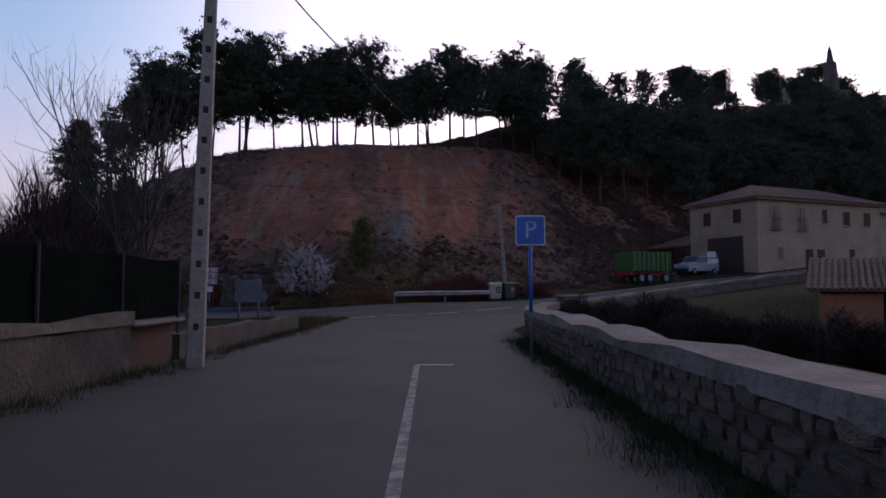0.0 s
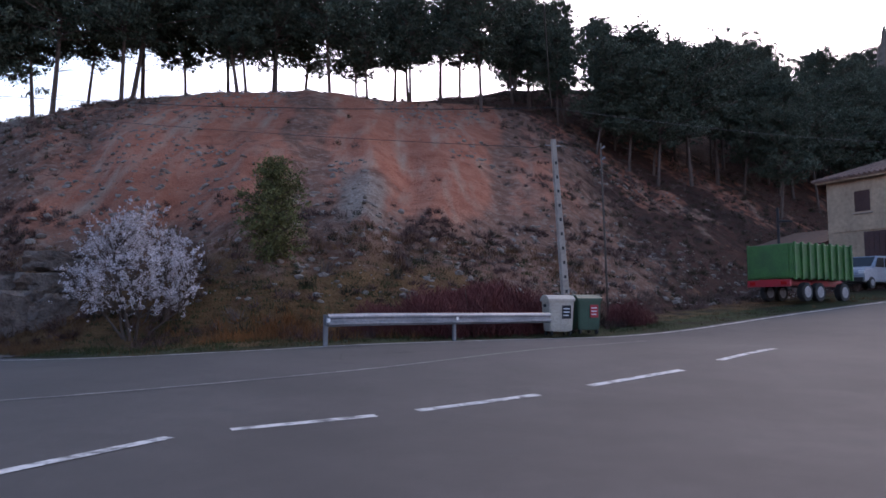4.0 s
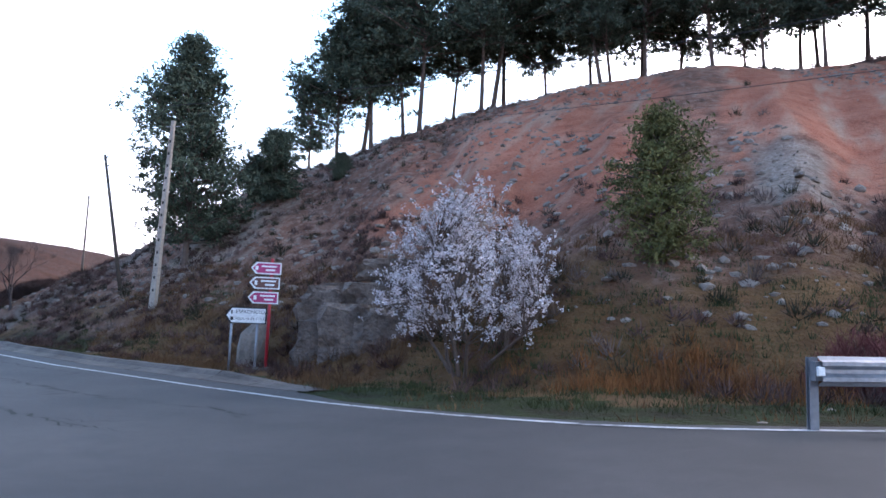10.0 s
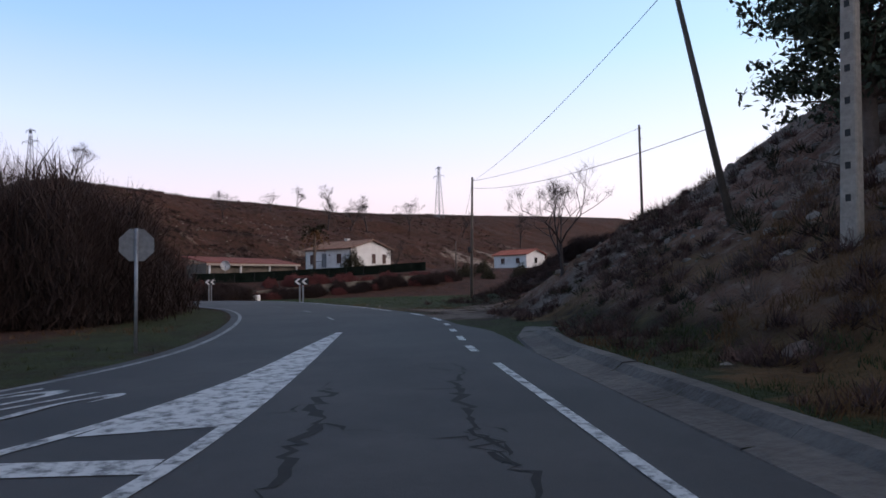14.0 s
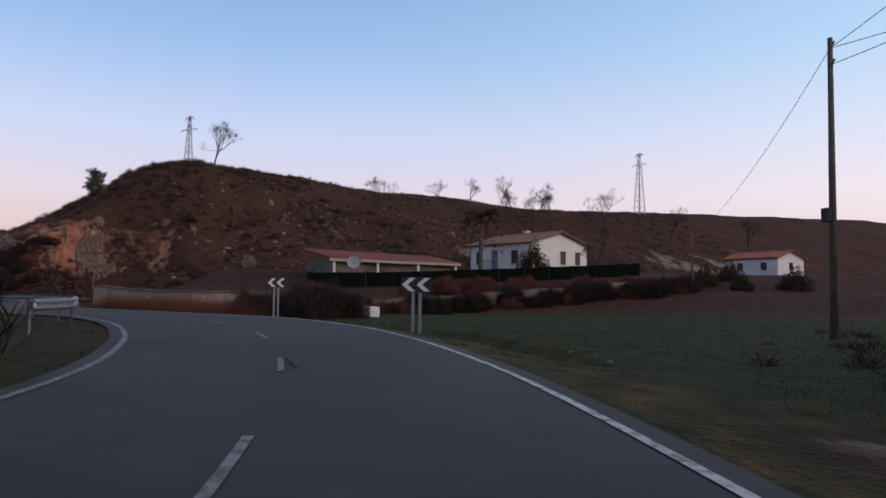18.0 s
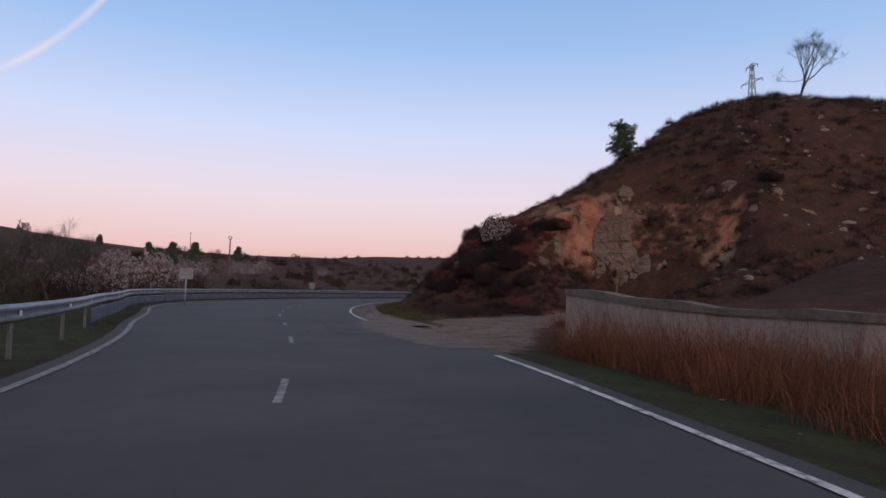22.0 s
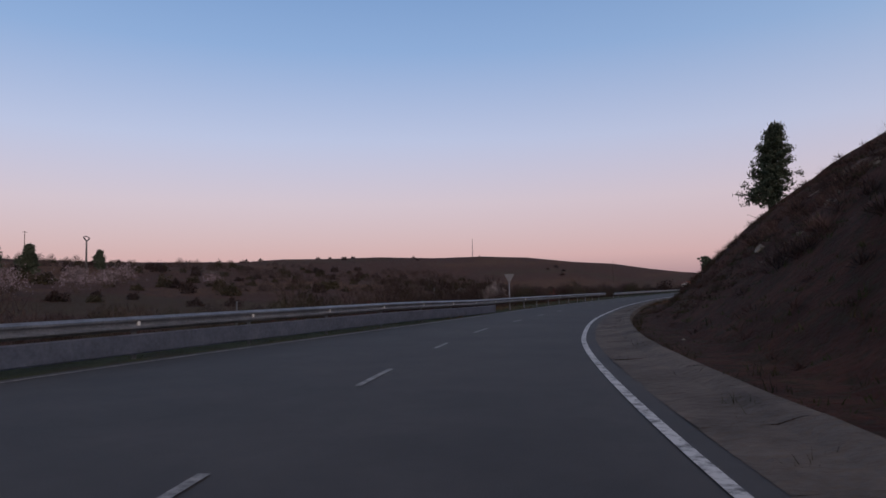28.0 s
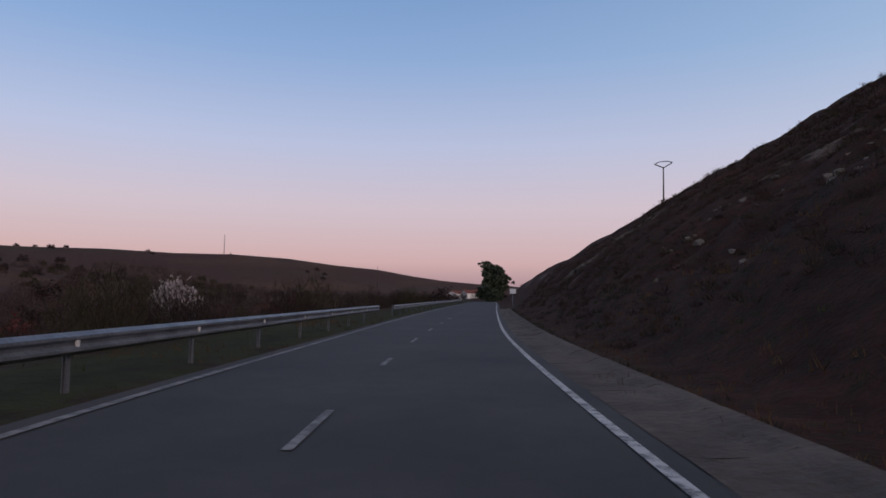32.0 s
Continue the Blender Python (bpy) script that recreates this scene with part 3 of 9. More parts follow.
def offset(line, d):
    """A line moved sideways: d to its right."""
    p = np.array(line, float)
    t = np.gradient(p, axis=0)
    t /= np.hypot(t[:, 0], t[:, 1])[:, None] + 1e-9
    return p + d * np.stack([t[:, 1], -t[:, 0]], 1)


def grid_mesh(name, xs, ys, zf, material):
    X, Y = np.meshgrid(xs, ys)
    Z = zf(X, Y)
    v = np.stack([X.ravel(), Y.ravel(), Z.ravel()], 1)
    nx, ny = len(xs), len(ys)
    i = (np.arange(ny - 1)[:, None] * nx + np.arange(nx - 1)[None, :]).ravel()
    f = np.stack([i, i + 1, i + nx + 1, i + nx], 1)
    me = bpy.data.meshes.new(name)
    me.from_pydata(v.tolist(), [], f.tolist())
    me.materials.append(material)
    for p in me.polygons:
        p.use_smooth = True
    return new(name, me), X, Y, Z


def ribbon(name, a, b, za, zb, material, parent=None):
    """A sheet between two lines with the same number of points."""
    me = bpy.data.meshes.new(name)
    n = len(a)
    v = [(x, y, z) for (x, y), z in zip(a, za)] + [(x, y, z) for (x, y), z in zip(b, zb)]
    me.from_pydata(v, [], [(i, i + 1, n + i + 1, n + i) for i in range(n - 1)])
    me.materials.append(material)
    ob = new(name, me)
    if parent is not None:
        ob.parent = parent
    return ob


def steps(lo, hi, fine, out0, out1, grow=1.22):
    """Grid lines: fine between lo and hi, ever wider beyond."""
    mid = list(np.arange(lo, hi + 1e-6, fine))
    a, d = [], fine
    while (a[-1] if a else lo) > out0:
        d *= grow
        a.append((a[-1] if a else lo) - d)
    b, d = [], fine
    while (b[-1] if b else hi) < out1:
        d *= grow
        b.append((b[-1] if b else hi) + d)
    return np.array(a[::-1] + mid + b)


# ---- ground ----
M_GROUND = ground_material()
xs = steps(-245, 48, 0.8, -3800, 3000)
ys = steps(-62, 112, 0.8, -3600, 3200)
# finer where the red cut shows its gullies
xs = np.sort(np.concatenate([xs, xs[(xs > -42) & (xs < 24)] + 0.4]))
ys = np.sort(np.concatenate([ys, ys[(ys > 44) & (ys < 80)] + 0.4]))
ground, GX, GY, GZ = grid_mesh("ground", xs, ys, z_ground, M_GROUND)
tagged(ground, "hilly land of red soil, limestone, scrub and grass", "ground", kind="structure")
paint_ground(ground, GX, GY, GZ)

# ---- carriageway ----
M_ASPHALT = asphalt_material()
R_LINE = smooth_line(R_EDGE, 1.0)
L_LINE = smooth_line(L_EDGE, 1.0)


def flat_patch(name, outline, material, lift, cell=1.0, zf=None):
    """A sheet with this outline, cut into a grid and laid on the road's height."""
    bm = bmesh.new()
    bm.faces.new([bm.verts.new((x, y, 0)) for x, y in outline])
    xs_, ys_ = [p[0] for p in outline], [p[1] for p in outline]
    for k in range(int(min(xs_) / cell), int(max(xs_) / cell) + 1):
        bmesh.ops.bisect_plane(bm, geom=bm.verts[:] + bm.edges[:] + bm.faces[:], plane_co=(k * cell, 0, 0), plane_no=(1, 0, 0))
    for k in range(int(min(ys_) / cell), int(max(ys_) / cell) + 1):
        bmesh.ops.bisect_plane(bm, geom=bm.verts[:] + bm.edges[:] + bm.faces[:], plane_co=(0, k * cell, 0), plane_no=(0, 1, 0))
    for v in bm.verts:
        v.co.z = float((zf or z_road)(v.co.x, v.co.y)) + lift
    bmesh.ops.recalc_face_normals(bm, faces=bm.faces)
    if sum(f.normal.z for f in bm.faces) < 0:
        bmesh.ops.reverse_faces(bm, faces=bm.faces)
    return mesh_ob(name, bm, material, smooth=True)


def shoulder(line):
    """The asphalt's rim beyond the edge line: wider along the kerb below the hill."""
    p = np.array(line)
    near, wide = offset(p, 0.35), offset(p, 0.95)
    w = (ease(-10, -13, p[:, 0]) * ease(-40, -36, p[:, 0]))[:, None]
    return near * (1 - w) + wide * w


# main road west of the junction: a sheet between its edges
west_r = [p for p in R_LINE if p[0] < -27.4]
n_w = 340
ra = resample(west_r, 1.0)
ra = ra[np.linspace(0, len(ra) - 1, n_w).astype(int)]
la = []
for p in ra:
    d = np.hypot(L_LINE[:, 0] - p[0], L_LINE[:, 1] - p[1])
    la.append(L_LINE[int(d.argmin())])
la = np.array(la)
cols = 5
v, f = [], []
ra_o, la_o = shoulder(ra), offset(la, -0.35)
for i in range(n_w):
    for k in range(cols):
        w = k / (cols - 1)
        x, y = ra_o[i] * (1 - w) + la_o[i] * w
        v.append((x, y, float(z_road(x, y))))
for i in range(n_w - 1):
    for k in range(cols - 1):
        q = i * cols + k
        f.append((q, q + cols, q + cols + 1, q + 1))
me = bpy.data.meshes.new("road")
me.from_pydata(v, [], f)
me.materials.append(M_ASPHALT)
road = tagged(new("road", me), "grey asphalt country road with cracks and patches", "road", kind="structure")
JUNCTION = [tuple(p) for p in shoulder([p for p in resample(R_EDGE, 1.5) if p[0] >= -33.0 and p[0] < 76])] + [(-33.0, 48.6)] + [(-33.0, 42.6), (-29.6, 41.0), (-27.3, 38.6), (-24, 35), (-19, 32.6), (-12, 32.4), (-8, 32.2), (-6.4, 31.0), (-5.6, 28), (-5.4, 22), (-5.3, 8), (-5.2, -12), (2.1, -12), (2.1, 8), (2.1, 22), (3.0, 25.5), (4.4, 29.5), (7.2, 35.0), (11, 40.5), (17, 45.5), (25, 49.5), (36, 53.5), (76, 70)]
junction = tagged(flat_patch("road_junction", JUNCTION, M_ASPHALT, 0.004), "grey asphalt junction where a village street meets the road", "road", kind="structure")

# ---- road paint ----
M_PAINT = paint_material()


def stripe(name, line, width, closed=False, step=0.7, lift=0.012, parent=None):
    p = resample(line, step) if len(line) < 60 else np.array(line)
    a, b = offset(p, width / 2), offset(p, -width / 2)
    return ribbon(name, a, b, z_road(a[:, 0], a[:, 1]) + lift, z_road(b[:, 0], b[:, 1]) + lift, M_PAINT, parent)


paint = thing("road_markings", (0, 0, 0), "worn white paint lines and letters on asphalt", "road marking", kind="structure")
far_line = [p for p in R_LINE if -30.6 <= p[0] < 40]
stripe("edge_line", far_line, 0.13, parent=paint)
stripe("edge_line", [p for p in R_LINE if p[0] < -48.6 and p[0] > -88.8], 0.115, parent=paint)
stripe("edge_line", [p for p in R_LINE if p[0] < -95.0 and p[0] > -400], 0.12, parent=paint)
M_WORN = paint_material("worn_road_paint", 0.26, 0.43)
stripe("edge_line", [p for p in L_LINE if p[0] > -400], 0.13, parent=paint).data.materials[0] = M_WORN
for a, b in (((-31.6, 48.3), (-32.7, 48.55)), ((-33.9, 48.85), (-35.0, 49.15)), ((-36.4, 49.5), (-37.4, 49.75)), ((-38.9, 50.15), (-39.8, 50.35)), ((-41.4, 50.7), (-43.2, 50.95)), ((-45.0, 51.1), (-46.9, 51.15))):
    stripe("edge_dash", [a, b], 0.16, parent=paint)
C_LINE = smooth_line([(-38.4, 46.9), (-41, 47.3), (-46.5, 47.6), (-52, 47.35), (-57.5, 46.6), (-63, 45.2), (-67.5, 43.3), (-71, 41.4), (-74.5, 38.4), (-78.6, 34.2), (-82, 30.1), (-86.5, 23.9), (-90.4, 17.9), (-94.7, 11.1), (-97.8, 6.9), (-101.7, 1.85), (-105.6, -2.5), (-109.7, -6.2), (-115, -10.3), (-120.1, -13.4), (-125.5, -16.2), (-131.2, -18.8), (-136.6, -21), (-141.7, -22.6), (-148, -24.6), (-154.4, -26.5), (-160.5, -28.2), (-166.5, -29.75), (-173.3, -31.35), (-180.1, -32.9), (-197, -36.3), (-230, -42.4), (-300, -55)], 0.5)
s_c = np.concatenate([[0], np.cumsum(np.hypot(*np.diff(C_LINE, axis=0).T))])
for k in range(-5, 29):
    s0 = np.interp(k, [-5, 0, 2, 3, 5, 10, 12, 13, 14, 17, 19, 29], [5.5, 38.0, 49.0, 57.0, 70.2, 99.8, 112.9, 118.7, 124.4, 143.5, 156.9, 224.0])
    m = (s_c >= s0) & (s_c <= s0 + 2.35)
    if m.sum() > 1:
        stripe("centre_dash", C_LINE[m], 0.10, parent=paint).data.materials[0] = M_WORN
stripe("centre_line", smooth_line([(-19.0, 40.4), (-14.5, 36.8), (-11, 35.2), (-8.5, 35.0), (-6.9, 35.5), (-5.1, 36.4), (-3.1, 37.4), (-1.3, 38.5), (2.2, 41.8), (5.2, 45.0)], 0.6), 0.075, parent=paint).data.materials[0] = M_WORN
for a, b in (((-9.2, 30.6), (-7.6, 30.7)), ((-4.7, 31.2), (-3.6, 33.2)), ((-3.1, 33.6), (-1.6, 34.4)), ((-1.1, 34.7), (0.6, 35.8)), ((1.5, 36.5), (3.5, 38.0)), ((4.7, 39.2), (7.0, 41.5))):
    stripe("give_way_dash", [a, b], 0.16, parent=paint)
stripe("street_line", [(-0.2, -10), (-0.34, 3.5), (-0.55, 12.0)], 0.10, parent=paint).data.materials[0] = M_WORN
stripe("street_line", [(-0.55, 12.0), (0.1, 11.95)], 0.12, parent=paint)
# gore: rim, solid tip and bars
rim = smooth_line([(-37.6, 46.7), (-32.6, 45.5), (-29.3, 44.7), (-26.3, 43.9), (-24.2, 43.2), (-22.5, 42.3), (-21.2, 41.4), (-20.3, 40.5), (-19.4, 39.4)], 0.4)
inner = smooth_line([(-37.6, 46.7), (-33.0, 45.2), (-29.8, 44.2), (-27.0, 42.9), (-25.2, 41.6), (-23.4, 40.1), (-21.6, 38.4)], 0.4)
stripe("gore_rim", rim, 0.16, parent=paint)
stripe("gore_rim", inner, 0.16, parent=paint)


def paint_patch(name, outline, lift=0.011):
    bm = bmesh.new()
    bm.faces.new([bm.verts.new((x, y, float(z_road(x, y)) + lift)) for x, y in outline])
    bmesh.ops.recalc_face_normals(bm, faces=bm.faces)
    if bm.faces[:][0].normal.z < 0:
        bmesh.ops.reverse_faces(bm, faces=bm.faces)
    return part(name, bm, M_PAINT, paint)


paint_patch("gore_tip", [(-37.6, 46.7), (-33.0, 45.2), (-29.8, 44.2), (-27.0, 42.9), (-26.4, 42.6), (-26.4, 43.9), (-29.3, 44.7), (-32.6, 45.5)])
for a, b in (((-25.5, 41.9), (-25.1, 43.4)), ((-24.0, 40.7), (-23.7, 42.9)), ((-22.1, 39.2), (-22.4, 42.1)), ((-20.9, 38.6), (-20.9, 41.0))):
    stripe("gore_bar", [a, b], 0.4, step=0.5, parent=paint)

# ---- materials of built things ----
M_CONCRETE = simple("concrete", (0.42, 0.355, 0.30), (0.29, 0.245, 0.205), 1.2, 0.9, bump_s=0.4, bump_scale=30)
M_OLDCONC = simple("old_concrete", (0.19, 0.158, 0.13), (0.085, 0.072, 0.056), 0.9, 0.95, bump_s=0.6, bump_scale=14, dist=0.03)
M_WOODPOLE = simple("weathered_wood", (0.075, 0.06, 0.05), (0.13, 0.105, 0.085), 2.0, 0.9)
M_GALV = simple("galvanised_steel", (0.34, 0.35, 0.38), (0.20, 0.21, 0.235), 1.6, 0.5, 0.6, 0.1)
M_SCREEN = simple("dull_steel", (0.30, 0.33, 0.41), (0.19, 0.21, 0.27), 1.2, 0.6, 0.3, 0.1)
M_SIGNBACK = simple("grey_metal", (0.20, 0.205, 0.22), (0.13, 0.135, 0.15), 1.5, 0.6, 0.2, 0.1)
M_SIGNWHITE = simple("white_sheet", (0.80, 0.80, 0.80), (0.66, 0.66, 0.67), 2.0, 0.4, bump_s=0)
M_SIGNBLUE = simple("blue_sheet", (0.015, 0.10, 0.45), (0.02, 0.14, 0.52), 3.0, 0.4, bump_s=0)
M_FADED = simple("faded_white", (0.55, 0.62, 0.72), (0.08, 0.18, 0.48), 14.0, 0.5, bump_s=0)
M_MAGENTA = simple("magenta_sheet", (0.42, 0.02, 0.15), (0.34, 0.02, 0.12), 3.0, 0.4, bump_s=0)
M_BROWN = simple("brown_sheet", (0.13, 0.045, 0.035), (0.10, 0.035, 0.03), 3.0, 0.45, bump_s=0)
M_BLACK = simple("black_sheet", (0.012, 0.012, 0.016), (0.02, 0.02, 0.024), 3.0, 0.75, bump_s=0)
M_RED = simple("red_paint", (0.42, 0.015, 0.03), (0.33, 0.015, 0.025), 3.0, 0.5, bump_s=0)
M_WHITE = simple("white_render", (0.78, 0.77, 0.76), (0.64, 0.62, 0.60), 0.8, 0.9, bump_s=0.25)
M_OCHRE = simple("ochre_render", (0.52, 0.385, 0.255), (0.37, 0.275, 0.185), 0.5, 0.92, bump_s=0.35)
M_BRICK = simple("orange_brick", (0.50, 0.22, 0.11), (0.36, 0.16, 0.08), 2.0, 0.9, spread=0.2)
M_TILE = simple("clay_tile", (0.26, 0.15, 0.11), (0.15, 0.10, 0.08), 2.2, 0.9, bump_s=0.3, spread=0.22)
M_REDTILE = simple("red_tile", (0.34, 0.11, 0.08), (0.24, 0.09, 0.07), 2.2, 0.9, bump_s=0.3, spread=0.15)
M_DARKWOOD = simple("dark_wood", (0.06, 0.03, 0.025), (0.09, 0.045, 0.035), 2.0, 0.8)
M_GARAGE = simple("brown_door", (0.085, 0.04, 0.035), (0.06, 0.03, 0.03), 1.0, 0.7)
M_STONE = simple("field_stone", (0.22, 0.155, 0.115), (0.095, 0.068, 0.052), 1.6, 0.95, bump_s=0.7, bump_scale=11, spread=0.25, dist=0.03)
M_STONECAP = simple("pale_coping", (0.31, 0.262, 0.225), (0.125, 0.10, 0.086), 1.0, 0.95, bump_s=0.6, bump_scale=12, dist=0.03)
M_NET = simple("dark_green_net", (0.008, 0.013, 0.011), (0.013, 0.020, 0.016), 1.2, 0.95, bump_s=0.2)
M_NET.node_tree.nodes["Principled BSDF"].inputs["Specular IOR Level"].default_value = 0.05
M_RUBBER = simple("rubber", (0.018, 0.018, 0.018), (0.03, 0.03, 0.03), 4.0, 0.8)
M_GREENPAINT = simple("green_paint", (0.05, 0.17, 0.035), (0.035, 0.11, 0.03), 1.5, 0.55)
M_BINGREEN = simple("green_plastic", (0.03, 0.085, 0.05), (0.02, 0.06, 0.035), 2.0, 0.5)
M_BEIGE = simple("beige_plastic", (0.52, 0.46, 0.37), (0.42, 0.37, 0.30), 2.0, 0.55)
M_VAN = simple("silver_paint", (0.36, 0.40, 0.46), (0.30, 0.33, 0.38), 0.8, 0.35, 0.3, 0)
M_CABLE = simple("cable", (0.02, 0.02, 0.022), (0.03, 0.03, 0.03), 1.0, 0.7, bump_s=0)
M_LETTER = simple("letter_white", (0.85, 0.85, 0.85), (0.74, 0.74, 0.74), 3.0, 0.5, bump_s=0)
M_RUST = simple("rust_brown", (0.12, 0.055, 0.035), (0.08, 0.04, 0.03), 2.0, 0.85)
M_GLASS, _n, _l, _b = mat("window_glass", 0.06)
_b.inputs["Base Color"].default_value = (0.018, 0.02, 0.024, 1)
M_LAMPRED, _n, _l, _b = mat("red_lens", 0.25)
_b.inputs["Base Color"].default_value = (0.35, 0.01, 0.01, 1)


def gz(x, y):
    return float(z_ground(np.array([x]), np.array([y]))[0])


def rz(x, y):
    return float(z_road(x, y))


def words(name, text, size, m, material, parent, align="CENTER"):
    """Flat letters as a mesh, in the plane y = 0 of the pose m."""
    cu = bpy.data.curves.new(name, "FONT")
    cu.body, cu.size, cu.align_x, cu.align_y, cu.extrude = text, size, align, "CENTER", 0.001
    ob = bpy.data.objects.new(name, cu)
    me = bpy.data.meshes.new_from_object(ob)
    bpy.data.objects.remove(ob)
    me.materials.clear()
    me.materials.append(material)
    me.transform(m @ Matrix.Rotation(radians(90), 4, "X"))
    o = new(name, me)
    o.parent = parent
    return o


def plate(outline, y0, y1, bevel=0.0):
    """A flat plate in the x-z plane."""
    return prism(bmesh.new(), outline, y0, y1, "y")


def rounded(w, h, r=0.04, x=0.0, z=0.0, n=4):
    pts = []
    for cx, cz, a0 in ((w / 2 - r, h / 2 - r, 0), (-w / 2 + r, h / 2 - r, 90), (-w / 2 + r, -h / 2 + r, 180), (w / 2 - r, -h / 2 + r, 270)):
        for k in range(n + 1):
            a = radians(a0 + 90 * k / n)
            pts.append((x + cx + r * math.cos(a), z + cz + r * math.sin(a)))
    return pts


def arrow(w, h, tip=-1, x=0.0, z=0.0, nose=0.14):
    """A board whose one end is a point: tip -1 to the left, 1 to the right."""
    p = [(-w / 2 + nose, -h / 2), (w / 2, -h / 2), (w / 2, h / 2), (-w / 2 + nose, h / 2), (-w / 2, 0)]
    return [(x - tip * a, z + b) for a, b in p]


# ---- poles and cables ----
def concrete_pole(foot, height, label, lean=(0, 0), group="utility poles"):
    """A tapered concrete pole; its row of climbing recesses is drawn as dark blocks."""
    x, y = foot
    t = thing("utility_pole", (x, y, gz(x, y) - 0.3), label, "utility pole", group, turn=15)
    bm = bmesh.new()
    w0, w1, h = 0.155, 0.09, height + 0.3
    lo = [bm.verts.new((a * w0, b * w0 * 0.8, 0)) for a, b in ((-1, -1), (1, -1), (1, 1), (-1, 1))]
    hi = [bm.verts.new((a * w1 + lean[0], b * w1 * 0.8 + lean[1], h)) for a, b in ((-1, -1), (1, -1), (1, 1), (-1, 1))]
    bm.faces.new(lo[::-1])
    bm.faces.new(hi)
    for i in range(4):
        bm.faces.new((lo[i], lo[(i + 1) % 4], hi[(i + 1) % 4], hi[i]))
    bmesh.ops.bevel(bm, geom=[e for e in bm.edges if abs(e.verts[0].co.z - e.verts[1].co.z) > 1], offset=0.025, segments=1, affect="EDGES")
    shaft = part("shaft", bm, M_CONCRETE, t)
    for k in range(int((height - 1.0) / 0.55)):
        z = 1.0 + 0.55 * k
        f = z / h
        w = w0 + (w1 - w0) * f
        # no hollow is cut: a near-black block stands for the shade inside
        bm = bmesh.new()
        box(bm, -0.045 + lean[0] * f, 0.045 + lean[0] * f, -w * 0.8 - 0.004 + lean[1] * f, -w * 0.8 + 0.03 + lean[1] * f, z, z + 0.12)
        part("recess_shade", bm, M_RUBBER, t)
    bm = bmesh.new()
    cyl(bm, 0.02, 0.02, (lean[0] - 0.35, lean[1], h - 0.25), (lean[0] + 0.35, lean[1], h - 0.25), 6)
    part("crossarm", bm, M_GALV, t)
    return t


def wood_pole(foot, top, label, r=0.12, box_at=None):
    x, y = foot
    z = gz(x, y) - 0.3
    t = thing("utility_pole", (x, y, z), label, "utility pole", "utility poles")
    bm = bmesh.new()
    d = Vector(top) - Vector((x, y, z))
    cyl(bm, r, r * 0.58, Vector((0, 0, 0)), d, 9)
    part("shaft", bm, M_WOODPOLE, t, smooth=True)
    for k in (0.03, 0.09):
        bm = bmesh.new()
        p = d * (1 - k)
        cyl(bm, 0.025, 0.04, p + Vector((r * 0.6, 0, 0)), p + Vector((r * 0.6 + 0.12, 0, 0.1)), 6)
        part("insulator", bm, M_GALV, t)
    if box_at:
        bm = bmesh.new()
        p = d * box_at
        box(bm, p.x - 0.13, p.x + 0.13, p.y - 0.28, p.y - 0.1, p.z - 0.2, p.z + 0.2, 0.02)
        part("junction_box", bm, M_BLACK, t)
    return t


def cable(a, b, sag=0.6, r=0.018, bundle=False):
    r *= 0.65
    bm = bmesh.new()
    a, b = Vector(a), Vector(b)
    n = 18
    pts = []
    for i in range(n + 1):
        w = i / n
        p = a.lerp(b, w)
        p.z -= sag * 4 * w * (1 - w)
        if bundle:
            p.z += 0.015 * math.sin(i * 2.3)
        pts.append(p)
    way = (b - a).normalized()
    sx = way.cross(Vector((0, 0, 1))).normalized()
    sz = sx.cross(way)
    rings = [[bm.verts.new(p + sx * (r * math.cos(k * 2 * math.pi / 5)) + sz * (r * math.sin(k * 2 * math.pi / 5))) for k in range(5)] for p in pts]
    for u, v in zip(rings[:-1], rings[1:]):
        for k in range(5):
            bm.faces.new((u[k], v[k], v[(k + 1) % 5], u[(k + 1) % 5]))
    return tagged(mesh_ob("overhead_cable", bm, M_CABLE), "thin black overhead cable sagging between utility poles", "cable", "overhead cables")


concrete_pole((-4.45, 11.9), 8.6, "tall grey concrete pole with recesses beside the street wall", lean=(0.26, 0))
concrete_pole((4.5, 51.9), 7.2, "grey concrete pole with recesses on the bank behind the bins", lean=(-0.55, 0))
concrete_pole((-28.5, 54.0), 8.3, "leaning grey concrete pole at the end of the pine hill", lean=(0.35, -0.1))
wood_pole((-34.4, 56.7), (-35.15, 55.6, 9.5), "dark leaning wooden pole on the scrubby hillside", 0.11)
wood_pole((-58.4, 70.2), (-58.2, 70.0, 11.5), "slim dark wooden pole on the slope above the field", 0.12)
wood_pole((-64.8, 60.3), (-65.3, 60.7, 8.8), "dark wooden pole with a junction box in the green field", 0.12, 0.42)
wood_pole((-102.1, 71.8), (-102.1, 71.8, 6.6), "pale wooden pole by the garden of the farmhouse", 0.11)
wood_pole((6.3, 52.8), (6.1, 52.8, 8.0), "thin dark pole on the bank of the pine hill", 0.05)
P1, P2, P3, P5 = (-4.3, 11.9, 8.4), (3.95, 52.0, 9.2), (-28.4, 53.9, 10.7), (-65.3, 60.7, 8.5)
cable(P1, P2, 0.9, 0.03, True)
cable(P1, (-14, -30, 9.5), 0.8, 0.03)
cable(P2, P3, 0.5, 0.022, True)
cable((3.4, 52.0, 7.6), (-32.0, 69.0, 14.2), 0.3, 0.016)
cable(P2, (46, 74, 14.0), 0.8, 0.02)
cable(P3, (-35.15, 55.6, 9.2), 0.05, 0.02)
cable((-35.15, 55.6, 9.3), P5, 0.5, 0.016)
cable((-34.6, 56.3, 5.2), (-65.3, 60.7, 8.0), 0.5, 0.018)
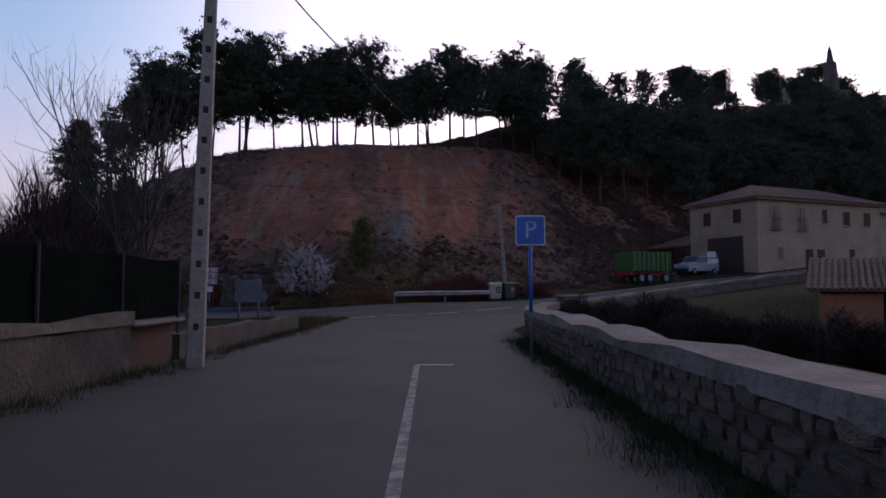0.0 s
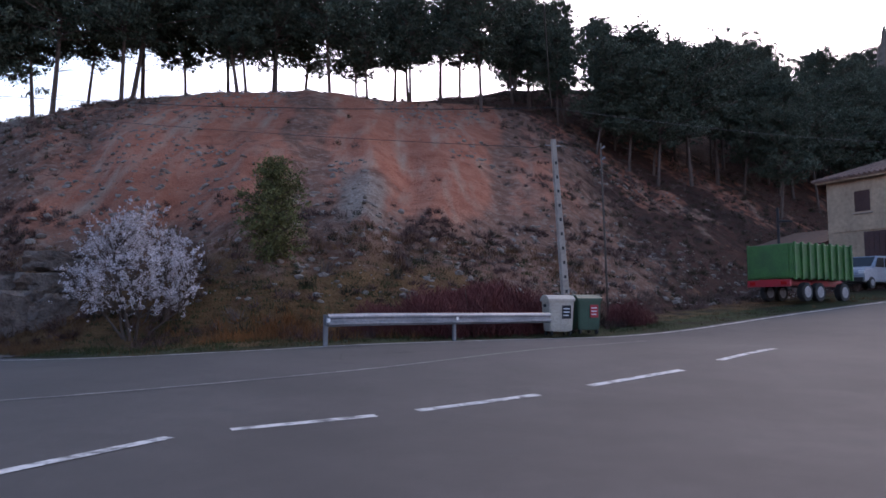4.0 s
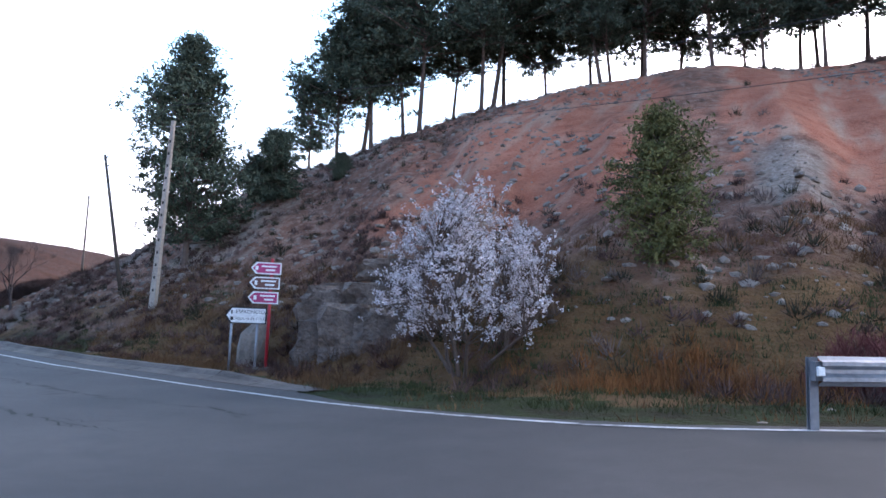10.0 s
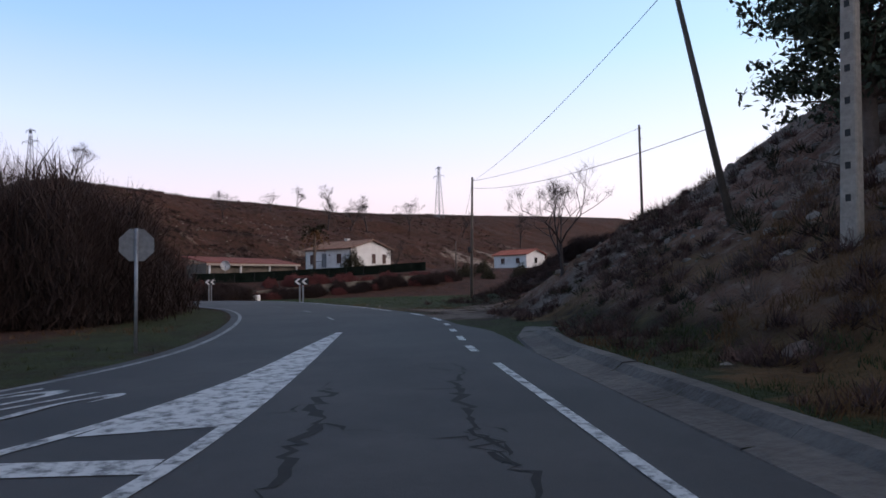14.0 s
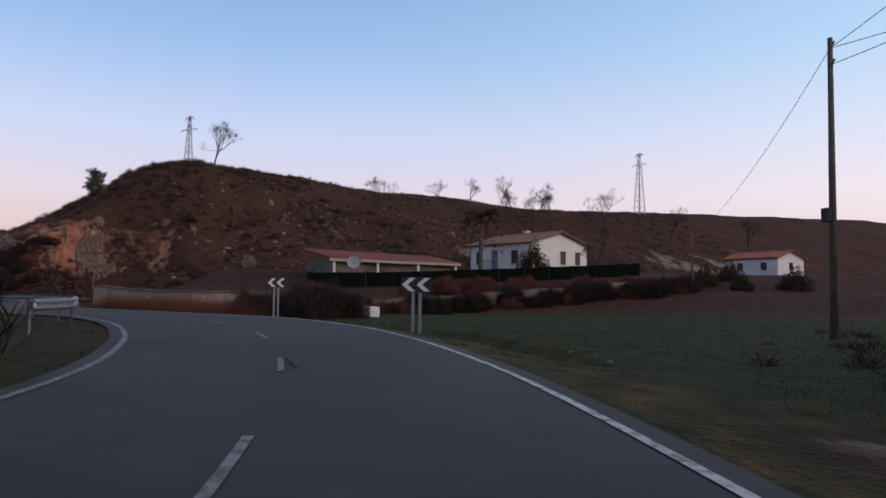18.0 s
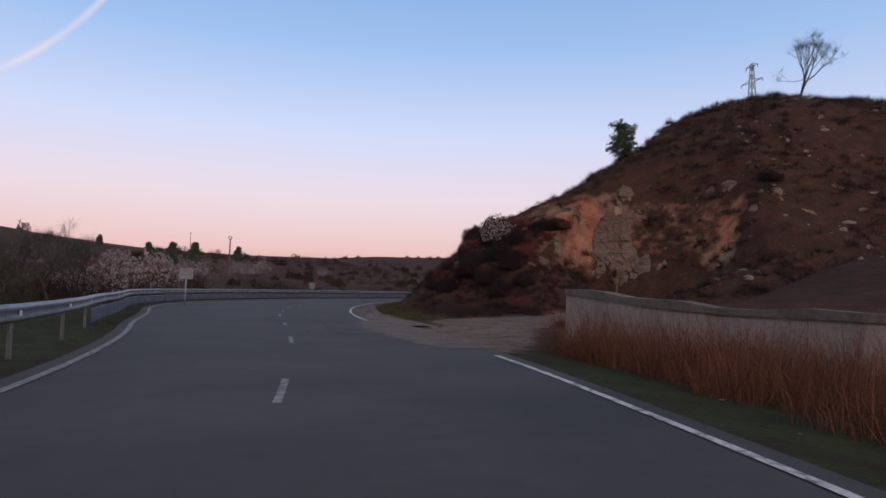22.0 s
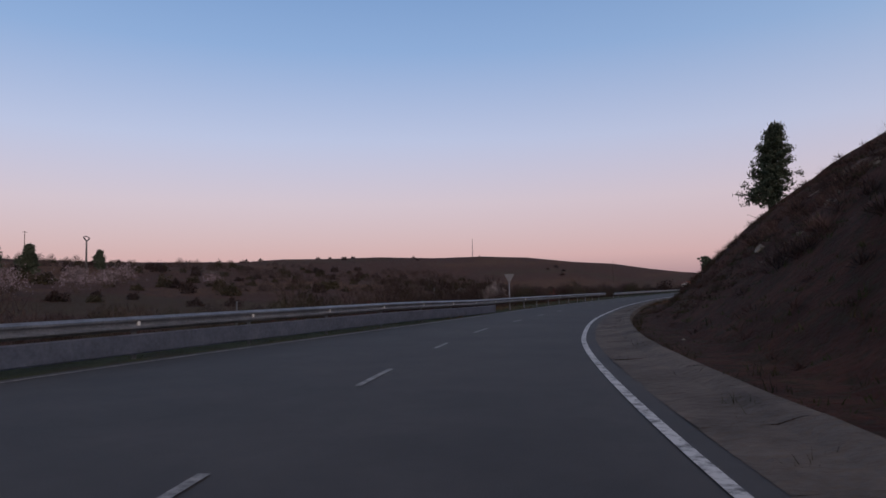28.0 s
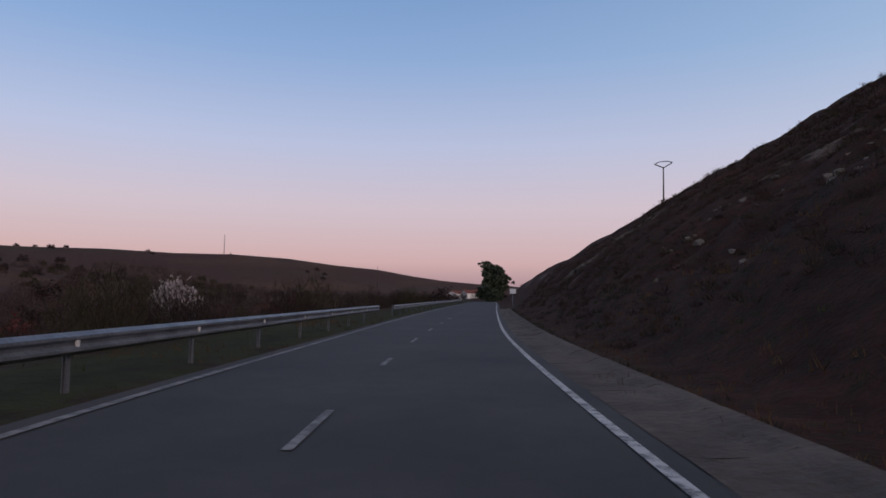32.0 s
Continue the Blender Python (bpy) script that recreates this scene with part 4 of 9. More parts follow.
cable((-58.2, 70.0, 11.3), P5, 0.35, 0.018)
cable(P5, (-102.1, 71.8, 6.4), 0.9, 0.016)


def lattice(name, place, height, base, label, arms=2, yaw=20.0):
    """A lattice mast: four legs, a zigzag of braces on each face, cross-arms."""
    t = thing(name, (*place, gz(*place) - 0.2), label, "pylon", "lattice pylons", yaw)
    h = height + 0.2

    def w(z):
        return base * (1 - 0.82 * z / h)
    for a, b in ((-1, -1), (1, -1), (1, 1), (-1, 1)):
        bm = bmesh.new()
        cyl(bm, 0.09, 0.06, (a * w(0), b * w(0), 0), (a * w(h), b * w(h), h), 5)
        part("leg", bm, M_GALV, t)
    levels = 11
    for face in range(4):
        c, s = ((1, 0), (0, 1), (-1, 0), (0, -1))[face]
        for k in range(levels):
            bm = bmesh.new()
            z0, z1 = h * k / levels, h * (k + 1) / levels
            sg = 1 if k % 2 else -1
            p, q = (sg * w(z0), w(z0)), (-sg * w(z1), w(z1))
            cyl(bm, 0.05, 0.05, (p[0] * c - p[1] * s, p[0] * s + p[1] * c, z0), (q[0] * c - q[1] * s, q[0] * s + q[1] * c, z1), 4)
            part("brace", bm, M_GALV, t)
    for k in range(arms):
        z = h * (0.97 - 0.16 * k)
        bm = bmesh.new()
        L = 1.1 + 0.9 * k
        for sg in (-1, 1):
            cyl(bm, 0.07, 0.05, (0, 0, z), (sg * L, 0, z + 0.1), 5)
            cyl(bm, 0.05, 0.04, (0, 0, z + 0.5), (sg * L, 0, z + 0.1), 5)
            cyl(bm, 0.06, 0.06, (sg * L, 0, z + 0.1), (sg * L, 0, z - 0.35), 5)
        part("crossarm", bm, M_GALV, t)
    return t


lattice("lattice_pylon", (-174, 5.6), 33.9 - gz(-174, 5.6), 0.75, "grey lattice power pylon on top of the limestone hill", 2, 60)
lattice("lattice_pylon", (-201.2, 100.6), 34.4 - gz(-201.2, 100.6), 0.95, "grey lattice power pylon behind the farmhouse hill", 2, 30)


M_DARKSTEEL = simple("weathered_pole", (0.10, 0.095, 0.095), (0.16, 0.15, 0.15), 2.0, 0.8)


def y_pole(place, height, span, label, yaw, k=1.0):
    """A single mast whose head spreads into a Y with a bar across."""
    t = thing("power_pole", (*place, gz(*place) - 0.2), label, "power pole", "Y-headed power poles", yaw)
    bm = bmesh.new()
    cyl(bm, 0.4 * k, 0.28 * k, (0, 0, 0), (0, 0, height * 0.86), 8)
    part("mast", bm, M_DARKSTEEL, t, smooth=True)
    s, z0, z1, z2 = span / 2, height * 0.86, height * 0.96, height
    bm = bmesh.new()
    for sg in (-1, 1):
        cyl(bm, 0.24 * k, 0.2 * k, (0, 0, z0), (sg * s, 0, z1), 6)
        cyl(bm, 0.2 * k, 0.17 * k, (sg * s, 0, z1), (sg * s * 0.45, 0, z2), 6)
    cyl(bm, 0.18 * k, 0.18 * k, (-s * 0.45, 0, z2), (s * 0.45, 0, z2), 6)
    part("head", bm, M_DARKSTEEL, t)
    return t


y_pole((-244.4, -253), 23.6 - gz(-244.4, -253), 6.6, "tall grey power pole with a Y-shaped head in the valley", 45)
y_pole((-308.6, -18.5), 30.6 - gz(-308.6, -18.5), 3.8, "grey power pole with a Y-shaped head on the scrubby slope", 70, 0.5)
y_pole((-470, -54), 13, 4.0, "distant grey power pole with a Y-shaped head", 70)
bm = bmesh.new()
cyl(bm, 0.35, 0.2, (0, 0, -1), (0, 0, 18.5), 8)
t = thing("radio_mast", (-700.7, -375.4, gz(-700.7, -375.4)), "slender radio mast on the far hilltop", "mast")
part("mast", bm, M_SIGNBACK, t)
for place, hh in (((-560, -74), 14), ((-600, -190), 16), ((-218, -240), 13), ((-95, -240), 9), ((-82, -250), 8), ((-70, -262), 8), ((-60, -270), 9)):
    t = thing("distant_pole", (*place, gz(*place) - 0.3), "thin distant pole against the pink sky", "utility pole", "distant poles")
    bm = bmesh.new()
    cyl(bm, 0.16, 0.1, (0, 0, 0), (0, 0, hh), 6)
    part("shaft", bm, M_WOODPOLE, t)
    bm = bmesh.new()
    cyl(bm, 0.06, 0.06, (-0.8, 0, hh - 0.4), (0.8, 0, hh - 0.4), 5)
    part("crossarm", bm, M_WOODPOLE, t)


# ---- guard rails ----
def guard_rail(line, label, z_beam=0.62, step=4.0, skirt=None):
    """A W-shaped beam on posts along a line, with reflectors."""
    p = resample(line, 1.0)
    z0 = np.array([max(rz(x, y), gz(x, y)) if x > -25 else rz(x, y) - 0.1 * float(ease(-138, -152, x)) for x, y in p])
    t = thing("guard_rail", (p[0][0], p[0][1], z0[0]), label, "guard rail", "guard rails")
    prof = [(0.0, 0.155), (0.035, 0.12), (0.08, 0.10), (0.08, 0.06), (0.02, 0.02), (0.02, -0.02), (0.08, -0.06), (0.08, -0.10), (0.035, -0.12), (0.0, -0.155)]
    d = np.gradient(p, axis=0)
    d /= np.hypot(d[:, 0], d[:, 1])[:, None]
    nrm = np.stack([d[:, 1], -d[:, 0]], 1)
    v, f = [], []
    for i, (x, y) in enumerate(p):
        for back in (0, 1):
            for o, z in prof:
                o2 = o - 0.006 * back
                v.append((x + nrm[i, 0] * o2 - p[0][0], y + nrm[i, 1] * o2 - p[0][1], z0[i] - z0[0] + z_beam + z))
    k = len(prof)
    for i in range(len(p) - 1):
        for back in (0, 1):
            for j in range(k - 1):
                a = (2 * i + back) * k + j
                q = (a, a + 1, a + 1 + 2 * k, a + 2 * k)
                f.append(q if back else q[::-1])
        a = 2 * i * k
        f.append((a, a + k, a + 3 * k, a + 2 * k))
        f.append((a + k - 1, a + 3 * k - 1, a + 5 * k - 1, a + 4 * k - 1)[:0] or (a + k - 1, a + 2 * k + k - 1, a + 3 * k + k - 1, a + k + k - 1))
    me = bpy.data.meshes.new("beam")
    me.from_pydata(v, [], f)
    me.materials.append(M_GALV)
    beam = new("beam", me)
    beam.parent = t
    post_me, lens_me = None, None
    s = 0.4
    while s < len(p) - 1:
        i = int(s)
        x, y = p[i] - p[0] - nrm[i] * 0.09
        z = z0[i] - z0[0]
        a = math.atan2(d[i, 1], d[i, 0])
        if post_me is None:
            bm = bmesh.new()
            box(bm, -0.05, 0.05, -0.03, -0.02, -0.6, z_beam + 0.14)
            box(bm, -0.05, 0.05, 0.02, 0.03, -0.6, z_beam + 0.14)
            box(bm, -0.006, 0.006, -0.02, 0.02, -0.6, z_beam + 0.14)
            box(bm, -0.04, 0.04, -0.11, -0.03, z_beam - 0.1, z_beam + 0.1)
            ob = part("post", bm, M_SIGNBACK, t)
            post_me = ob.data
            bm = bmesh.new()
            box(bm, -0.045, 0.045, -0.155, -0.12, z_beam - 0.05, z_beam + 0.05, 0.01)
            ob2 = part("reflector", bm, M_SIGNWHITE, t, "small white reflector")
            lens_me = ob2.data
        else:
            ob, ob2 = new("post", post_me), new("reflector", lens_me)
            ob.parent = ob2.parent = t
        ob.matrix_local = ob2.matrix_local = pose(x, y, z, 0, 0, math.degrees(a))
        s += step
    # the smooth lower screen, in sheets
    if skirt:
        for i in range(0, len(p) - 5, 4):
            if not skirt[0] < p[i][0] < skirt[1]:
                continue
            bm = bmesh.new()
            rows_ = []
            for j in range(i, i + 5):
                j2 = min(j + (0.05 if j == i + 4 else 0), len(p) - 1)
                q = p[int(j2)] - p[0]
                zz = z0[int(j2)] - z0[0]
                rows_.append([bm.verts.new((q[0] + nrm[j, 0] * o, q[1] + nrm[j, 1] * o, zz + h_)) for o, h_ in ((0.03, 0.50), (0.055, 0.47), (0.055, 0.10), (0.03, 0.07))])
            for a_, b_ in zip(rows_[:-1], rows_[1:]):
                for k_ in range(3):
                    bm.faces.new((a_[k_], b_[k_], b_[k_ + 1], a_[k_ + 1]))
            bmesh.ops.solidify(bm, geom=bm.faces[:], thickness=0.004)
            bmesh.ops.recalc_face_normals(bm, faces=bm.faces)
            part("screen_sheet", bm, M_SCREEN, t, "smooth lower sheet")
    return t


near_rail = [p for p in offset(L_LINE, -1.05) if -196 < p[0] < -66.5]
near_rail = [(-63.6, 39.2), (-65.3, 39.3)] + [tuple(q) for q in near_rail[1:]]
guard_rail([(x, y) for x, y in near_rail], "long galvanised guard rail with a lower screen along the valley", 0.72, skirt=(-151, -84))
far_rail = [p for p in offset(L_LINE, -1.3) if -300 < p[0] < -203]
guard_rail([tuple(q) for q in far_rail], "galvanised guard rail farther along the valley side")
guard_rail([(-3.3, 42.3), (-0.2, 44.6), (2.9, 47.2)], "short galvanised guard rail with a flared end below the bank", 0.62)
guard_rail([(-8.3, 32.0), (-13, 31.6), (-22, 31.8)], "low galvanised guard rail at the corner of the street", 0.45)


# ---- traffic signs ----
def posts(t, xs_, height, r=0.03, material=None, y=0.035):
    for x in xs_:
        bm = bmesh.new()
        cyl(bm, r, r, (x, y, -0.3), (x, y, height), 10)
        part("post", bm, material or M_GALV, t, smooth=True)


def towards(place, target):
    """Turn that makes a thing's front (-y) face the target."""
    return math.degrees(math.atan2(target[1] - place[1], target[0] - place[0])) + 90


pl = (1.55, 12.6)
t = thing("parking_sign", (*pl, rz(*pl)), "blue square parking sign with a faded white letter", "traffic sign", turn=2)
posts(t, (0,), 2.55)
panel = part("panel", plate(rounded(0.56, 0.56, 0.05, 0, 2.42), -0.012, 0.0), M_SIGNWHITE, t, "white rim of the square plate")
part("field", plate(rounded(0.52, 0.52, 0.04, 0, 2.42), -0.018, -0.012), M_SIGNBLUE, t, "blue field")
words("letter", "P", 0.46, pose(0.0, -0.022, 2.42), M_FADED, t)
bm = bmesh.new()
cyl(bm, 0.034, 0.034, (0, 0.035, 0.9), (0, 0.035, 2.12), 10)
part("painted_sleeve", bm, M_SIGNBLUE, t, "blue painted upper post", smooth=True)


def bars(t, rows, material, y, name="writing"):
    """Writing too small to read, as plain bars: (x0, x1, z, height)."""
    for x0, x1, z, h in rows:
        bm = bmesh.new()
        box(bm, x0, x1, y - 0.002, y, z - h / 2, z + h / 2)
        part(name, bm, material, t)


pl = (-16.9, 48.75)
t = thing("direction_sign", (*pl, gz(*pl)), "stack of magenta, brown and white arrow boards on two posts", "direction sign", turn=towards(pl, (-4.5, 34)))
posts(t, (0.0,), 3.15, 0.045, M_RED)
posts(t, (-0.3, -1.0), 1.45, 0.035)
for i, (z, m_) in enumerate(((2.86, M_MAGENTA), (2.44, M_BROWN), (2.02, M_MAGENTA))):
    rim = part("arrow_board", plate(arrow(0.84, 0.34, -1, -0.15 - 0.02 * i, z), -0.02, 0.0), M_SIGNWHITE, t, "white-rimmed arrow board")
    part("field", plate(arrow(0.76, 0.27, -1, -0.145 - 0.02 * i, z), -0.026, -0.02), m_, rim)
    bars(rim, ((-0.45, -0.37, z, 0.12),), M_LETTER, -0.028, "pictogram")
    bars(rim, ((-0.28, 0.14, z + 0.055, 0.045), (-0.16, 0.10, z - 0.05, 0.05)), M_LETTER, -0.028)
rim = part("town_board", plate(arrow(1.12, 0.46, -1, -0.62, 1.5), -0.02, 0.0), M_BLACK, t, "white town board with black rim")
part("field", plate(arrow(1.05, 0.40, -1, -0.62, 1.5), -0.026, -0.02), M_SIGNWHITE, rim)
words("town_name", "ESPRONCEDA", 0.14, pose(-0.46, -0.028, 1.6), M_BLACK, rim)
words("town_name", "AGUILAR DE CODES", 0.095, pose(-0.48, -0.028, 1.41), M_BLACK, rim)
bars(rim, ((-1.03, -0.99, 1.59, 0.1), (-1.04, -0.96, 1.41, 0.1)), M_BLACK, -0.028, "distance")
for dx in (-0.3, 0.0):
    bm = bmesh.new()
    box(bm, dx - 0.13, dx + 0.13, -0.12, 0.14, -0.25, 0.07, 0.05)
    part("footing", bm, M_OLDCONC, t, "lump of concrete")

pl = (-28.2, 38.6)
t = thing("direction_sign", (*pl, gz(*pl)), "two white arrow boards with dark writing on posts", "direction sign", turn=towards(pl, (-15, 42.0)))
posts(t, (-0.75, 0.35), 1.35, 0.035)
for z, ink in ((1.12, M_BLACK), (0.68, M_SIGNBLUE)):
    rim = part("arrow_board", plate(arrow(1.55, 0.36, 1, 0, z), -0.02, 0.0), M_SIGNWHITE, t)
    bars(rim, ((-0.65, 0.25, z + 0.07, 0.09), (-0.65, 0.25, z - 0.08, 0.09), (0.36, 0.5, z, 0.12)), ink, -0.022)

pl = (-8.9, 30.2)
t = thing("direction_sign", (*pl, gz(*pl)), "grey backs of two direction boards on two posts", "direction sign", turn=188)
posts(t, (-0.42, 0.42), 1.9, 0.05, y=-0.05)
part("board", plate(rounded(1.15, 0.48, 0.03, 0, 1.62), -0.02, 0.0), M_SIGNBACK, t, "grey back of a rectangular board")
part("arrow_board", plate(arrow(1.45, 0.5, -1, -0.12, 1.1), -0.02, 0.0), M_SIGNBACK, t, "grey back of an arrow board")

pl = (-34.85, 42.1)
t = thing("stop_sign", (*pl, rz(*pl)), "octagonal sign seen from its grey back on a steel post", "traffic sign", turn=towards(pl, (-15, 42.3)) + 180)
posts(t, (0,), 2.5, 0.035, y=0.04)
part("panel", plate([(0.36 * math.cos(radians(22.5 + 45 * k)), 2.16 + 0.36 * math.sin(radians(22.5 + 45 * k))) for k in range(8)], -0.014, 0.012), M_SIGNBACK, t)
part("face", plate([(0.35 * math.cos(radians(22.5 + 45 * k)), 2.16 + 0.35 * math.sin(radians(22.5 + 45 * k))) for k in range(8)], -0.018, -0.014), M_RED, t, "red face turned away from the road")


def chevron_sign(pl, target, label, lift):
    t = thing("chevron_sign", (*pl, rz(*pl) + lift), label, "traffic sign", "chevron signs", towards(pl, target))
    for x in (-0.09, 0.09):
        bm = bmesh.new()
        box(bm, x - 0.04, x + 0.04, 0.01, 0.05, -0.7, 1.32, 0.01)
        part("post", bm, M_GALV, t)
    part("panel", plate(rounded(0.82, 0.43, 0.03, 0, 1.5), -0.015, 0.008), M_BLACK, t, "black panel")
    for cx in (-0.18, 0.2):
        part("chevron", plate([(cx - 0.2, 1.5), (cx + 0.0, 1.69), (cx + 0.15, 1.69), (cx - 0.05, 1.5), (cx + 0.15, 1.31), (cx + 0.0, 1.31)], -0.02, -0.015), M_SIGNWHITE, t, "white arrowhead")
    return t


chevron_sign((-67.3, 48.7), (-52, 47.2), "black panel with two white arrowheads on steel posts by the field", -0.3).scale = (1.2, 1.2, 1.1)
chevron_sign((-76.7, 42.5), (-62, 46.2), "black panel with two white arrowheads on steel posts by the reeds", 0.0)

pl = (-95.6, 0.6)
t = thing("road_sign", (*pl, rz(*pl) - 0.3), "grey back of a rectangular road sign behind the guard rail", "traffic sign", "sign backs", towards(pl, (-84, 20)))
posts(t, (0,), 2.4, 0.035, y=0.03)
part("panel", plate(rounded(0.75, 0.6, 0.04, 0, 2.1), -0.015, 0.0), M_SIGNBACK, t)
pl = (-121.0, -21.9)
t = thing("road_sign", (*pl, rz(*pl) - 0.3), "small grey back of a road sign behind the guard rail", "traffic sign", "sign backs", towards(pl, (-100, 5)))
posts(t, (0,), 1.9, 0.035, y=0.03)
part("panel", plate(rounded(0.6, 0.6, 0.04, 0, 1.65), -0.015, 0.0), M_SIGNBACK, t)
pl = (-158.0, -31.85)
t = thing("give_way_sign", (*pl, rz(*pl) - 0.6), "inverted triangular sign seen from its grey back beside the guard rail", "traffic sign", "sign backs", towards(pl, (-148, -23.5)))
posts(t, (0,), 2.8, 0.035, y=0.035)
part("panel", plate([(-0.36, 2.98), (0.36, 2.98), (0.04, 2.38), (-0.04, 2.38)][::-1], -0.015, 0.0), M_SIGNBACK, t)
pl = (22.2, 56.8)
t = thing("direction_sign", (*pl, rz(*pl)), "two small white boards on posts beside the climbing road", "direction sign", turn=towards(pl, (-0.4, 18)))
posts(t, (-0.3, 0.3), 2.1, 0.03)
part("board", plate(rounded(0.7, 0.5, 0.05, -0.05, 2.05), -0.02, 0), M_SIGNWHITE, t)
part("arrow_board", plate(arrow(0.9, 0.42, 1, 0.05, 1.5), -0.02, 0), M_SIGNWHITE, t)
pl = (-260, -42.5)
t = thing("road_sign", (*pl, rz(*pl)), "small white road sign by the dark tree at the bend", "traffic sign", turn=towards(pl, (-161, -27)))
posts(t, (0,), 2.2, 0.05)
part("panel", plate(rounded(0.9, 0.7, 0.05, 0, 2.2), -0.02, 0), M_SIGNWHITE, t)


# ---- waste containers ----
def bin_thing(pl, w, d, h, material, label, turn, sticker):
    z = max(rz(*pl), gz(*pl)) + 0.02
    t = thing("waste_container", (*pl, z), label, "waste container", "waste containers", turn)
    bm = bmesh.new()
    lo = [bm.verts.new((a * w * 0.44, b * d * 0.42, 0.14)) for a, b in ((-1, -1), (1, -1), (1, 1), (-1, 1))]
    hi = [bm.verts.new((a * w * 0.5, b * d * 0.5, h * 0.86)) for a, b in ((-1, -1), (1, -1), (1, 1), (-1, 1))]
    bm.faces.new(lo[::-1])
    bm.faces.new(hi)
    for i in range(4):
        bm.faces.new((lo[i], lo[(i + 1) % 4], hi[(i + 1) % 4], hi[i]))
    bmesh.ops.bevel(bm, geom=bm.edges[:], offset=0.035, segments=2, affect="EDGES")
    part("body", bm, material, t)
    bm = prism(bmesh.new(), [(-d * 0.54, h * 0.84), (d * 0.54, h * 0.84), (d * 0.54, h * 0.92), (d * 0.2, h), (-d * 0.3, h * 0.98), (-d * 0.54, h * 0.9)], -w * 0.53, w * 0.53, "x")
    part("lid", bm, material, t)
    for sg in (-1, 1):
        bm = bmesh.new()
        box(bm, sg * w * 0.5 - 0.03, sg * w * 0.5 + 0.03, -0.1, 0.1, h * 0.7, h * 0.78, 0.015)
        part("handle", bm, M_RUBBER, t)
        for yy in (-d * 0.33, d * 0.33):
            bm = bmesh.new()
            cyl(bm, 0.09, 0.09, (sg * w * 0.36 - 0.03, yy, 0.09), (sg * w * 0.36 + 0.03, yy, 0.09), 12)
            part("wheel", bm, M_RUBBER, t)
    bm = bmesh.new()
    box(bm, w * 0.02, w * 0.36, -d * 0.5 - 0.012, -d * 0.47, h * 0.42, h * 0.74)
    st = part("sticker", bm, sticker, t)
    bars(st, ((w * 0.06, w * 0.3, h * 0.66, 0.03), (w * 0.06, w * 0.3, h * 0.58, 0.03), (w * 0.06, w * 0.26, h * 0.5, 0.03)), M_LETTER, -d * 0.5 - 0.014)


bin_thing((3.35, 48.15), 0.85, 0.8, 1.32, M_BEIGE, "beige plastic waste container with a black sticker", 8, M_BLACK)
bin_thing((4.4, 48.9), 0.85, 0.8, 1.32, M_BINGREEN, "dark green plastic waste container with a red sticker", 14, M_RED)

# ---- buildings ----
def window_at(parent, origin, u, out, w, h, z, shutter=None, frame_m=None, sill=True, bars_=False):
    """A window in a wall: u runs along the wall, out points away from it."""
    t = new("window")
    t.parent = parent
    ux, uy = u
    m = Matrix(((ux, -out[0], 0, origin[0]), (uy, -out[1], 0, origin[1]), (0, 0, 1, z), (0, 0, 0, 1)))
    t.matrix_local = m
    fm = frame_m or M_WHITE
    bm = bmesh.new()
    b = 0.09
    for x0, x1, z0, z1 in ((-w / 2 - b, -w / 2, -b, h + b), (w / 2, w / 2 + b, -b, h + b), (-w / 2, w / 2, h, h + b), (-w / 2, w / 2, -b, 0)):
        box(bm, x0, x1, -0.03, 0.05, z0, z1)
    part("frame", bm, fm, t)
    bm = bmesh.new()
    box(bm, -w / 2, w / 2, -0.006, 0.02, 0, h)
    part("pane", bm, shutter or M_GLASS, t)
    bm = bmesh.new()
    box(bm, -0.03, 0.03, -0.02, -0.006, 0, h)
    box(bm, -w / 2, w / 2, -0.02, -0.006, h * 0.62, h * 0.62 + 0.04)
    part("glazing_bar", bm, M_DARKWOOD, t)
    if sill:
        bm = bmesh.new()
        box(bm, -w / 2 - 0.12, w / 2 + 0.12, -0.1, 0.0, -0.14, -b)
        part("sill", bm, M_CONCRETE, t)
    if bars_:
        for k in range(7):
            bm = bmesh.new()
            x = -w / 2 - 0.05 + (w + 0.1) * k / 6
            box(bm, x - 0.012, x + 0.012, -0.30, -0.28, -0.03, 0.93)
            part("baluster", bm, M_BLACK, t)
        bm = bmesh.new()
        for z_ in (-0.05, 0.95):
            box(bm, -w / 2 - 0.06, w / 2 + 0.06, -0.31, -0.27, z_ - 0.02, z_ + 0.02)
        for x in (-w / 2 - 0.05, w / 2 + 0.05):
            box(bm, x - 0.015, x + 0.015, -0.30, 0.0, 0.93, 0.97)
            box(bm, x - 0.015, x + 0.015, -0.30, 0.0, -0.07, -0.03)
        part("balcony_rail", bm, M_BLACK, t)
        bm = bmesh.new()
        box(bm, -w / 2 - 0.1, w / 2 + 0.1, -0.34, -0.03, -0.16, -0.08)
        part("balcony_slab", bm, M_CONCRETE, t)
    return t


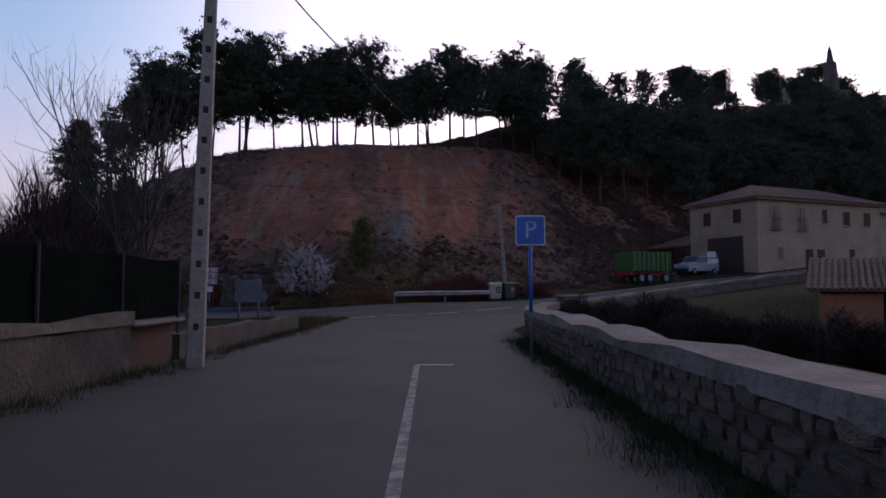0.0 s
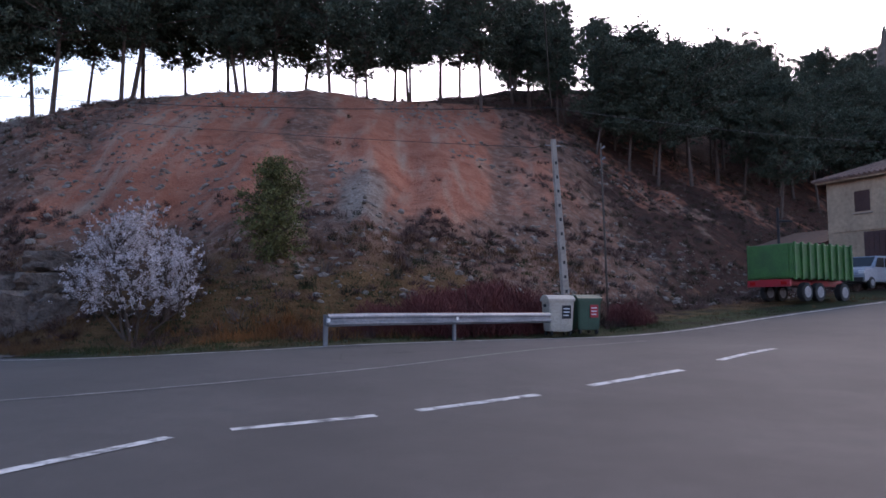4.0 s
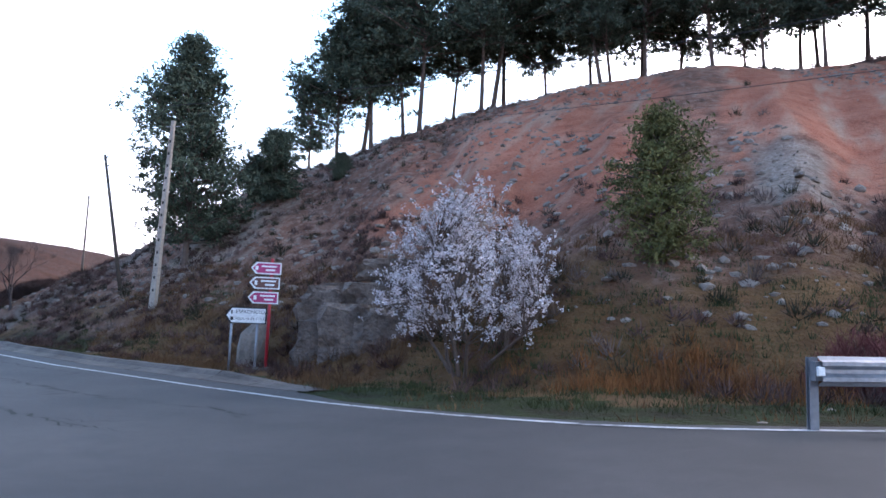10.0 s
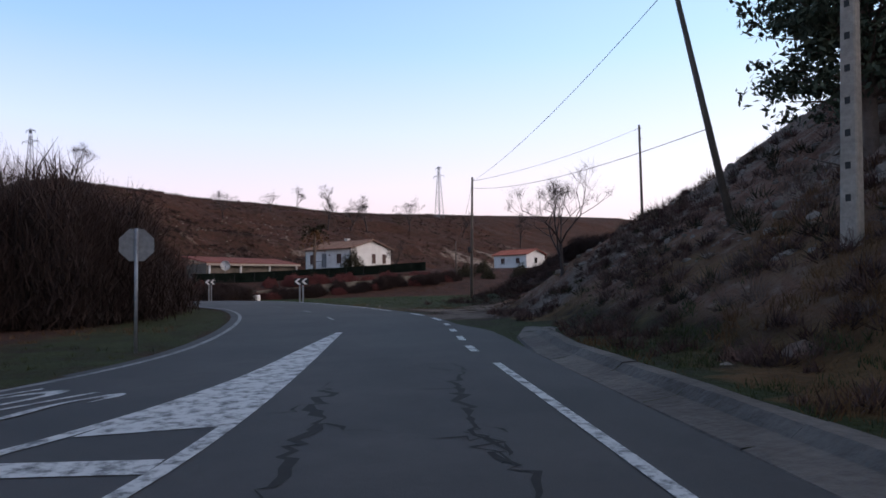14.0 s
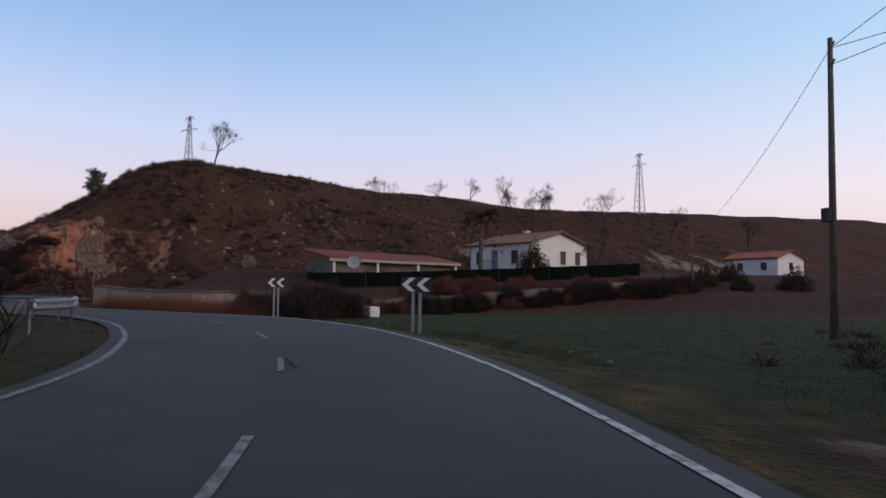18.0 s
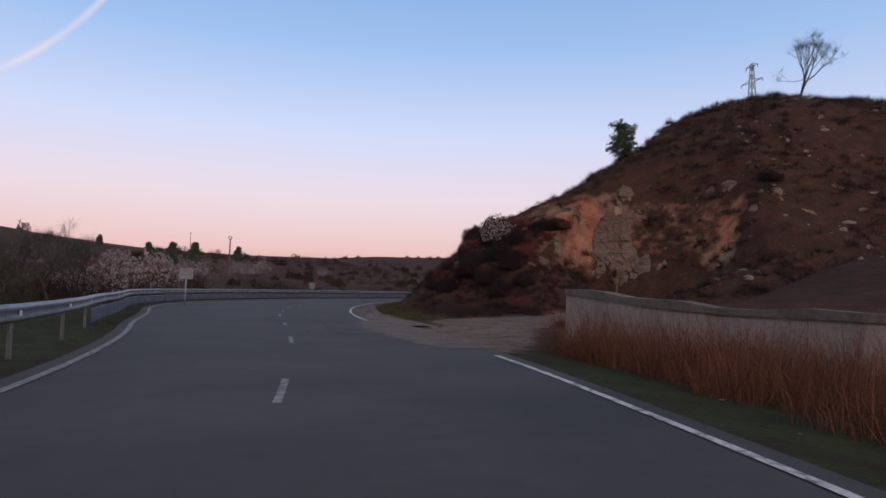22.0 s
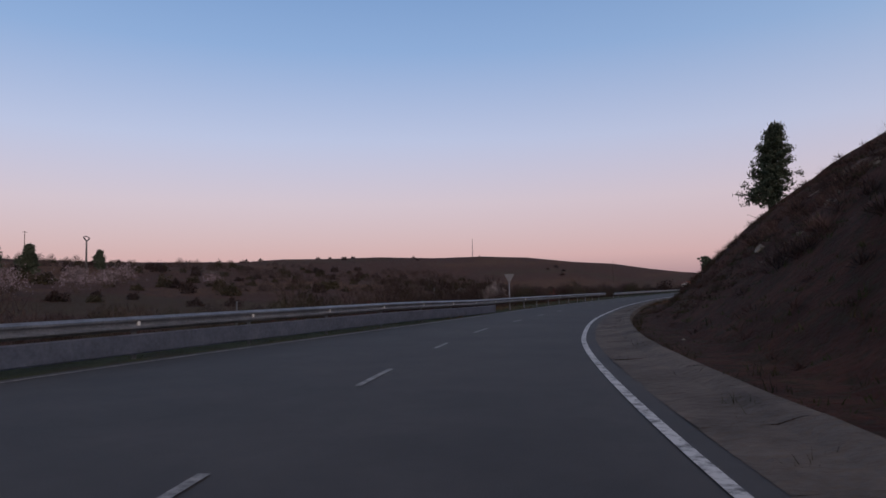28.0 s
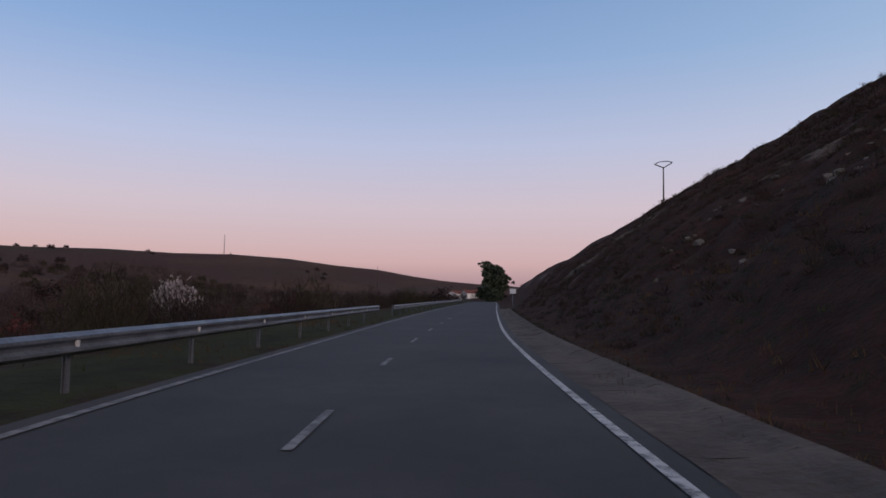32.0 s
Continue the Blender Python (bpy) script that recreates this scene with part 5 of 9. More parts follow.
def tile_roof(parent, corners, material, rib=0.24, r=0.075, name="roof"):
    """A sloping roof face with rows of curved tiles: corners eave-left, eave-right, ridge-right, ridge-left."""
    a, b, c, d = [Vector(p) for p in corners]
    nrm = (b - a).cross(d - a).normalized()
    if nrm.z < 0:
        nrm = -nrm
    bm = bmesh.new()
    top = [bm.verts.new(p) for p in (a, b, c, d)]
    low = [bm.verts.new(p - nrm * 0.12) for p in (a, b, c, d)]
    bm.faces.new(top)
    bm.faces.new(low[::-1])
    for i in range(4):
        bm.faces.new((top[i], low[i], low[(i + 1) % 4], top[(i + 1) % 4]))
    bmesh.ops.recalc_face_normals(bm, faces=bm.faces)
    roof = part(name, bm, material, parent)
    n = max(2, int((b - a).length / rib))
    row_me = {}
    for k in range(n + 1):
        w = k / n
        p, q = a.lerp(b, w), d.lerp(c, w)
        L = (q - p).length
        key = round(L, 1)
        if L < 0.3:
            continue
        if key not in row_me:
            bm = bmesh.new()
            m = max(2, int(L / 0.42))
            for j in range(m):
                z0, z1 = L * j / m - 0.05, L * (j + 1) / m
                ring = []
                for zz, rr in ((z0, r * 1.06), (z1, r * 0.86)):
                    ring.append([bm.verts.new((rr * math.cos(radians(g)), rr * math.sin(radians(g)), zz)) for g in (0, 45, 90, 135, 180)])
                for g in range(4):
                    bm.faces.new((ring[0][g], ring[0][g + 1], ring[1][g + 1], ring[1][g]))
                bm.faces.new(ring[0][::-1])
            me = bpy.data.meshes.new("roof_rib")
            bm.to_mesh(me)
            bm.free()
            me.materials.append(material)
            row_me[key] = me
        ob = new("roof_rib", row_me[key])
        ob.parent = roof
        zax = (q - p).normalized()
        yax = nrm
        xax = yax.cross(zax)
        ob.matrix_local = Matrix(((xax.x, yax.x, zax.x, p.x), (xax.y, yax.y, zax.y, p.y), (xax.z, yax.z, zax.z, p.z), (0, 0, 0, 1)))
    return roof


def gable_house(place, turn, W, L, eave, ridge, wall_m, roof_m, name, label, category="house", over=0.35):
    """Walls with two gables (at y = 0 and y = L), roof slopes to x = 0 and x = W."""
    t = thing(name, place, label, category, turn=turn)
    th = 0.3
    for y0, y1 in ((0, th), (L - th, L)):
        bm = prism(bmesh.new(), [(0, -1), (W, -1), (W, eave), (W / 2, ridge), (0, eave)], y0, y1, "y")
        part("gable_wall", bm, wall_m, t)
    for x0, x1 in ((0, th), (W - th, W)):
        bm = bmesh.new()
        box(bm, x0, x1, th, L - th, -1, eave)
        part("wall", bm, wall_m, t)
    k = (ridge - eave) / (W / 2)
    e = eave + 0.12 - k * over
    tile_roof(t, ((-over, L + over, e), (-over, -over, e), (W / 2, -over, ridge + 0.12), (W / 2, L + over, ridge + 0.12)), roof_m)
    tile_roof(t, ((W + over, -over, e), (W + over, L + over, e), (W / 2, L + over, ridge + 0.12), (W / 2, -over, ridge + 0.12)), roof_m)
    bm = bmesh.new()
    for j in range(int(L / 0.45) + 1):
        cyl(bm, 0.11, 0.09, (W / 2, -over + j * 0.45, ridge + 0.14), (W / 2, -over + j * 0.45 + 0.5, ridge + 0.15), 8)
    part("ridge", bm, roof_m, t)
    return t


zh = 2.75
t = gable_house((-112.3, 60.0, zh), 127.2, 8.5, 9.0, 3.55, 4.75, M_WHITE, M_TILE, "farmhouse", "white single-storey farmhouse with brown tiled roof and dark shutters")
for y, w in ((2.3, 0.95), (7.6, 0.9)):
    window_at(t, (0, y), (0, -1), (-1, 0), w, 1.35, 1.5, M_DARKWOOD)
door = new("door")
door.parent = t
door.matrix_local = Matrix(((0, 1, 0, 0), (-1, 0, 0, 5.2), (0, 0, 1, 0.95), (0, 0, 0, 1)))
bm = bmesh.new()
for z0 in (0.1, 0.75, 1.4):
    box(bm, -0.38, 0.38, -0.035, -0.01, z0, z0 + 0.55, 0.01)
box(bm, -0.46, 0.46, -0.02, 0.05, 0, 2.05)
part("leaf", bm, M_SIGNBACK, door, "grey panelled leaf")
bm = bmesh.new()
cyl(bm, 0.03, 0.03, (0.36, -0.09, 1.0), (0.36, -0.03, 1.0), 8)
part("handle", bm, M_GALV, door)
bm = bmesh.new()
box(bm, -1.1, 0.0, 4.4, 6.0, -0.6, 0.95)
part("landing", bm, M_WHITE, t, "white masonry landing")
for k in range(4):
    bm = bmesh.new()
    box(bm, -1.1, 0.0, 6.0 + 0.28 * k, 6.28 + 0.28 * k, -0.6, 0.95 - 0.19 * (k + 1))
    part("step", bm, M_CONCRETE, t)
for k in range(9):
    bm = bmesh.new()
    box(bm, -1.08, -1.05, 4.45 + 0.19 * k, 4.47 + 0.19 * k, 0.95, 1.83)
    part("baluster", bm, M_BLACK, t)
bm = bmesh.new()
box(bm, -1.09, -1.04, 4.42, 6.0, 1.83, 1.88)
part("handrail", bm, M_BLACK, t)
for x in (4.7, 7.0):
    window_at(t, (x, 0), (1, 0), (0, -1), 0.85, 1.35, 1.5, M_DARKWOOD)
for x_, y_ in ((-0.06, 0.1), (-0.06, 8.9)):
    bm = bmesh.new()
    cyl(bm, 0.05, 0.05, (x_, y_, -0.5), (x_, y_, 3.45), 8)
    part("downpipe", bm, M_SIGNBACK, t)
bm = bmesh.new()
box(bm, -0.16, 0.0, 4.0, 4.14, 2.6, 2.85, 0.02)
part("wall_lamp", bm, M_BLACK, t)
bm = bmesh.new()
box(bm, 5.2, 5.7, 5.6, 6.1, 4.0, 5.3)
box(bm, 5.12, 5.78, 5.52, 6.18, 5.3, 5.4)
part("chimney", bm, M_WHITE, t)

t = thing("shed", (-103.8, 41.6, 1.6), "long low shed with a brown tiled roof and a white fascia", "shed", turn=122)
bm = bmesh.new()
box(bm, 0, 13.0, 0.4, 5.0, -0.6, 2.4)
# dark concrete here: the shadow on this wall is put into its colour
part("wall", bm, M_OLDCONC, t)
tile_roof(t, ((-0.3, -0.1, 2.55), (13.3, -0.1, 2.4), (13.3, 5.4, 3.3), (-0.3, 5.4, 3.45)), M_REDTILE)
bm = bmesh.new()
box(bm, -0.3, 13.3, -0.16, -0.1, 2.18, 2.42)
part("fascia", bm, M_CONCRETE, t, "pale fascia board")
for x in (0.2, 4.4, 8.6, 12.8):
    bm = bmesh.new()
    box(bm, x - 0.09, x + 0.09, -0.05, 0.13, -0.6, 2.35)
    part("post", bm, M_WHITE, t)
t = thing("satellite_dish", (-103.0, 43.5, 1.55), "white satellite dish on a pole in front of the shed", "satellite dish", turn=towards((-98.5, 44.2), (-60, 47)))
bm = bmesh.new()
cyl(bm, 0.04, 0.04, (0, 0.1, -0.3), (0, 0.1, 2.1), 8)
part("pole", bm, M_GALV, t)
bm = bmesh.new()
rings = []
for k, r in enumerate((0.0, 0.25, 0.45, 0.58)):
    rings.append([bm.verts.new((r * math.cos(a * math.pi / 10), -0.28 * (r / 0.58) ** 2, 2.15 + r * math.sin(a * math.pi / 10))) for a in range(20)] if r else [bm.verts.new((0, 0, 2.15))])
for i in range(20):
    bm.faces.new((rings[0][0], rings[1][i], rings[1][(i + 1) % 20]))
    for k in (1, 2):
        bm.faces.new((rings[k][i], rings[k + 1][i], rings[k + 1][(i + 1) % 20], rings[k][(i + 1) % 20]))
bmesh.ops.solidify(bm, geom=bm.faces[:], thickness=0.02)
part("reflector", bm, M_SIGNWHITE, t, smooth=True)
bm = bmesh.new()
cyl(bm, 0.015, 0.015, (0, -0.2, 1.6), (0, -0.6, 2.05), 6)
cyl(bm, 0.05, 0.04, (0, -0.55, 2.05), (0, -0.68, 2.1), 8)
part("feed_arm", bm, M_GALV, t)

t = gable_house((-131.5, 95.2, gz(-132, 95) + 0.1), 118, 5.6, 7.6, 2.7, 3.6, M_WHITE, M_REDTILE, "cottage", "low white cottage with a red tiled roof beyond the field")
for y in (2.0, 5.5):
    window_at(t, (0, y), (0, -1), (-1, 0), 0.9, 1.0, 1.1, M_DARKWOOD)
window_at(t, (2.8, 0), (1, 0), (0, -1), 0.9, 1.0, 1.1)

# ochre house at the junction
zo = rz(27.6, 60.1) - 0.1
t = thing("townhouse", (27.6, 60.1, zo), "ochre two-storey house with tiled hip roof and brown garage door", "house", turn=24.8)
W, D, E = 17.0, 8.0, 6.9
for args in ((0, W, 0, 0.35), (0, W, D - 0.35, D), (0, 0.35, 0.35, D - 0.35), (W - 0.35, W, 0.35, D - 0.35)):
    bm = bmesh.new()
    box(bm, *args, -1.5, E)
    part("wall", bm, M_OCHRE, t)
o = 0.55
c4 = [(-o, -o, E), (W + o, -o, E), (W + o, D + o, E), (-o, D + o, E)]
r1, r2 = (4.0, D / 2, E + 1.75), (W - 4.0, D / 2, E + 1.75)
tile_roof(t, (c4[0], c4[1], r2, r1), M_TILE, 0.3, 0.09)
tile_roof(t, (c4[2], c4[3], r1, r2), M_TILE, 0.5, 0.09)
tile_roof(t, (c4[3], c4[0], (r1[0], r1[1] - 0.01, r1[2]), (r1[0], r1[1] + 0.01, r1[2])), M_TILE, 0.3, 0.09)
tile_roof(t, (c4[1], c4[2], (r2[0], r2[1] + 0.01, r2[2]), (r2[0], r2[1] - 0.01, r2[2])), M_TILE, 0.5, 0.09)
bm = bmesh.new()
box(bm, -0.06, 0.0, -0.06, D, 3.6, 3.78)
box(bm, -o + 0.1, W + o - 0.1, -o + 0.12, -o + 0.3, E - 0.2, E - 0.05)
box(bm, -o + 0.12, -o + 0.3, -o + 0.1, D + o - 0.1, E - 0.2, E - 0.05)
part("string_course", bm, M_OCHRE, t)
for y in (2.2, 5.8):
    window_at(t, (0, y), (0, -1), (-1, 0), 0.95, 1.25, 4.75, M_DARKWOOD, M_OCHRE)
for x, w, h, z, bal in ((2.2, 1.0, 2.0, 4.1, True), (5.6, 1.0, 2.0, 4.1, True), (8.9, 0.7, 1.3, 4.8, False), (12.0, 1.0, 1.3, 4.7, False), (15.0, 1.0, 1.3, 4.7, False), (2.8, 0.75, 1.1, 1.3, False), (12.6, 0.8, 1.2, 1.2, False)):
    window_at(t, (x, 0), (1, 0), (0, -1), w, h, z, M_DARKWOOD if x > 6 else None, M_OCHRE, not bal, bal)
for x in (6.6, 8.2):
    bm = bmesh.new()
    box(bm, x - 0.5, x + 0.5, -0.03, 0.05, 0, 2.3)
    for z0 in (0.15, 1.2):
        box(bm, x - 0.4, x - 0.04, -0.05, -0.03, z0, z0 + 0.9)
        box(bm, x + 0.04, x + 0.4, -0.05, -0.03, z0, z0 + 0.9)
    part("door", bm, M_DARKWOOD, t)
g = new("garage_door")
g.parent = t
for k in range(14):
    bm = bmesh.new()
    box(bm, -0.05, 0.02, 1.6 + 0.3 * k, 1.6 + 0.3 * k + 0.285, 0, 3.5, 0.01)
    part("plank", bm, M_GARAGE, g)
t = gable_house((27.6 + 0.91 * 17.4, 60.1 + 0.42 * 17.4, zo + 0.6), -65.2, 7.5, 12.0, 5.3, 6.4, M_OCHRE, M_TILE, "townhouse", "lower ochre house built against the corner house")
t.matrix_world = pose(27.6 + 0.91 * 29.6 - 0.42 * 0.6, 60.1 + 0.42 * 29.6 + 0.91 * 0.6, zo + 0.8, 0, 0, 114.8)
for y in (2.5, 6.0, 9.5):
    window_at(t, (0, y), (0, -1), (-1, 0), 1.0, 1.5, 3.2)
t = thing("lean_to", (24.2, 67.4, zo), "dark lean-to roof on posts beside the house", "lean-to", turn=24.8)
bm = prism(bmesh.new(), [(-0.3, 2.9), (-0.3, 3.05), (5.2, 4.5), (5.2, 4.35)], 0.2, 6.0, "y")
part("roof", bm, M_RUST, t)
for x, y in ((0, 0.5), (0, 5.6), (5, 5.6)):
    bm = bmesh.new()
    box(bm, x - 0.08, x + 0.08, y - 0.08, y + 0.08, -1.0, 2.9 + x * 0.26)
    part("post", bm, M_DARKWOOD, t)

# tumbledown outhouse below the road
t = thing("outhouse", (17.0, 31.0, -1.2), "tumbledown stone outhouse with a sagging tiled roof", "outhouse", turn=-28)
for x0, x1, m_ in ((0, 2.4, M_BRICK), (4.4, 9.0, M_STONE)):
    bm = bmesh.new()
    box(bm, x0, x1, 0, 0.4, -1, 2.2)
    part("wall", bm, m_, t)
for y in (0.4, 5.6):
    bm = bmesh.new()
    box(bm, 0, 0.4, 0.4, 6, -1, 2.6)
    box(bm, 8.6, 9.0, 0.4, 6, -1, 2.6)
    part("wall", bm, M_STONE, t)
    break
bm = bmesh.new()
box(bm, 0.4, 8.6, 5.6, 6.0, -1, 3.9)
part("wall", bm, M_STONE, t)
bm = bmesh.new()
box(bm, 0, 9, -0.1, 0.5, 2.2, 2.4)
part("lintel", bm, M_DARKWOOD, t)
tile_roof(t, ((-0.5, -0.6, 2.4), (9.5, -0.6, 2.35), (9.3, 3.4, 3.7), (-0.3, 3.2, 3.9)), M_TILE, 0.27, 0.1)
tile_roof(t, ((9.5, 6.2, 3.0), (-0.5, 6.2, 3.1), (-0.3, 3.2, 3.9), (9.3, 3.4, 3.7)), M_TILE, 0.27, 0.1)

# chapel tower on the hilltop
t = thing("hill_monument", (80.9, 140.4, gz(80.9, 140.4) - 0.5), "dark stone tower with a statue-like finial on the hilltop", "tower")
h0 = 52.4 - gz(80.9, 140.4)
bm = bmesh.new()
box(bm, -2.6, 2.6, -2.6, 2.6, 0, h0 * 0.45, 0.2)
part("base", bm, M_OLDCONC, t)
bm = bmesh.new()
cyl(bm, 1.7, 1.2, (0, 0, h0 * 0.45), (0, 0, h0 * 0.8), 8)
part("shaft", bm, M_OLDCONC, t)
bm = bmesh.new()
cyl(bm, 0.75, 0.4, (0, 0, h0 * 0.8), (0, 0, h0 * 0.95), 8)
cyl(bm, 0.32, 0.12, (0, 0, h0 * 0.95), (0, 0, h0), 6)
part("finial", bm, M_OLDCONC, t)


# ---- walls ----
M_PINKWALL = simple("pale_pink_render", (0.44, 0.335, 0.29), (0.25, 0.185, 0.155), 0.9, 0.95, bump_s=0.5, bump_scale=10, dist=0.03)


def wall_run(name, line, height, thick, material, label, foot=0.6, step=1.0, zf=None, cap=None, kind=""):
    p = resample(line, step)
    z = np.array([(zf or gz)(x, y) for x, y in p])
    t = thing(name, (p[0][0], p[0][1], z[0]), label, "wall", kind=kind)
    a, b = offset(p, thick / 2), offset(p, -thick / 2)

    def skin(pname, lo, hi, ea, eb, m_):
        v, f = [], []
        for i in range(len(p)):
            wob = 0.03 * math.sin(i * 1.7) + 0.025 * math.sin(i * 0.6) + 0.02 * math.sin(i * 4.1)
            for q, zz in ((ea[i], lo), (ea[i], hi + wob), (eb[i], hi + wob), (eb[i], lo)):
                v.append((q[0] - p[0][0], q[1] - p[0][1], z[i] - z[0] + zz))
        for i in range(len(p) - 1):
            for j in range(4):
                f.append((4 * i + j, 4 * i + 4 + j, 4 * i + 4 + (j + 1) % 4, 4 * i + (j + 1) % 4))
        f.append((0, 1, 2, 3))
        e = 4 * (len(p) - 1)
        f.append((e + 3, e + 2, e + 1, e))
        me = bpy.data.meshes.new(pname)
        me.from_pydata(v, [], f)
        me.materials.append(m_)
        bm = bmesh.new()
        bm.from_mesh(me)
        bmesh.ops.recalc_face_normals(bm, faces=bm.faces)
        bm.to_mesh(me)
        bm.free()
        ob = new(pname, me)
        ob.parent = t
        return ob
    core = skin("core", -foot, height, a, b, material)
    if cap:
        skin("coping", height, height + 0.16, offset(p, thick / 2 + 0.06), offset(p, -thick / 2 - 0.06), cap)
    return t, p, z


M_MORTAR = simple("lime_mortar", (0.17, 0.135, 0.11), (0.09, 0.072, 0.058), 1.4, 0.95, bump_s=0.6, bump_scale=16, dist=0.03)
WALL_R = [(2.35, -10), (2.35, 14), (2.45, 19), (2.9, 22.2), (3.7, 24.2)]
wall_right, wr_p, wr_z = wall_run("parapet_wall", WALL_R, 0.62, 0.5, M_MORTAR, "rubble stone parapet wall with a pale rounded coping beside the street", zf=lambda x, y: rz(x, y), foot=2.5, cap=M_STONECAP)
WALL_R2 = [(5.9, 33.0), (7.6, 35.6), (11.3, 40.2), (17.2, 45.1), (25.2, 49.1), (36, 53.0), (60, 62.5)]
wall_right2, w2_p, w2_z = wall_run("parapet_wall", WALL_R2, 0.5, 0.5, M_MORTAR, "dark rubble retaining wall with weeds along the climbing road", zf=lambda x, y: rz(x, y), foot=3.5, cap=M_STONECAP)
t = thing("wall_pillar", (5.75, 32.7, rz(5.75, 32.7)), "squat stone pillar at the end of the parapet", "pillar", turn=20)
bm = bmesh.new()
box(bm, -0.38, 0.38, -0.38, 0.38, -1.0, 0.85, 0.05)
part("shaft", bm, M_STONE, t)
bm = bmesh.new()
box(bm, -0.44, 0.44, -0.44, 0.44, 0.85, 1.02, 0.06)
part("cap", bm, M_STONECAP, t)
M_STAINED = simple("stained_render", (0.12, 0.094, 0.078), (0.048, 0.038, 0.032), 1.1, 0.95, bump_s=0.7, bump_scale=14, dist=0.03)
wall_left, wl_p, wl_z = wall_run("street_wall", [(-5.3, -12), (-5.3, 11.0)], 0.8, 0.3, M_STAINED, "stained rendered wall along the street with a dark net fence above", zf=lambda x, y: rz(x, y), cap=M_OLDCONC)
wall_left2, _p, _z = wall_run("street_wall", [(-5.4, 13.2), (-5.3, 19.4), (-5.15, 22.6)], 0.5, 0.35, M_STAINED, "low crumbling rendered wall with dry weeds at its foot", zf=lambda x, y: rz(x, y))
t = thing("gate_step", (-5.4, 12.1, rz(-5.4, 12.1)), "rusty brown metal panel in the gap of the wall", "panel")
bm = bmesh.new()
box(bm, -0.06, 0.06, -1.05, 1.05, -0.2, 0.75, 0.02)
part("sheet", bm, M_RUST, t)
bm = bmesh.new()
box(bm, -0.25, 0.3, -1.1, 1.1, 0.75, 0.82, 0.02)
part("ledge", bm, M_STONECAP, t)


def net_fence(line, z_lo, z_hi, label, zf, step=2.4):
    p = resample(line, step)
    z = [zf(x, y) for x, y in p]
    t = thing("net_fence", (p[0][0], p[0][1], z[0]), label, "fence", "net fences")
    for i, (x, y) in enumerate(p):
        bm = bmesh.new()
        cyl(bm, 0.03, 0.03, (x - p[0][0], y - p[0][1], z[i] - z[0] - 0.2), (x - p[0][0], y - p[0][1], z[i] - z[0] + z_hi + 0.05), 6)
        part("post", bm, M_BLACK, t)
    for i in range(len(p) - 1):
        bm = bmesh.new()
        a, b = p[i] - p[0], p[i + 1] - p[0]
        n = 8
        cols_ = []
        d = np.array([-(b - a)[1], (b - a)[0]]) / np.hypot(*(b - a))
        for k in range(n + 1):
            w = k / n
            q = a * (1 - w) + b * w
            s = 0.05 * math.sin(w * math.pi * 2 + i)
            zz = (z[i] * (1 - w) + z[i + 1] * w) - z[0]
            dip = 0.04 * math.sin(w * math.pi)
            cols_.append([bm.verts.new((q[0] + d[0] * s * g, q[1] + d[1] * s * g, zz + h)) for h, g in ((z_lo, 0.3), ((z_lo + z_hi) / 2, 1.0), (z_hi - dip, 0.2))])
        for k in range(n):
            for j in range(2):
                bm.faces.new((cols_[k][j], cols_[k + 1][j], cols_[k + 1][j + 1], cols_[k][j + 1]))
        bmesh.ops.solidify(bm, geom=bm.faces[:], thickness=0.012)
        part("net", bm, M_NET, t)
    return t


net_fence([(-5.35, -12), (-5.35, 13.4)], 0.85, 1.95, "dark green shade net fence on the street wall", lambda x, y: rz(x, y))
yard, _p, _z = wall_run("garden_wall", [(-93.4, 26.9), (-91.2, 30.6), (-89.3, 34.9), (-89.4, 39.5)], 1.2, 0.25, M_PINKWALL, "weathered rendered wall behind the rusty reeds", cap=M_OLDCONC)
yard2, _p, _z = wall_run("garden_wall", [(-90.2, 43.5), (-93.5, 50), (-98, 61), (-104, 72)], 0.8, 0.25, M_OLDCONC, "low weathered wall between field and farmhouse garden")
net_fence([(-100.6, 40.0), (-103.2, 47.0), (-105.5, 54), (-107.5, 62), (-110, 70)], 0.1, 1.3, "dark green net fence round the farmhouse garden", gz)
t = thing("culvert_block", (-84.6, 46.2, gz(-84.6, 46.2) - 0.05), "white concrete block at the edge of the green field", "block", turn=25)
bm = bmesh.new()
box(bm, -0.55, 0.55, -0.3, 0.3, -0.2, 0.62, 0.05)
part("body", bm, M_SIGNWHITE, t)
bm = bmesh.new()
box(bm, -1.6, -0.55, -0.2, 0.2, -0.2, 0.72, 0.05)
part("wing", bm, M_OLDCONC, t)


# ---- vehicles ----
def wheel(t, x, y, r=0.32, w=0.2):
    e = new("wheel")
    e.parent = t
    e.location = (x, y, r)
    bm = bmesh.new()
    cyl(bm, r, r, (0, -w / 2, 0), (0, w / 2, 0), 20)
    bmesh.ops.bevel(bm, geom=[g for g in bm.edges if g.calc_length() < 0.15], offset=0.03, segments=2, affect="EDGES")
    part("tyre", bm, M_RUBBER, e)
    bm = bmesh.new()
    cyl(bm, r * 0.6, r * 0.55, (0, -w / 2 - 0.012, 0), (0, w / 2 + 0.012, 0), 14)
    part("rim", bm, M_GALV, e)


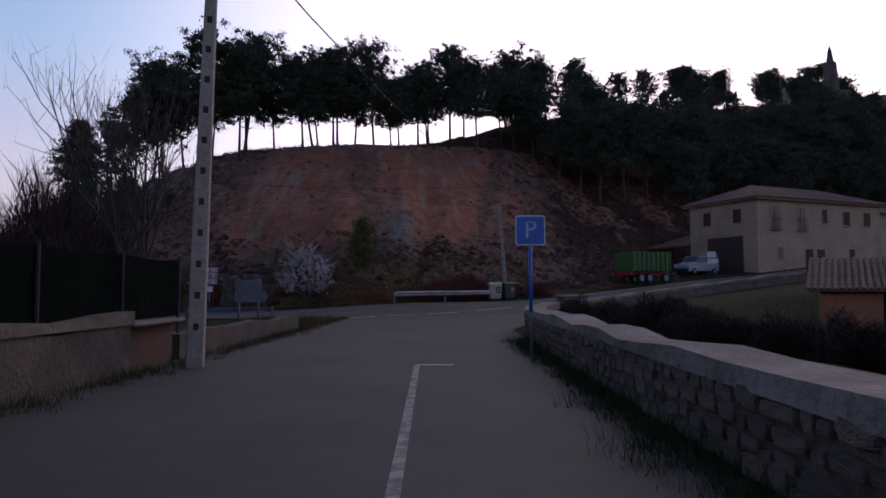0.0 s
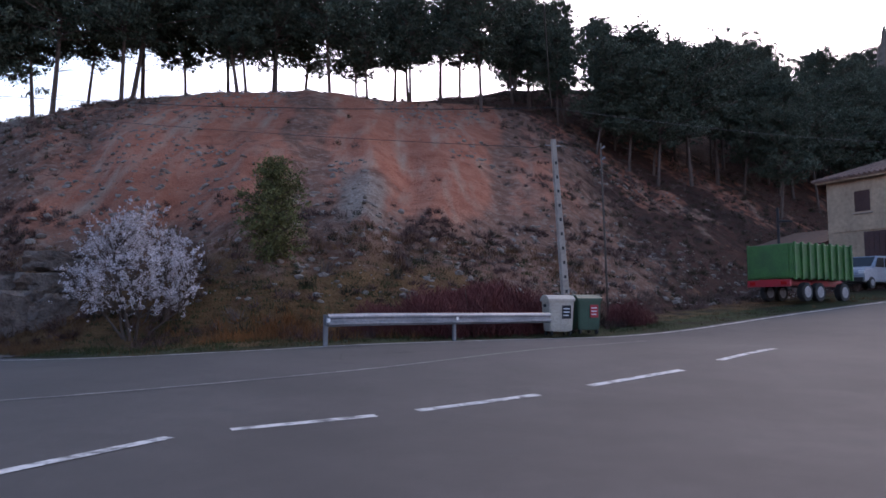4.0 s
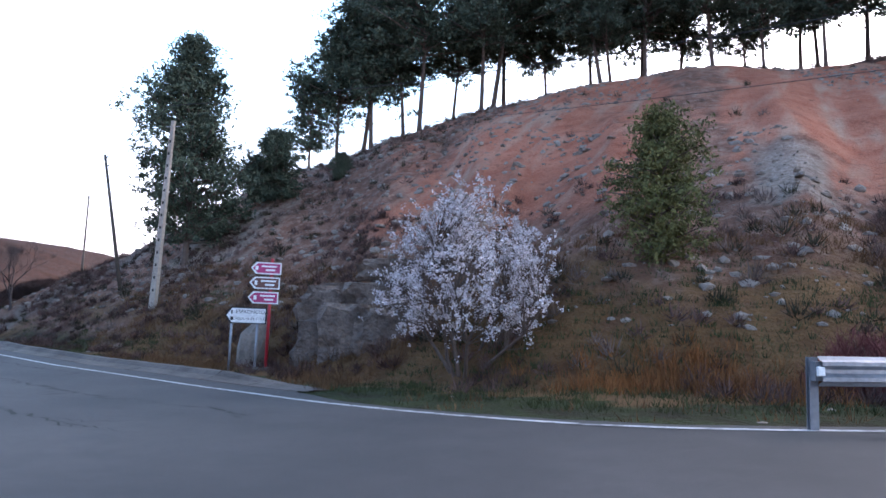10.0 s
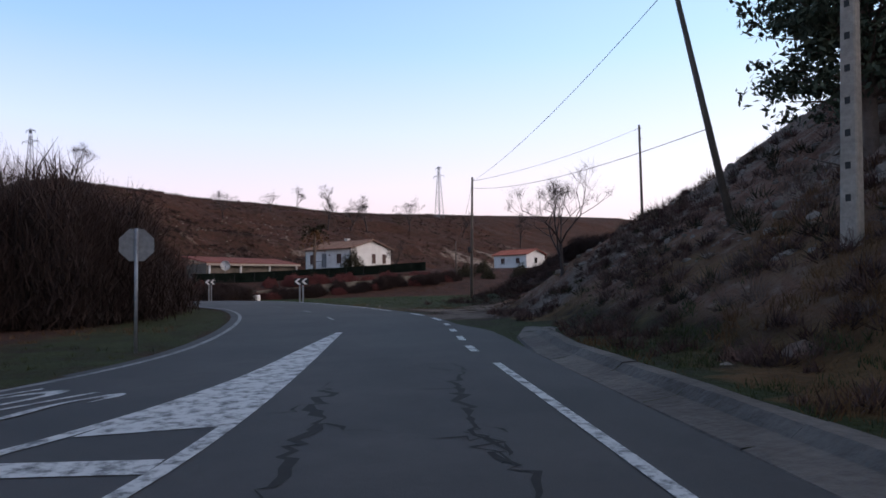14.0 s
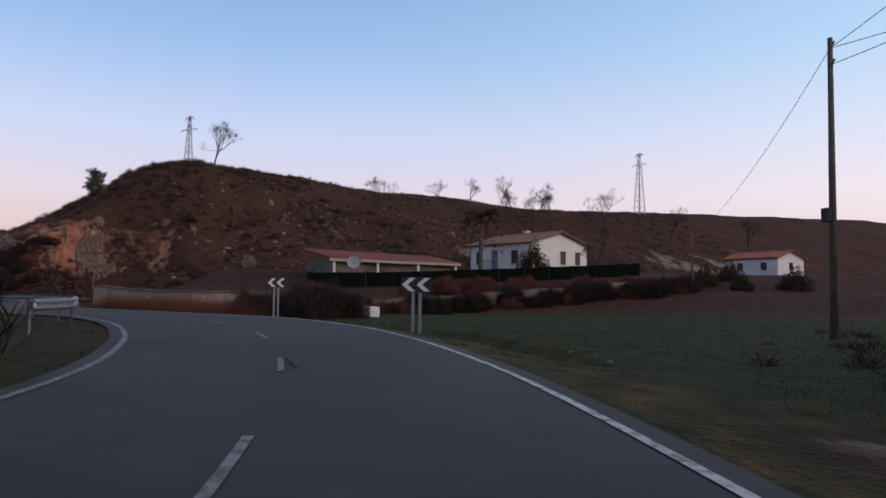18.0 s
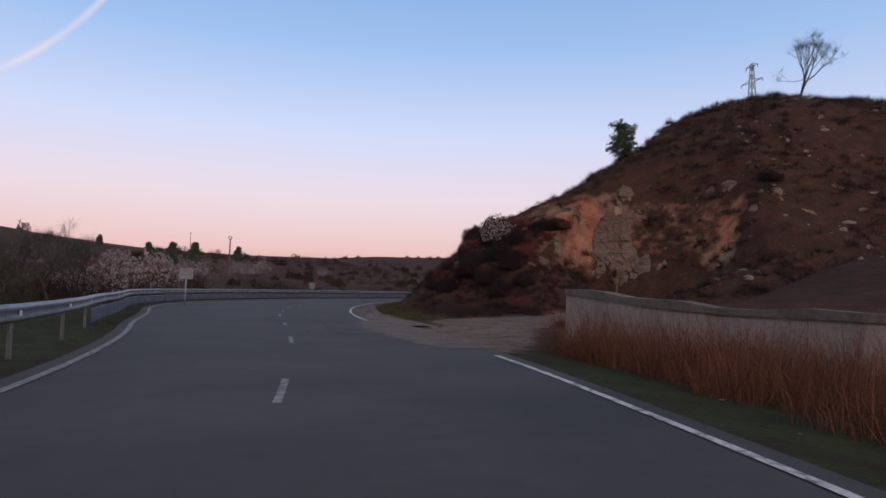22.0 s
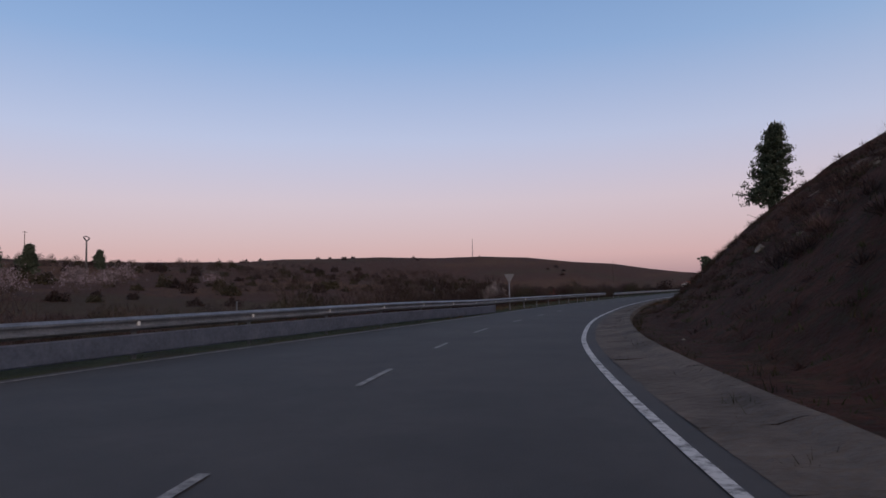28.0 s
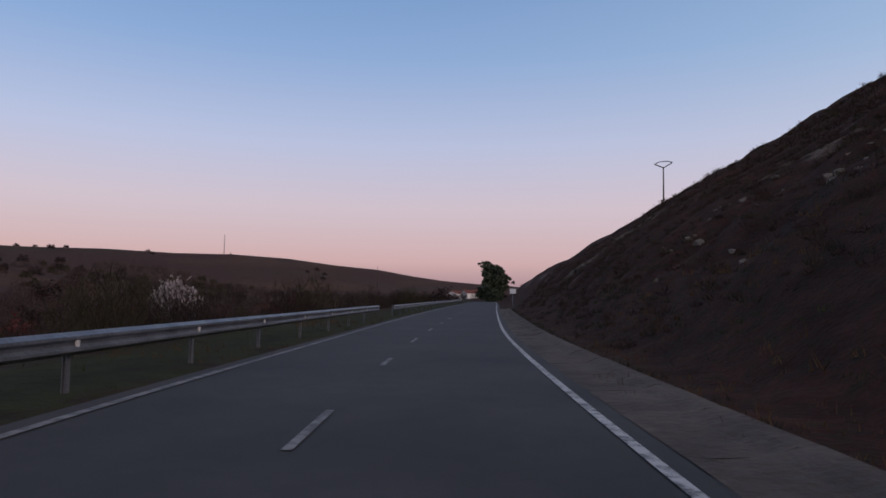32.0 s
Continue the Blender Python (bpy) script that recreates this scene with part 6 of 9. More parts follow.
pl = (16.4, 56.9)
t = thing("farm_trailer", (*pl, max(gz(*pl), rz(*pl))), "green ribbed farm trailer with a red chassis parked by the bank", "trailer", turn=24)
t.scale = (0.85, 1, 1)
bm = bmesh.new()
box(bm, -2.4, 2.4, -1.15, 1.15, 1.0, 2.55, 0.03)
part("body", bm, M_GREENPAINT, t)
for k in range(9):
    x = -2.25 + k * 4.5 / 8
    for y in (-1.2, 1.2):
        bm = bmesh.new()
        box(bm, x - 0.05, x + 0.05, y - 0.05, y + 0.05, 0.95, 2.6)
        part("rib", bm, M_GREENPAINT, t)
bm = bmesh.new()
box(bm, -2.46, -2.4, -1.0, 1.0, 1.1, 2.45)
part("tailgate", bm, M_GREENPAINT, t)
bm = bmesh.new()
box(bm, -2.5, 2.6, -0.5, 0.5, 0.7, 0.98)
box(bm, -2.55, -2.4, -1.1, 1.1, 0.65, 0.95)
part("chassis", bm, M_RED, t, "red chassis")
for y in (-0.8, 0.8):
    bm = bmesh.new()
    box(bm, -2.58, -2.55, y - 0.14, y + 0.14, 0.72, 0.88)
    part("tail_lamp", bm, M_LAMPRED, t)
for x in (-1.2, -0.2, 1.8):
    for y in (-0.95, 0.95):
        wheel(t, x, y, 0.42, 0.3)
bm = bmesh.new()
cyl(bm, 0.06, 0.06, (-2.2, -0.4, 0.9), (-2.2, -0.4, 4.2), 8)
cyl(bm, 0.05, 0.05, (-2.2, -0.4, 3.6), (-2.2, -1.1, 3.5), 8)
part("hoist", bm, M_BLACK, t, "dark upright hoist")
pl = (22.6, 61.4)
t = thing("van", (*pl, max(gz(*pl), rz(*pl))), "silver-blue small van parked in front of the garage", "van", turn=-150)
side_p = [(-2.0, 0.35), (2.0, 0.35), (2.02, 0.75), (1.85, 0.98), (1.05, 1.12), (0.5, 1.72), (-1.85, 1.78), (-2.02, 1.1)]
bm = prism(bmesh.new(), side_p, -0.82, 0.82, "y")
bmesh.ops.bevel(bm, geom=bm.edges[:], offset=0.06, segments=2, affect="EDGES")
part("body", bm, M_VAN, t)
for x0, x1 in ((-1.75, -0.95), (-0.85, -0.1), (0.0, 0.6)):
    for y in (-0.83, 0.83):
        bm = prism(bmesh.new(), [(x0, 1.12), (x1 + (0.28 if x0 == 0.0 else 0), 1.12), (x1, 1.6), (x0, 1.62)], y - 0.012, y + 0.012, "y")
        part("side_window", bm, M_GLASS, t)
for x in (-2.03,):
    bm = bmesh.new()
    box(bm, x - 0.01, x + 0.02, -0.65, 0.65, 1.15, 1.65, 0.01)
    part("rear_window", bm, M_GLASS, t)
bm = prism(bmesh.new(), [(1.06, 1.16), (0.55, 1.68), (0.52, 1.66), (1.03, 1.14)], -0.68, 0.68, "y")
part("windscreen", bm, M_GLASS, t)
for y in (-0.7, 0.7):
    bm = bmesh.new()
    box(bm, -2.05, -1.98, y - 0.08, y + 0.08, 0.8, 1.5, 0.01)
    part("tail_lamp", bm, M_LAMPRED, t)
    bm = bmesh.new()
    box(bm, 1.95, 2.04, y - 0.15, y + 0.15, 0.75, 0.92, 0.02)
    part("headlight", bm, M_SIGNWHITE, t)
for zz, x in ((0.45, -2.05), (0.45, 2.05)):
    bm = bmesh.new()
    box(bm, x - 0.06, x + 0.06, -0.8, 0.8, zz - 0.12, zz + 0.12, 0.03)
    part("bumper", bm, M_RUBBER, t)
for x in (-1.3, 1.3):
    for y in (-0.78, 0.78):
        wheel(t, x, y, 0.3, 0.18)

# ---- plants ----
rng = np.random.default_rng(7)
M_BARK = simple("bark", (0.085, 0.06, 0.048), (0.14, 0.10, 0.08), 4.0, 0.95, bump_s=0.6, bump_scale=18, dist=0.02)
M_TWIG = simple("grey_twig", (0.032, 0.025, 0.024), (0.07, 0.053, 0.05), 4.0, 0.95, bump_s=0)
M_PINE = island("pine_needles", (0.045, 0.062, 0.042), (0.112, 0.134, 0.090))
M_PINELIGHT = island("young_pine_needles", (0.075, 0.082, 0.028), (0.19, 0.18, 0.065))
M_BLOSSOM = island("almond_blossom", (0.58, 0.50, 0.51), (0.84, 0.78, 0.78))
M_SCRUB = island("heather_scrub", (0.034, 0.018, 0.015), (0.085, 0.042, 0.034))
M_SCRUBGREY = island("grey_scrub", (0.10, 0.068, 0.056), (0.20, 0.142, 0.118))
M_HEATH = island("mauve_heather", (0.075, 0.042, 0.036), (0.17, 0.10, 0.085))
M_SCRUBGREEN = island("olive_scrub", (0.026, 0.023, 0.012), (0.06, 0.05, 0.026))
M_REED = island("rusty_reed", (0.10, 0.036, 0.022), (0.21, 0.085, 0.05))
M_BRAMBLE = island("dark_bramble", (0.022, 0.014, 0.013), (0.050, 0.030, 0.026))
M_TWIGDARK = island("grey_brown_twigs", (0.045, 0.030, 0.028), (0.10, 0.068, 0.060))
M_REDBUSH = island("red_twig_bush", (0.11, 0.030, 0.030), (0.19, 0.062, 0.054))
M_DRYGRASS = island("dry_grass", (0.10, 0.048, 0.020), (0.185, 0.100, 0.045))
M_GRASS = island("grass_blades", (0.024, 0.034, 0.010), (0.062, 0.070, 0.022))
M_CROP = island("green_crop", (0.022, 0.050, 0.020), (0.045, 0.085, 0.032))
M_ROCK = simple("limestone", (0.30, 0.25, 0.21), (0.16, 0.13, 0.11), 1.5, 0.95, bump_s=0.7, bump_scale=9, spread=0.2, dist=0.04)


def quads_mesh(name, v, per, material):
    """A mesh of separate faces with per corners each."""
    me = bpy.data.meshes.new(name)
    n = len(v) // per
    me.vertices.add(n * per)
    me.vertices.foreach_set("co", np.asarray(v, np.float32).ravel())
    me.loops.add(n * per)
    me.loops.foreach_set("vertex_index", np.arange(n * per, dtype=np.int32))
    me.polygons.add(n)
    me.polygons.foreach_set("loop_start", np.arange(0, n * per, per, dtype=np.int32))
    me.update()
    me.validate()
    me.materials.append(material)
    return me


def leaves(c, size, long=1.0, lift=0.0):
    """Quads of a given size at points c, turned at random: an array of corners."""
    n = len(c)
    a = rng.normal(size=(n, 3))
    a[:, 2] += lift
    a /= np.linalg.norm(a, axis=1)[:, None]
    b = np.cross(a, rng.normal(size=(n, 3)))
    b /= np.linalg.norm(b, axis=1)[:, None] + 1e-9
    s = np.asarray(size) * rng.uniform(0.6, 1.3, n)
    a, b = a * (s * long)[:, None], b * s[:, None]
    return np.stack([c - a - b * 0.6, c + a * 0.2 - b, c + a + b * 0.5, c - a * 0.3 + b], 1).reshape(-1, 3)


def blades(c, h, w, lean=0.35):
    """Narrow upright triangles on points c."""
    n = len(c)
    t = rng.uniform(0, 2 * np.pi, n)
    d = np.stack([np.cos(t), np.sin(t), np.zeros(n)], 1)
    h = np.asarray(h) * rng.uniform(0.55, 1.2, n)
    w = np.asarray(w) * rng.uniform(0.7, 1.3, n)
    tip = c + np.stack([rng.normal(0, lean, n) * h, rng.normal(0, lean, n) * h, h], 1)
    return np.stack([c - d * w[:, None], c + d * w[:, None], tip], 1).reshape(-1, 3)


def limb_mesh(segments, sides=6):
    """Tapered bars (a, b, r0, r1) in one bmesh."""
    v, f = [], []
    for a, b, r0, r1 in segments:
        a, b = np.array(a, float), np.array(b, float)
        z = (b - a) / (np.linalg.norm(b - a) + 1e-9)
        x = np.cross(z, (0.3, 0.9, 0.2))
        x /= np.linalg.norm(x) + 1e-9
        y = np.cross(z, x)
        k = len(v)
        n = sides if r0 > 0.03 else 3
        for p, r in ((a, r0), (b, r1)):
            for i in range(n):
                g = 2 * math.pi * i / n
                v.append(p + r * (math.cos(g) * x + math.sin(g) * y))
        for i in range(n):
            f.append((k + i, k + (i + 1) % n, k + n + (i + 1) % n, k + n + i))
    me = bpy.data.meshes.new("limbs")
    me.from_pydata([tuple(p) for p in v], [], f)
    for p in me.polygons:
        p.use_smooth = True
    return me


def grow(start, way, length, r, depth, segs, ends, up=0.15, spread=0.6, droop=0.0, kids=3):
    """Branches that fork into thinner ones."""
    p, d = np.array(start, float), np.array(way, float)
    n = 3 if depth > 1 else 2
    for k in range(n):
        d = d + rng.normal(0, 0.13, 3) + np.array([0, 0, up * 0.4 - droop])
        d /= np.linalg.norm(d)
        q = p + d * length / n
        r1 = r * (1 - 0.3 / n)
        segs.append((p, q, r, r1))
        p, r = q, r1
        if depth > 0 and k > 0:
            for _ in range(kids - 1 if k < n - 1 else kids):
                e = d + rng.normal(0, spread, 3) + np.array([0, 0, up])
                grow(p, e / np.linalg.norm(e), length * rng.uniform(0.55, 0.8), r * 0.62, depth - 1, segs, ends, up, spread, droop, kids)
    if depth == 0:
        ends.append(p)


def tree_thing(name, place, label, category, group, limbs, bark, crown=None, crown_name="crown", turn=0.0, scale=1.0):
    t = thing(name, place, label, category, group, turn)
    t.scale = (scale,) * 3
    a = new("trunk", limbs)
    if not limbs.materials:
        limbs.materials.append(bark)
    a.parent = t
    if crown:
        b = new(crown_name, crown)
        b.parent = t
    return t


def pine_parts(h, bare, spread, full=False, tone=None, dens=1.0, leaf=0.054):
    """Trunk and crown of a pine: bare is the share of trunk without needles."""
    segs, tips = [], []
    bend = rng.normal(0, 0.06, 2)
    pts = [np.array((bend[0] * z * z / h, bend[1] * z * z / h, z)) for z in np.linspace(-0.4, h * 0.93, 9)]
    r0 = 0.0125 * h + 0.02
    for i in range(8):
        segs.append((pts[i], pts[i + 1], r0 * (1 - 0.1 * i), r0 * (1 - 0.1 * (i + 1))))
    cl = []
    n = int((150 if full else 105) * dens)
    ph = rng.uniform(0, 6.3, 3)
    for k in range(n):
        u = (k + rng.uniform()) / n
        w = bare + (1 - bare) * u
        base = pts[min(8, int(w * 8))] * 1.0
        base = base + (0, 0, w * h * 0.93 - base[2])
        g = k * 2.4 + rng.uniform(-0.5, 0.5)
        if full == "oval":
            prof = math.sin(math.pi * (0.16 + 0.76 * u)) ** 0.8
        elif full:
            prof = (1 - u) ** 0.75 * (0.6 + 0.4 * min(1, u / 0.15)) + 0.06
        else:
            prof = math.sin(math.pi * min(1, 0.3 + 0.62 * u)) ** 0.7
        lobe = 0.85 + 0.22 * math.sin(7 * u + g + ph[0]) + 0.2 * math.sin(2 * g + ph[1] + 4 * u)
        out = spread * max(0.12, prof) * rng.uniform(0.45, 1.0) * lobe
        rise = rng.uniform(0.15, 0.55) if full else rng.uniform(0.0, 0.3) + 0.6 * u
        tip = base + np.array((out * math.cos(g), out * math.sin(g), out * rise))
        segs.append((base, tip, 0.02 + 0.003 * h, 0.01))
        for q in np.linspace(0.45, 1.0, 3 + int(out > 1.2) + int(out > 2.2)):
            c = base * (1 - q) + tip * q + rng.normal(0, 0.12 + 0.07 * out, 3)
            cl.append((c, rng.uniform(0.2, 0.55) * (0.55 + 0.12 * spread)))
    for k in range(5):
        w = rng.uniform(bare * 0.45, bare)
        base = pts[min(8, int(w * 8))]
        g = rng.uniform(0, 2 * math.pi)
        segs.append((base, base + np.array((math.cos(g), math.sin(g), 0.35)) * rng.uniform(0.5, 1.4), 0.03, 0.01))
    cl.append((pts[-1] + (0, 0, 0.15), 0.3))
    c = []
    for p, r in cl:
        m = 44
        q = rng.normal(size=(m, 3))
        q /= np.linalg.norm(q, axis=1)[:, None]
        q *= (r * rng.uniform(0.05, 1.25, m))[:, None] * (1.15, 1.15, 0.8)
        c.append(p + q)
    c = np.concatenate(c)
    limbs = limb_mesh(segs)
    limbs.materials.append(M_BARK)
    return limbs, quads_mesh("crown", leaves(c, leaf * 0.8, 2.6, 0.5), 4, tone or M_PINE)


PINES = [pine_parts(11.0, 0.36, 3.9), pine_parts(10.0, 0.42, 3.6), pine_parts(11.6, 0.38, 4.2), pine_parts(9.2, 0.34, 3.5), pine_parts(10.3, 0.44, 3.8)]


def put_tree(parts, name, x, y, label, category, group="", turn=0.0, scale=1.0, sink=0.1, z=None):
    z0 = (gz(x, y) if z is None else z) - sink
    t = thing(name, (x, y, z0), label, category, group, turn)
    if name == "pine_tree":
        t.matrix_world = pose(x, y, z0, rng.normal(0, 3.0), rng.normal(0, 3.0), turn)
    t.scale = (scale,) * 3
    for nm, me in zip(("trunk", "crown"), parts):
        if me:
            o = new(nm, me)
            o.parent = t
    return t


crest_line = [(-27, 73), (-22, 76.5), (-13, 79.5), (-3, 81.2), (8, 81.5), (18, 81), (30, 85), (46, 94), (62, 108), (80, 124)]
cp = resample(crest_line, 2.8)
for i, (x, y) in enumerate(cp):
    for row in range(2):
        if rng.uniform() < (0.15, 0.2)[row]:
            continue
        px_, py_ = x + rng.normal(0, 0.9) - 1.5 * row, y + rng.normal(0, 0.8) + 1.0 + 5.0 * row
        put_tree(PINES[int(rng.integers(5))], "pine_tree", px_, py_, "tall dark pine with a bare trunk on the hill crest", "pine tree", "pines on the crest", rng.uniform(0, 360), rng.uniform(0.86, 1.15) * (1.15 if px_ < -12 else 1.0))
# pine wood on the slope behind the houses
for k in range(90):
    x = rng.uniform(8, 95)
    y0 = np.interp(x, [8, 20, 36, 60, 95], [74, 77, 86, 98, 112])
    y = y0 + rng.uniform(0, 42)
    put_tree(PINES[int(rng.integers(5))], "pine_tree", x, y, "dark pine of the wood on the slope behind the houses", "pine tree", "pines of the hillside wood", rng.uniform(0, 360), rng.uniform(0.75, 1.05))
big = pine_parts(13.0, 0.1, 4.7, True, dens=1.7, leaf=0.05)
put_tree(big, "pine_tree", -31.2, 57.8, "large full pine with low branches at the hill's end", "pine tree", "pines at the hill's end", 40, 1.0)
for x, y, s in ((77, 136, 0.8), (86, 136, 0.8), (90, 142, 0.9), (73, 138, 0.9), (95, 138, 1.0), (84, 146, 0.8), (70, 134, 1.0), (108, 140, 1.2), (112, 134, 1.1), (70, 126, 1.1)):
    put_tree(PINES[int(x) % 5], "pine_tree", x, y, "dark pine round the hilltop tower", "pine tree", "pines of the hillside wood", x * 30, s)
small = pine_parts(6.0, 0.08, 2.4, "oval", dens=1.3, leaf=0.045)
for x, y, s in ((-29.6, 62.4, 0.72), (-31.4, 62.6, 0.5), (-27.0, 64.5, 0.3)):
    put_tree(small, "pine_tree", x, y, "small young pine near the hill's end", "pine tree", "pines at the hill's end", s * 300, s)
for x, y, s in ((-32.9, 74.8, 1.2), (-31.4, 73.8, 1.28), (-34.2, 73.4, 1.1), (-29.8, 75.6, 1.15), (-35.6, 72.0, 0.8)):
    put_tree(PINES[int(abs(x)) % 5], "pine_tree", x, y, "tall bare-trunked pine where the hill crest falls away", "pine tree", "pines on the crest", x * 40, s)
sap = pine_parts(5.2, 0.04, 1.85, "oval", M_PINELIGHT, dens=0.85, leaf=0.034)
put_tree(sap, "young_pine", -6.3, 49.9, "young olive-green pine at the foot of the red cut", "pine tree", scale=0.74)
slope_pine = pine_parts(5.8, 0.1, 1.75, True, dens=0.9, leaf=0.045)
cone = pine_parts(5.8, 0.08, 2.5, True, dens=0.8, leaf=0.07)
put_tree(slope_pine, "pine_tree", -157.0, -15.4, "dark pine on the slope above the road", "pine tree", "pines on the limestone hill", 10, 0.85)
squat = pine_parts(3.4, 0.05, 1.7, False, dens=0.6, leaf=0.05)
put_tree(squat, "pine_tree", -126.6, 11.2, "small squat dark pine on the shoulder of the limestone hill", "pine tree", "pines on the limestone hill", 70, 0.8, 0.1)
dome = pine_parts(9.5, 0.03, 5.2, False, dens=2.2, leaf=0.2)
put_tree(dome, "pine_tree", -338, -60.5, "broad dark round pine by the bend of the road", "pine tree", scale=0.95)
for x, y, top in ((-192.3, -222, 16.6), (-202.3, -223.3, 17.4), (-214.4, -228.8, 18.3), (-198.8, -288, 22.3), (-199.6, -229.9, 14.7), (-161.2, -206, 15.0), (-120, -225, 17.5), (-252, -258, 19.5)):
    put_tree(cone, "conifer", x, y, "distant dark conifer above the valley", "conifer", "distant conifers", x * 7, max(0.6, (top - gz(x, y)) / 5.8))


# bare trees
def bare_parts(h, depth=3, spread=0.55, up=0.2, droop=0.0, kids=3, lead=1, sides=5):
    segs, ends = [], []
    for k in range(lead):
        w = np.array((rng.normal(0, 0.12 * lead), rng.normal(0, 0.12 * lead), 1.0))
        grow((0, 0, -0.3), w / np.linalg.norm(w), h * 0.45, 0.022 * h / math.sqrt(lead), depth, segs, ends, up, spread, droop, kids)
    me = limb_mesh(segs, sides)
    me.materials.append(M_TWIG)
    return me, np.array(ends)


BARE, FINE = [], []
for _ in range(3):
    b_, e_ = bare_parts(5.5, 3, 0.52, 0.18)
    BARE.append(b_)
    e_ = np.repeat(e_, 16, 0)
    FINE.append(quads_mesh("twigs", blades(e_ + rng.normal(0, 0.1, e_.shape), 0.55, 0.008, 0.7), 3, M_TWIG))
for x, y, s in ((-143.5, 19.5, 1.15), (-150.5, 43.2, 0.66), (-161.5, 63.7, 0.8), (-163.6, 68.8, 0.9), (-167.5, 73.2, 0.85), (-174.5, 84.5, 0.9), (-181.9, 100.4, 0.8), (-185, 118, 0.9), (-196, 70, 0.9), (-190, 60, 0.7), (-165, 52, 0.5)):
    put_tree((BARE[int(abs(x)) % 3], FINE[int(abs(x)) % 3]), "bare_tree", x, y, "small leafless tree on the skyline of the limestone hill", "tree", "bare trees on the skyline", x * 37, s * (1.05 if x > -145 else 1.4))
put_tree((BARE[0], FINE[0]), "bare_tree", -44.2, 56.6, "leafless tree beside the dirt track", "tree", turn=30, scale=0.75)
put_tree((BARE[1], FINE[1]), "bare_tree", -111.6, 66.0, "leafless tree against the white gable", "tree", turn=30, scale=0.7)
TALL, TALL_TWIGS = [], []
for _ in range(2):
    b_, e_ = bare_parts(9.0, 3, 0.42, 0.35, lead=3)
    TALL.append(b_)
    e_ = np.repeat(e_, 2, 0)
    TALL_TWIGS.append(quads_mesh("twigs", blades(e_ + rng.normal(0, 0.1, e_.shape), 0.7, 0.007, 0.5), 3, M_TWIG))
for x, y, s in ((-16.6, 29.5, 0.85), (-18.6, 28.0, 0.6), (-20.5, 30.0, 0.7), (-9.4, 20.4, 0.85)):
    put_tree((TALL[int(abs(x)) % 2], TALL_TWIGS[int(abs(x)) % 2]), "bare_tree", x, y, "tall leafless tree with steep branches beyond the street fence", "tree", "bare trees by the street", x * 50, s)
weep, weep_ends = bare_parts(6.5, 3, 0.6, 0.12, 0.06, 3, 2)
tw = np.repeat(weep_ends, 40, 0) + rng.normal(0, 0.3, (40 * len(weep_ends), 3))
hang = blades(tw, -0.7, 0.006, 0.2)
weep_twigs = quads_mesh("twigs", hang, 3, M_TWIG)
for x, y, s in ((-53.5, 35.0, 1.1), (-56.5, 36.3, 0.9), (-50.5, 33.2, 1.0)):
    put_tree((weep, weep_twigs), "bare_tree", x, y, "leafless tree with drooping twigs above dark bushes", "tree", "drooping trees by the junction", x * 70, s)


# almond in blossom
def almond_parts(h, w, n, twigs=420):
    """Stems that fan out of the ground, many fine twigs that fill a dome, and blossom along the outer twigs."""
    segs = []
    stems = []
    for k in range(9):
        g = 2 * math.pi * (k + rng.uniform(-0.3, 0.3)) / 9
        p = np.array((0.12 * math.cos(g), 0.10 * math.sin(g), -0.2))
        lean = rng.uniform(0.25, 0.8)
        d = np.array((lean * math.cos(g), lean * math.sin(g), 1.0))
        r = 0.05 * h / 4
        for j in range(5):
            d = d / np.linalg.norm(d) + rng.normal(0, 0.12, 3) + (0, 0, 0.04)
            d /= np.linalg.norm(d)
            q = p + d * h * 0.145
            segs.append((p, q, r, r * 0.78))
            stems.append((p, q))
            p, r = q, r * 0.78
    mids = np.array([b for _, b in stems])
    tips = rng.normal(size=(twigs, 3))
    tips /= np.linalg.norm(tips, axis=1)[:, None]
    tips[:, 2] = np.where(tips[:, 2] < -0.75, -tips[:, 2], tips[:, 2])
    lump = 1 + 0.16 * np.sin(4 * tips[:, 0] + 1.0) * np.cos(3 * tips[:, 1])
    tips = tips * (rng.uniform(0.35, 1.0, twigs) ** 0.5 * lump)[:, None] * (0.58 * h, 0.46 * h, 0.46 * h) + (0, 0, 0.5 * h)
    tips = tips[tips[:, 2] > 0.2]
    a, b = [], []
    for p in tips:
        m = mids[np.linalg.norm(mids - p * (0.75, 0.75, 0.7), axis=1).argmin()]
        e = m + 0.5 * (p - m) + rng.normal(0, 0.06 * h, 3) * 0.5 + (0, 0, 0.03 * h)
        segs.append((m, e, 0.012, 0.008))
        segs.append((e, p, 0.008, 0.003))
        a.append(e), b.append(p)
        for _ in range(2):
            f = e + rng.uniform(0.1, 0.9) * (p - e)
            q = f + rng.normal(0, 0.07 * h, 3)
            segs.append((f, q, 0.005, 0.002))
            a.append(f), b.append(q)
    me = limb_mesh(segs, 5)
    me.materials.append(M_BARK)
    a, b = np.array(a), np.array(b)
    # blossom sits in small knots along the twigs, thicker towards the light
    share = (0.2 + np.clip(b[:, 2] / h, 0, 1)) * rng.uniform(0.1, 1.6, len(b)) ** 2
    i = rng.choice(len(a), n // 7, p=share / share.sum())
    c = a[i] + (b[i] - a[i]) * rng.uniform(0.1, 1.0, (len(i), 1))
    c = np.repeat(c, 7, 0) + rng.normal(0, 0.032 * h / 4, (7 * len(i), 3))
    return me, quads_mesh("blossom", leaves(c, w, 1.0), 4, M_BLOSSOM)


